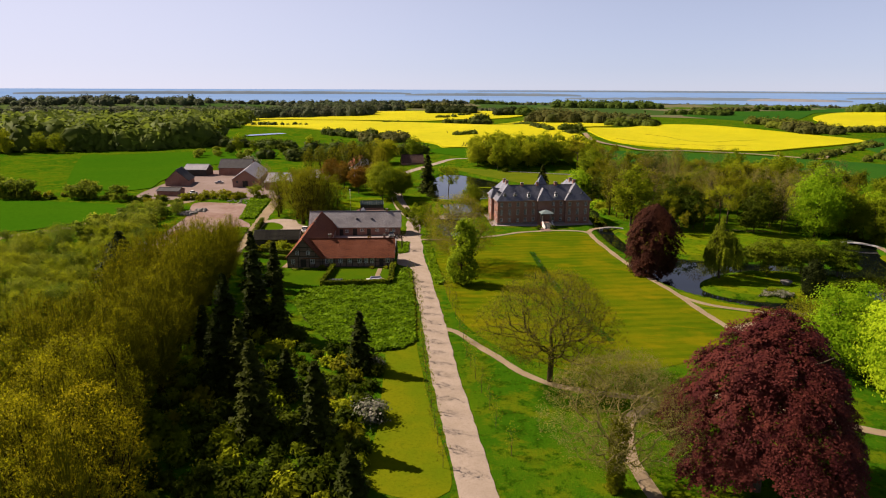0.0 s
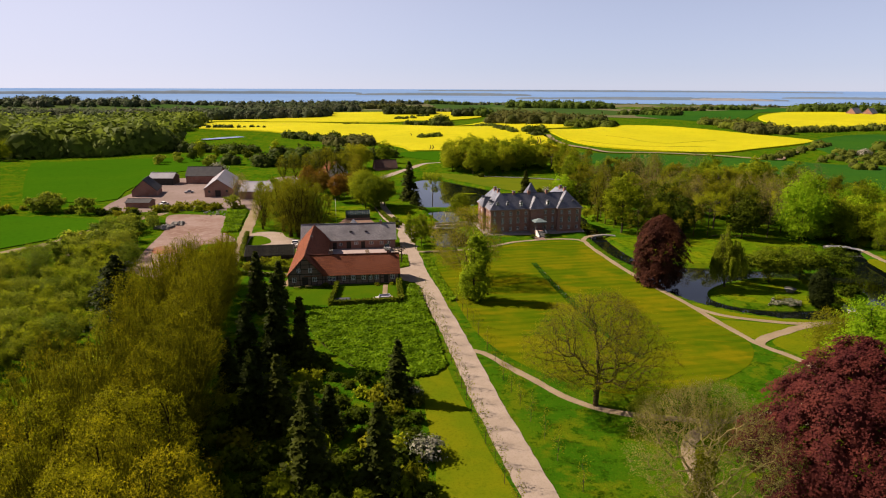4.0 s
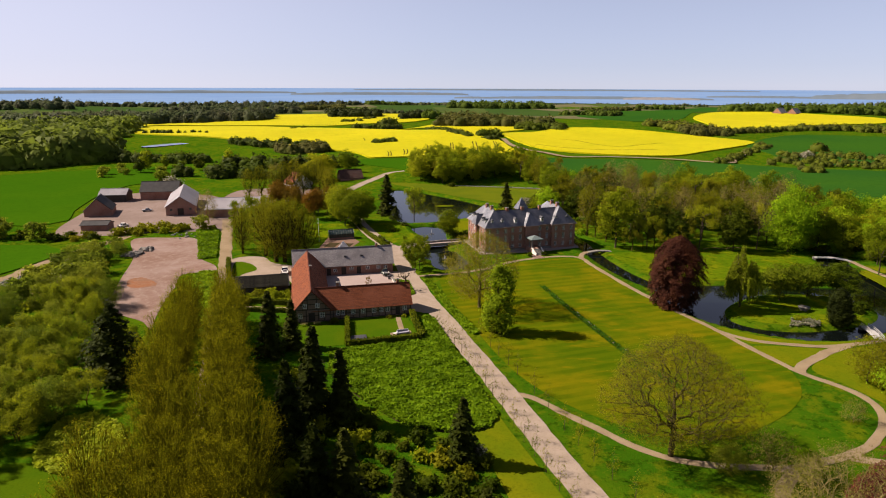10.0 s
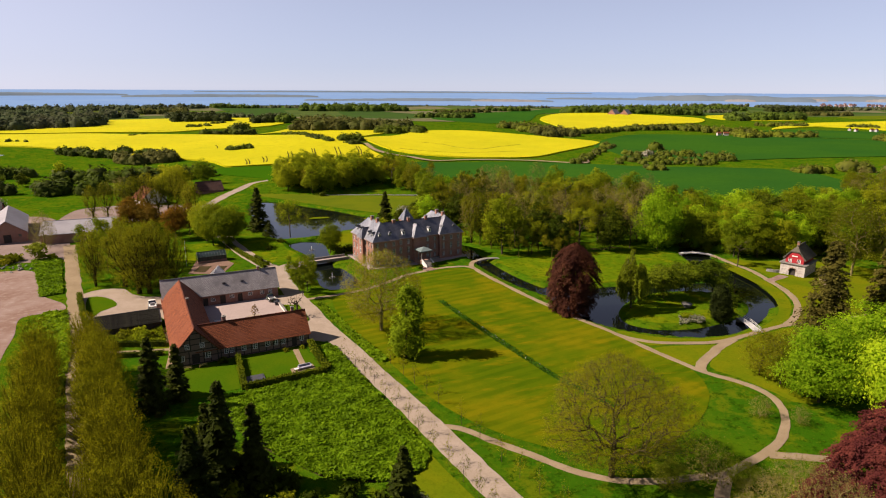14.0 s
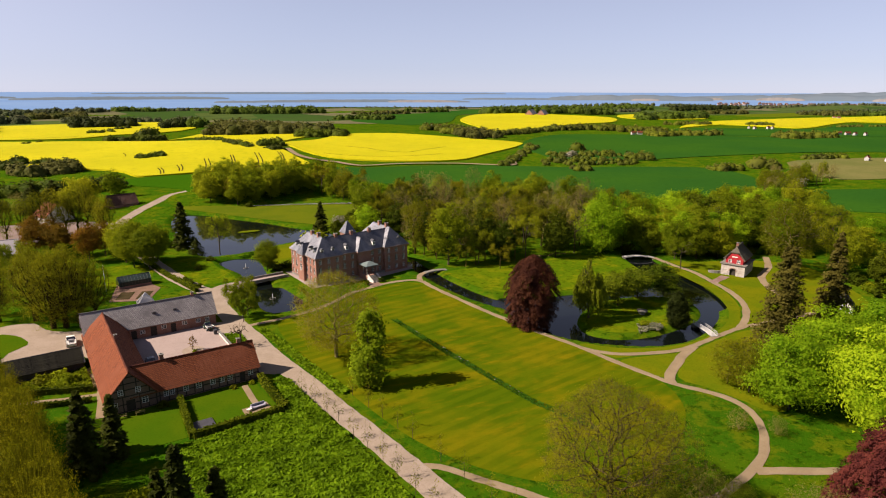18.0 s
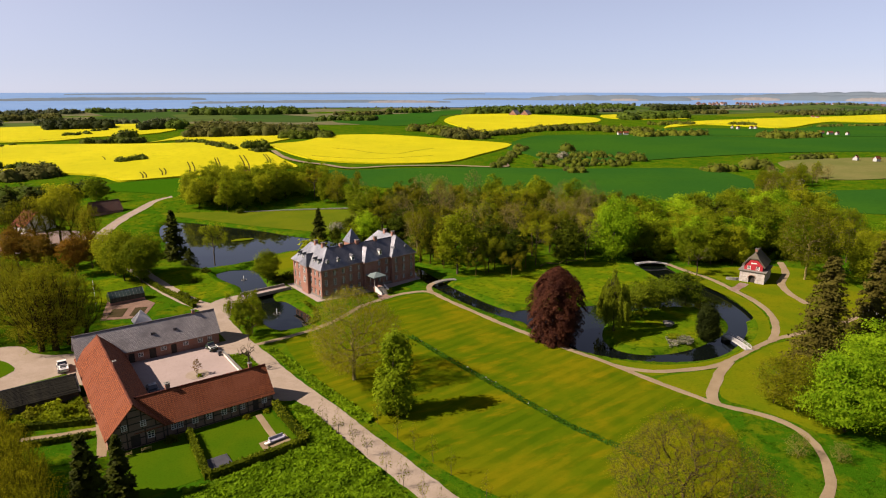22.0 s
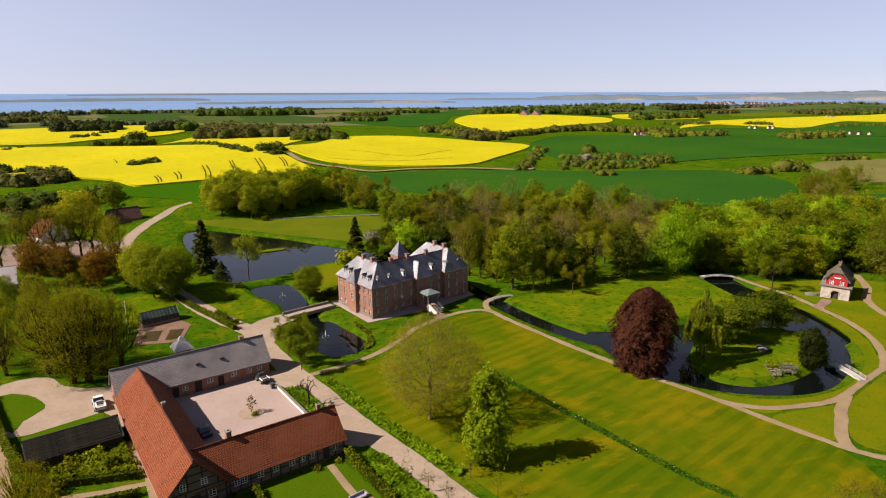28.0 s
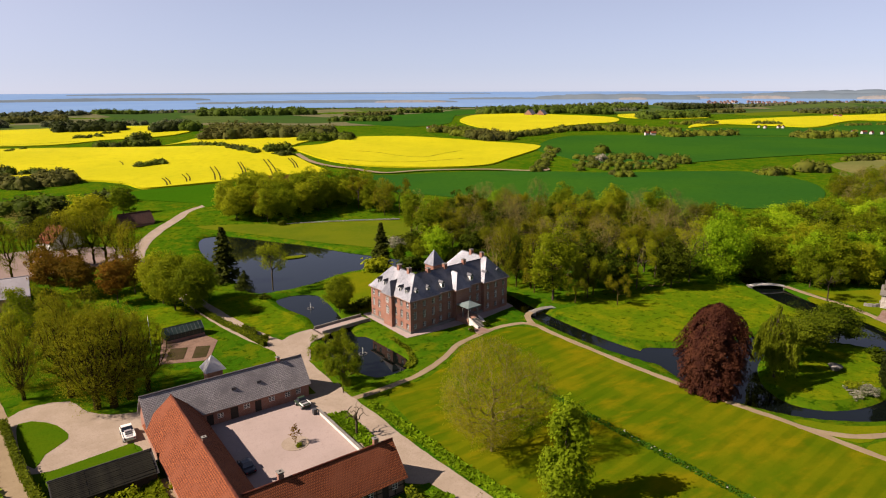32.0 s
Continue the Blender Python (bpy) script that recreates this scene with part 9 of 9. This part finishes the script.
bench(-32.4, 145.2, 189)
bench(-35.3, 144.8, 189)
bench(-41.0, 163.2, 99)
bench(-40.6, 160.6, 99)
for i, (x, y, s) in enumerate(((-15.8, 148.6, 0.32), (-12.2, 149.2, 0.32), (-28.6, 146.4, 0.5), (-38.9, 170.5, 0.5), (-40.6, 168, 0.6), (-47, 167, 0.9), (-50, 166, 0.9), (-45, 164, 1.0), (-52.5, 161, 0.9))):
    grow("bush_g" if i % 2 else "bush_o", x, y, s)
ribbon("path", [(-42.4, 171), (-40.4, 164), (-39.2, 157), (-39.0, 146.5)], 1.6, GRAVEL, "paved garden path along the barn", "path", 0.07, 0.1, 32)
ribbon("path", [(-39.5, 156.8), (-47, 157.6), (-54, 159)], 1.2, GRAVEL, "narrow garden path between hedges", "path", 0.065, 0.1, 33)
for x, y, k in ((-41.5, 174.5, 0.55), (-41.0, 172.6, 0.45), (-40.8, 169.2, 0.4)):
    s_ = thing("garden_clutter", "pale stacked garden sacks and crates", "clutter", pose(x, y, 0.02, 0, 0, 30))
    box("sack", (-k, k, -k * 0.7, k * 0.7, 0, k * 0.8), LIME_WASH, s_, chamfer=0.12)
    box("crate", (k * 1.2, k * 2.4, -k * 0.5, k * 0.6, 0, k * 1.1), PALE_BARK, s_, chamfer=0.02)

# glasshouse and kitchen garden
slab("garden_court", [(-40.5, 216), (-30.5, 213.5), (-27.2, 224.5), (-30, 230.5), (-39, 232)], CLAY_COURT, "paved kitchen garden court", "yard", 0.07, curved=False)
for q in ([(-39, 217.5), (-35.5, 216.6), (-34, 223), (-37.6, 223.8)], [(-33.8, 216.2), (-30.9, 215.5), (-29.2, 221.8), (-32.2, 222.6)]):
    slab("planted_bed", q, SOIL, "dark dug garden bed", "bed", 0.13, curved=False)
gh = thing("greenhouse", "dark green glazed greenhouse", "greenhouse", pose(-38.2, 227.4, 0.06, 0, 0, 14))
GREEN_FRAME = surface("green_frame", (0.0165, 0.033, 0.0248), (0.022, 0.0385, 0.0275), 1, 4, 0.5, 0.1)
HOUSE_GLASS = surface("greenhouse_glass", (0.022, 0.040, 0.034), (0.016, 0.028, 0.024), 0.6, 2, 0.15, 0.0, spec=0.35)
box("base_wall", (0, 9, 0, 3.6, 0, 0.6), BRICK_PALE, gh, uv=True)
put("glazing", [(0.05, 0.05, 0.6), (8.95, 0.05, 0.6), (8.95, 3.55, 0.6), (0.05, 3.55, 0.6), (0.05, 0.05, 1.9), (8.95, 0.05, 1.9), (8.95, 3.55, 1.9), (0.05, 3.55, 1.9), (0.05, 1.8, 3.3), (8.95, 1.8, 3.3)],
    [(0, 1, 5, 4), (1, 2, 6, 9, 5), (2, 3, 7, 6), (3, 0, 4, 8, 7), (4, 5, 9, 8), (6, 7, 8, 9)], HOUSE_GLASS, gh)
for i in range(11):
    x = 0.05 + 8.9 * i / 10
    tube("glazing_bar", [(x, 0.0, 0.6), (x, 0.0, 1.92), (x, 1.8, 3.34), (x, 3.6, 1.92), (x, 3.6, 0.6)], 0.045, GREEN_FRAME, gh, 4)
tube("ridge_bar", [(0, 1.8, 3.36), (9, 1.8, 3.36)], 0.07, GREEN_FRAME, gh, 5)
tube("gutter", [(0, -0.03, 1.92), (9, -0.03, 1.92)], 0.06, GREEN_FRAME, gh, 5)
pole = tube("flagpole", [(-41.5, 225, 0), (-41.5, 225, 8.5)], 0.06, WHITE_PAINT)
tagged(pole, "thin bare pole standing in the garden", "pole")

# water features
for x, y in ((1.5, 203.0), (-1.0, 238.5)):
    ft = thing("fountain", "small white fountain jet in the pond", "fountain", pose(x, y, WATER_Z))
    tube("basin_rim", [(0.9 * math.cos(6.2832 * i / 14), 0.9 * math.sin(6.2832 * i / 14), 0.03) for i in range(15)], 0.06, STONE, ft, 5)
    tube("jet", [(0, 0, -0.1), (0, 0, 0.6), (0, 0, 1.6)], [0.13, 0.09, 0.03], WHITE_PAINT, ft, 7)
urn = thing("stone_urn", "round stone planter on the island", "planter", pose(87.0, 147.8, 0))
tube("bowl", [(0, 0, -0.05), (0, 0, 0.2), (0, 0, 0.7), (0, 0, 0.95)], [0.9, 0.9, 1.3, 1.45], STONE, urn, 14)
raft = thing("pond_raft", "low grassy islet floating in the pond", "raft", pose(8, 294, WATER_Z))
disc("raft_top", 2.2, 0.25, OLIVE_GRASS, raft, pose(0, 0, 0) @ Matrix.Diagonal((2.0, 0.8, 1, 1)), 0.4)

# fieldstone wall on the pasture, heaps by the yard
fw = thing("stone_wall", "low rough fieldstone wall across the pasture", "wall", pose(16, 347.5, 0))
rng = random.Random(71)
stone_me = []
for k in range(5):
    b = bmesh.new()
    bmesh.ops.create_icosphere(b, subdivisions=1, radius=1.0)
    for q in b.verts:
        q.co *= rng.uniform(0.75, 1.15)
    me = bpy.data.meshes.new("stone")
    b.to_mesh(me)
    b.free()
    me.materials.append(STONE)
    stone_me.append(me)
for i in range(90):
    t = i / 89
    s = new("stone", stone_me[i % 5])
    s.parent = fw
    s.matrix_local = pose(50 * t + rng.uniform(-0.2, 0.2), -13 * t + 5 * t * (1 - t) + rng.uniform(-0.3, 0.3), 0.35, 0, 0, rng.random() * 360) @ Matrix.Diagonal((rng.uniform(0.4, 0.7), rng.uniform(0.35, 0.6), rng.uniform(0.35, 0.6), 1))


def heap(name, label, x, y, n, spread, size, mats, seed):
    """A dumped heap of stones or rubble, each piece its own part."""
    t = thing(name, label, "heap", pose(x, y, 0))
    r = random.Random(seed)
    for i in range(n):
        a, q = r.random() * 6.283, spread * math.sqrt(r.random())
        s = new("stone", stone_me[i % 5])
        s.parent = t
        k = size * r.uniform(0.5, 1.3)
        s.matrix_local = pose(q * math.cos(a), q * math.sin(a), 0.25 * k + 0.8 * size * max(0, 1 - q / spread), r.random() * 90, 0, r.random() * 360) @ Matrix.Diagonal((k, k * 0.8, k * 0.6, 1))


heap("stone_heap", "heap of grey boulders at the yard edge", -100, 211, 40, 3.4, 0.8, STONE, 72)
heap("stone_heap", "heap of grey boulders at the yard edge", -97.5, 217, 26, 2.6, 0.8, STONE, 73)
heap("rubble_heap", "low rubble heap beside the farm track", -118, 184, 60, 6.5, 0.7, STONE, 74)
heap("rubble_heap", "small rubble heap on the bare yard", -90, 164, 26, 3.0, 0.6, STONE, 75)
heap("rubble_heap", "small rubble heap on the bare yard", -86, 158, 18, 2.0, 0.6, STONE, 76)
heap("stone_heap", "loose fieldstones along the yard edge", -92, 238, 30, 5.5, 0.5, STONE, 77)
for i in range(4):
    lg = tube("fallen_log", [(90 + 4 * i, 207 + (i % 2) * 2, 0.2), (93 + 4 * i, 208.5 - (i % 2) * 2, 0.3)], [0.2, 0.12], PALE_BARK, None, 7)
    tagged(lg, "pale fallen log lying on the grass", "log", "fallen logs")
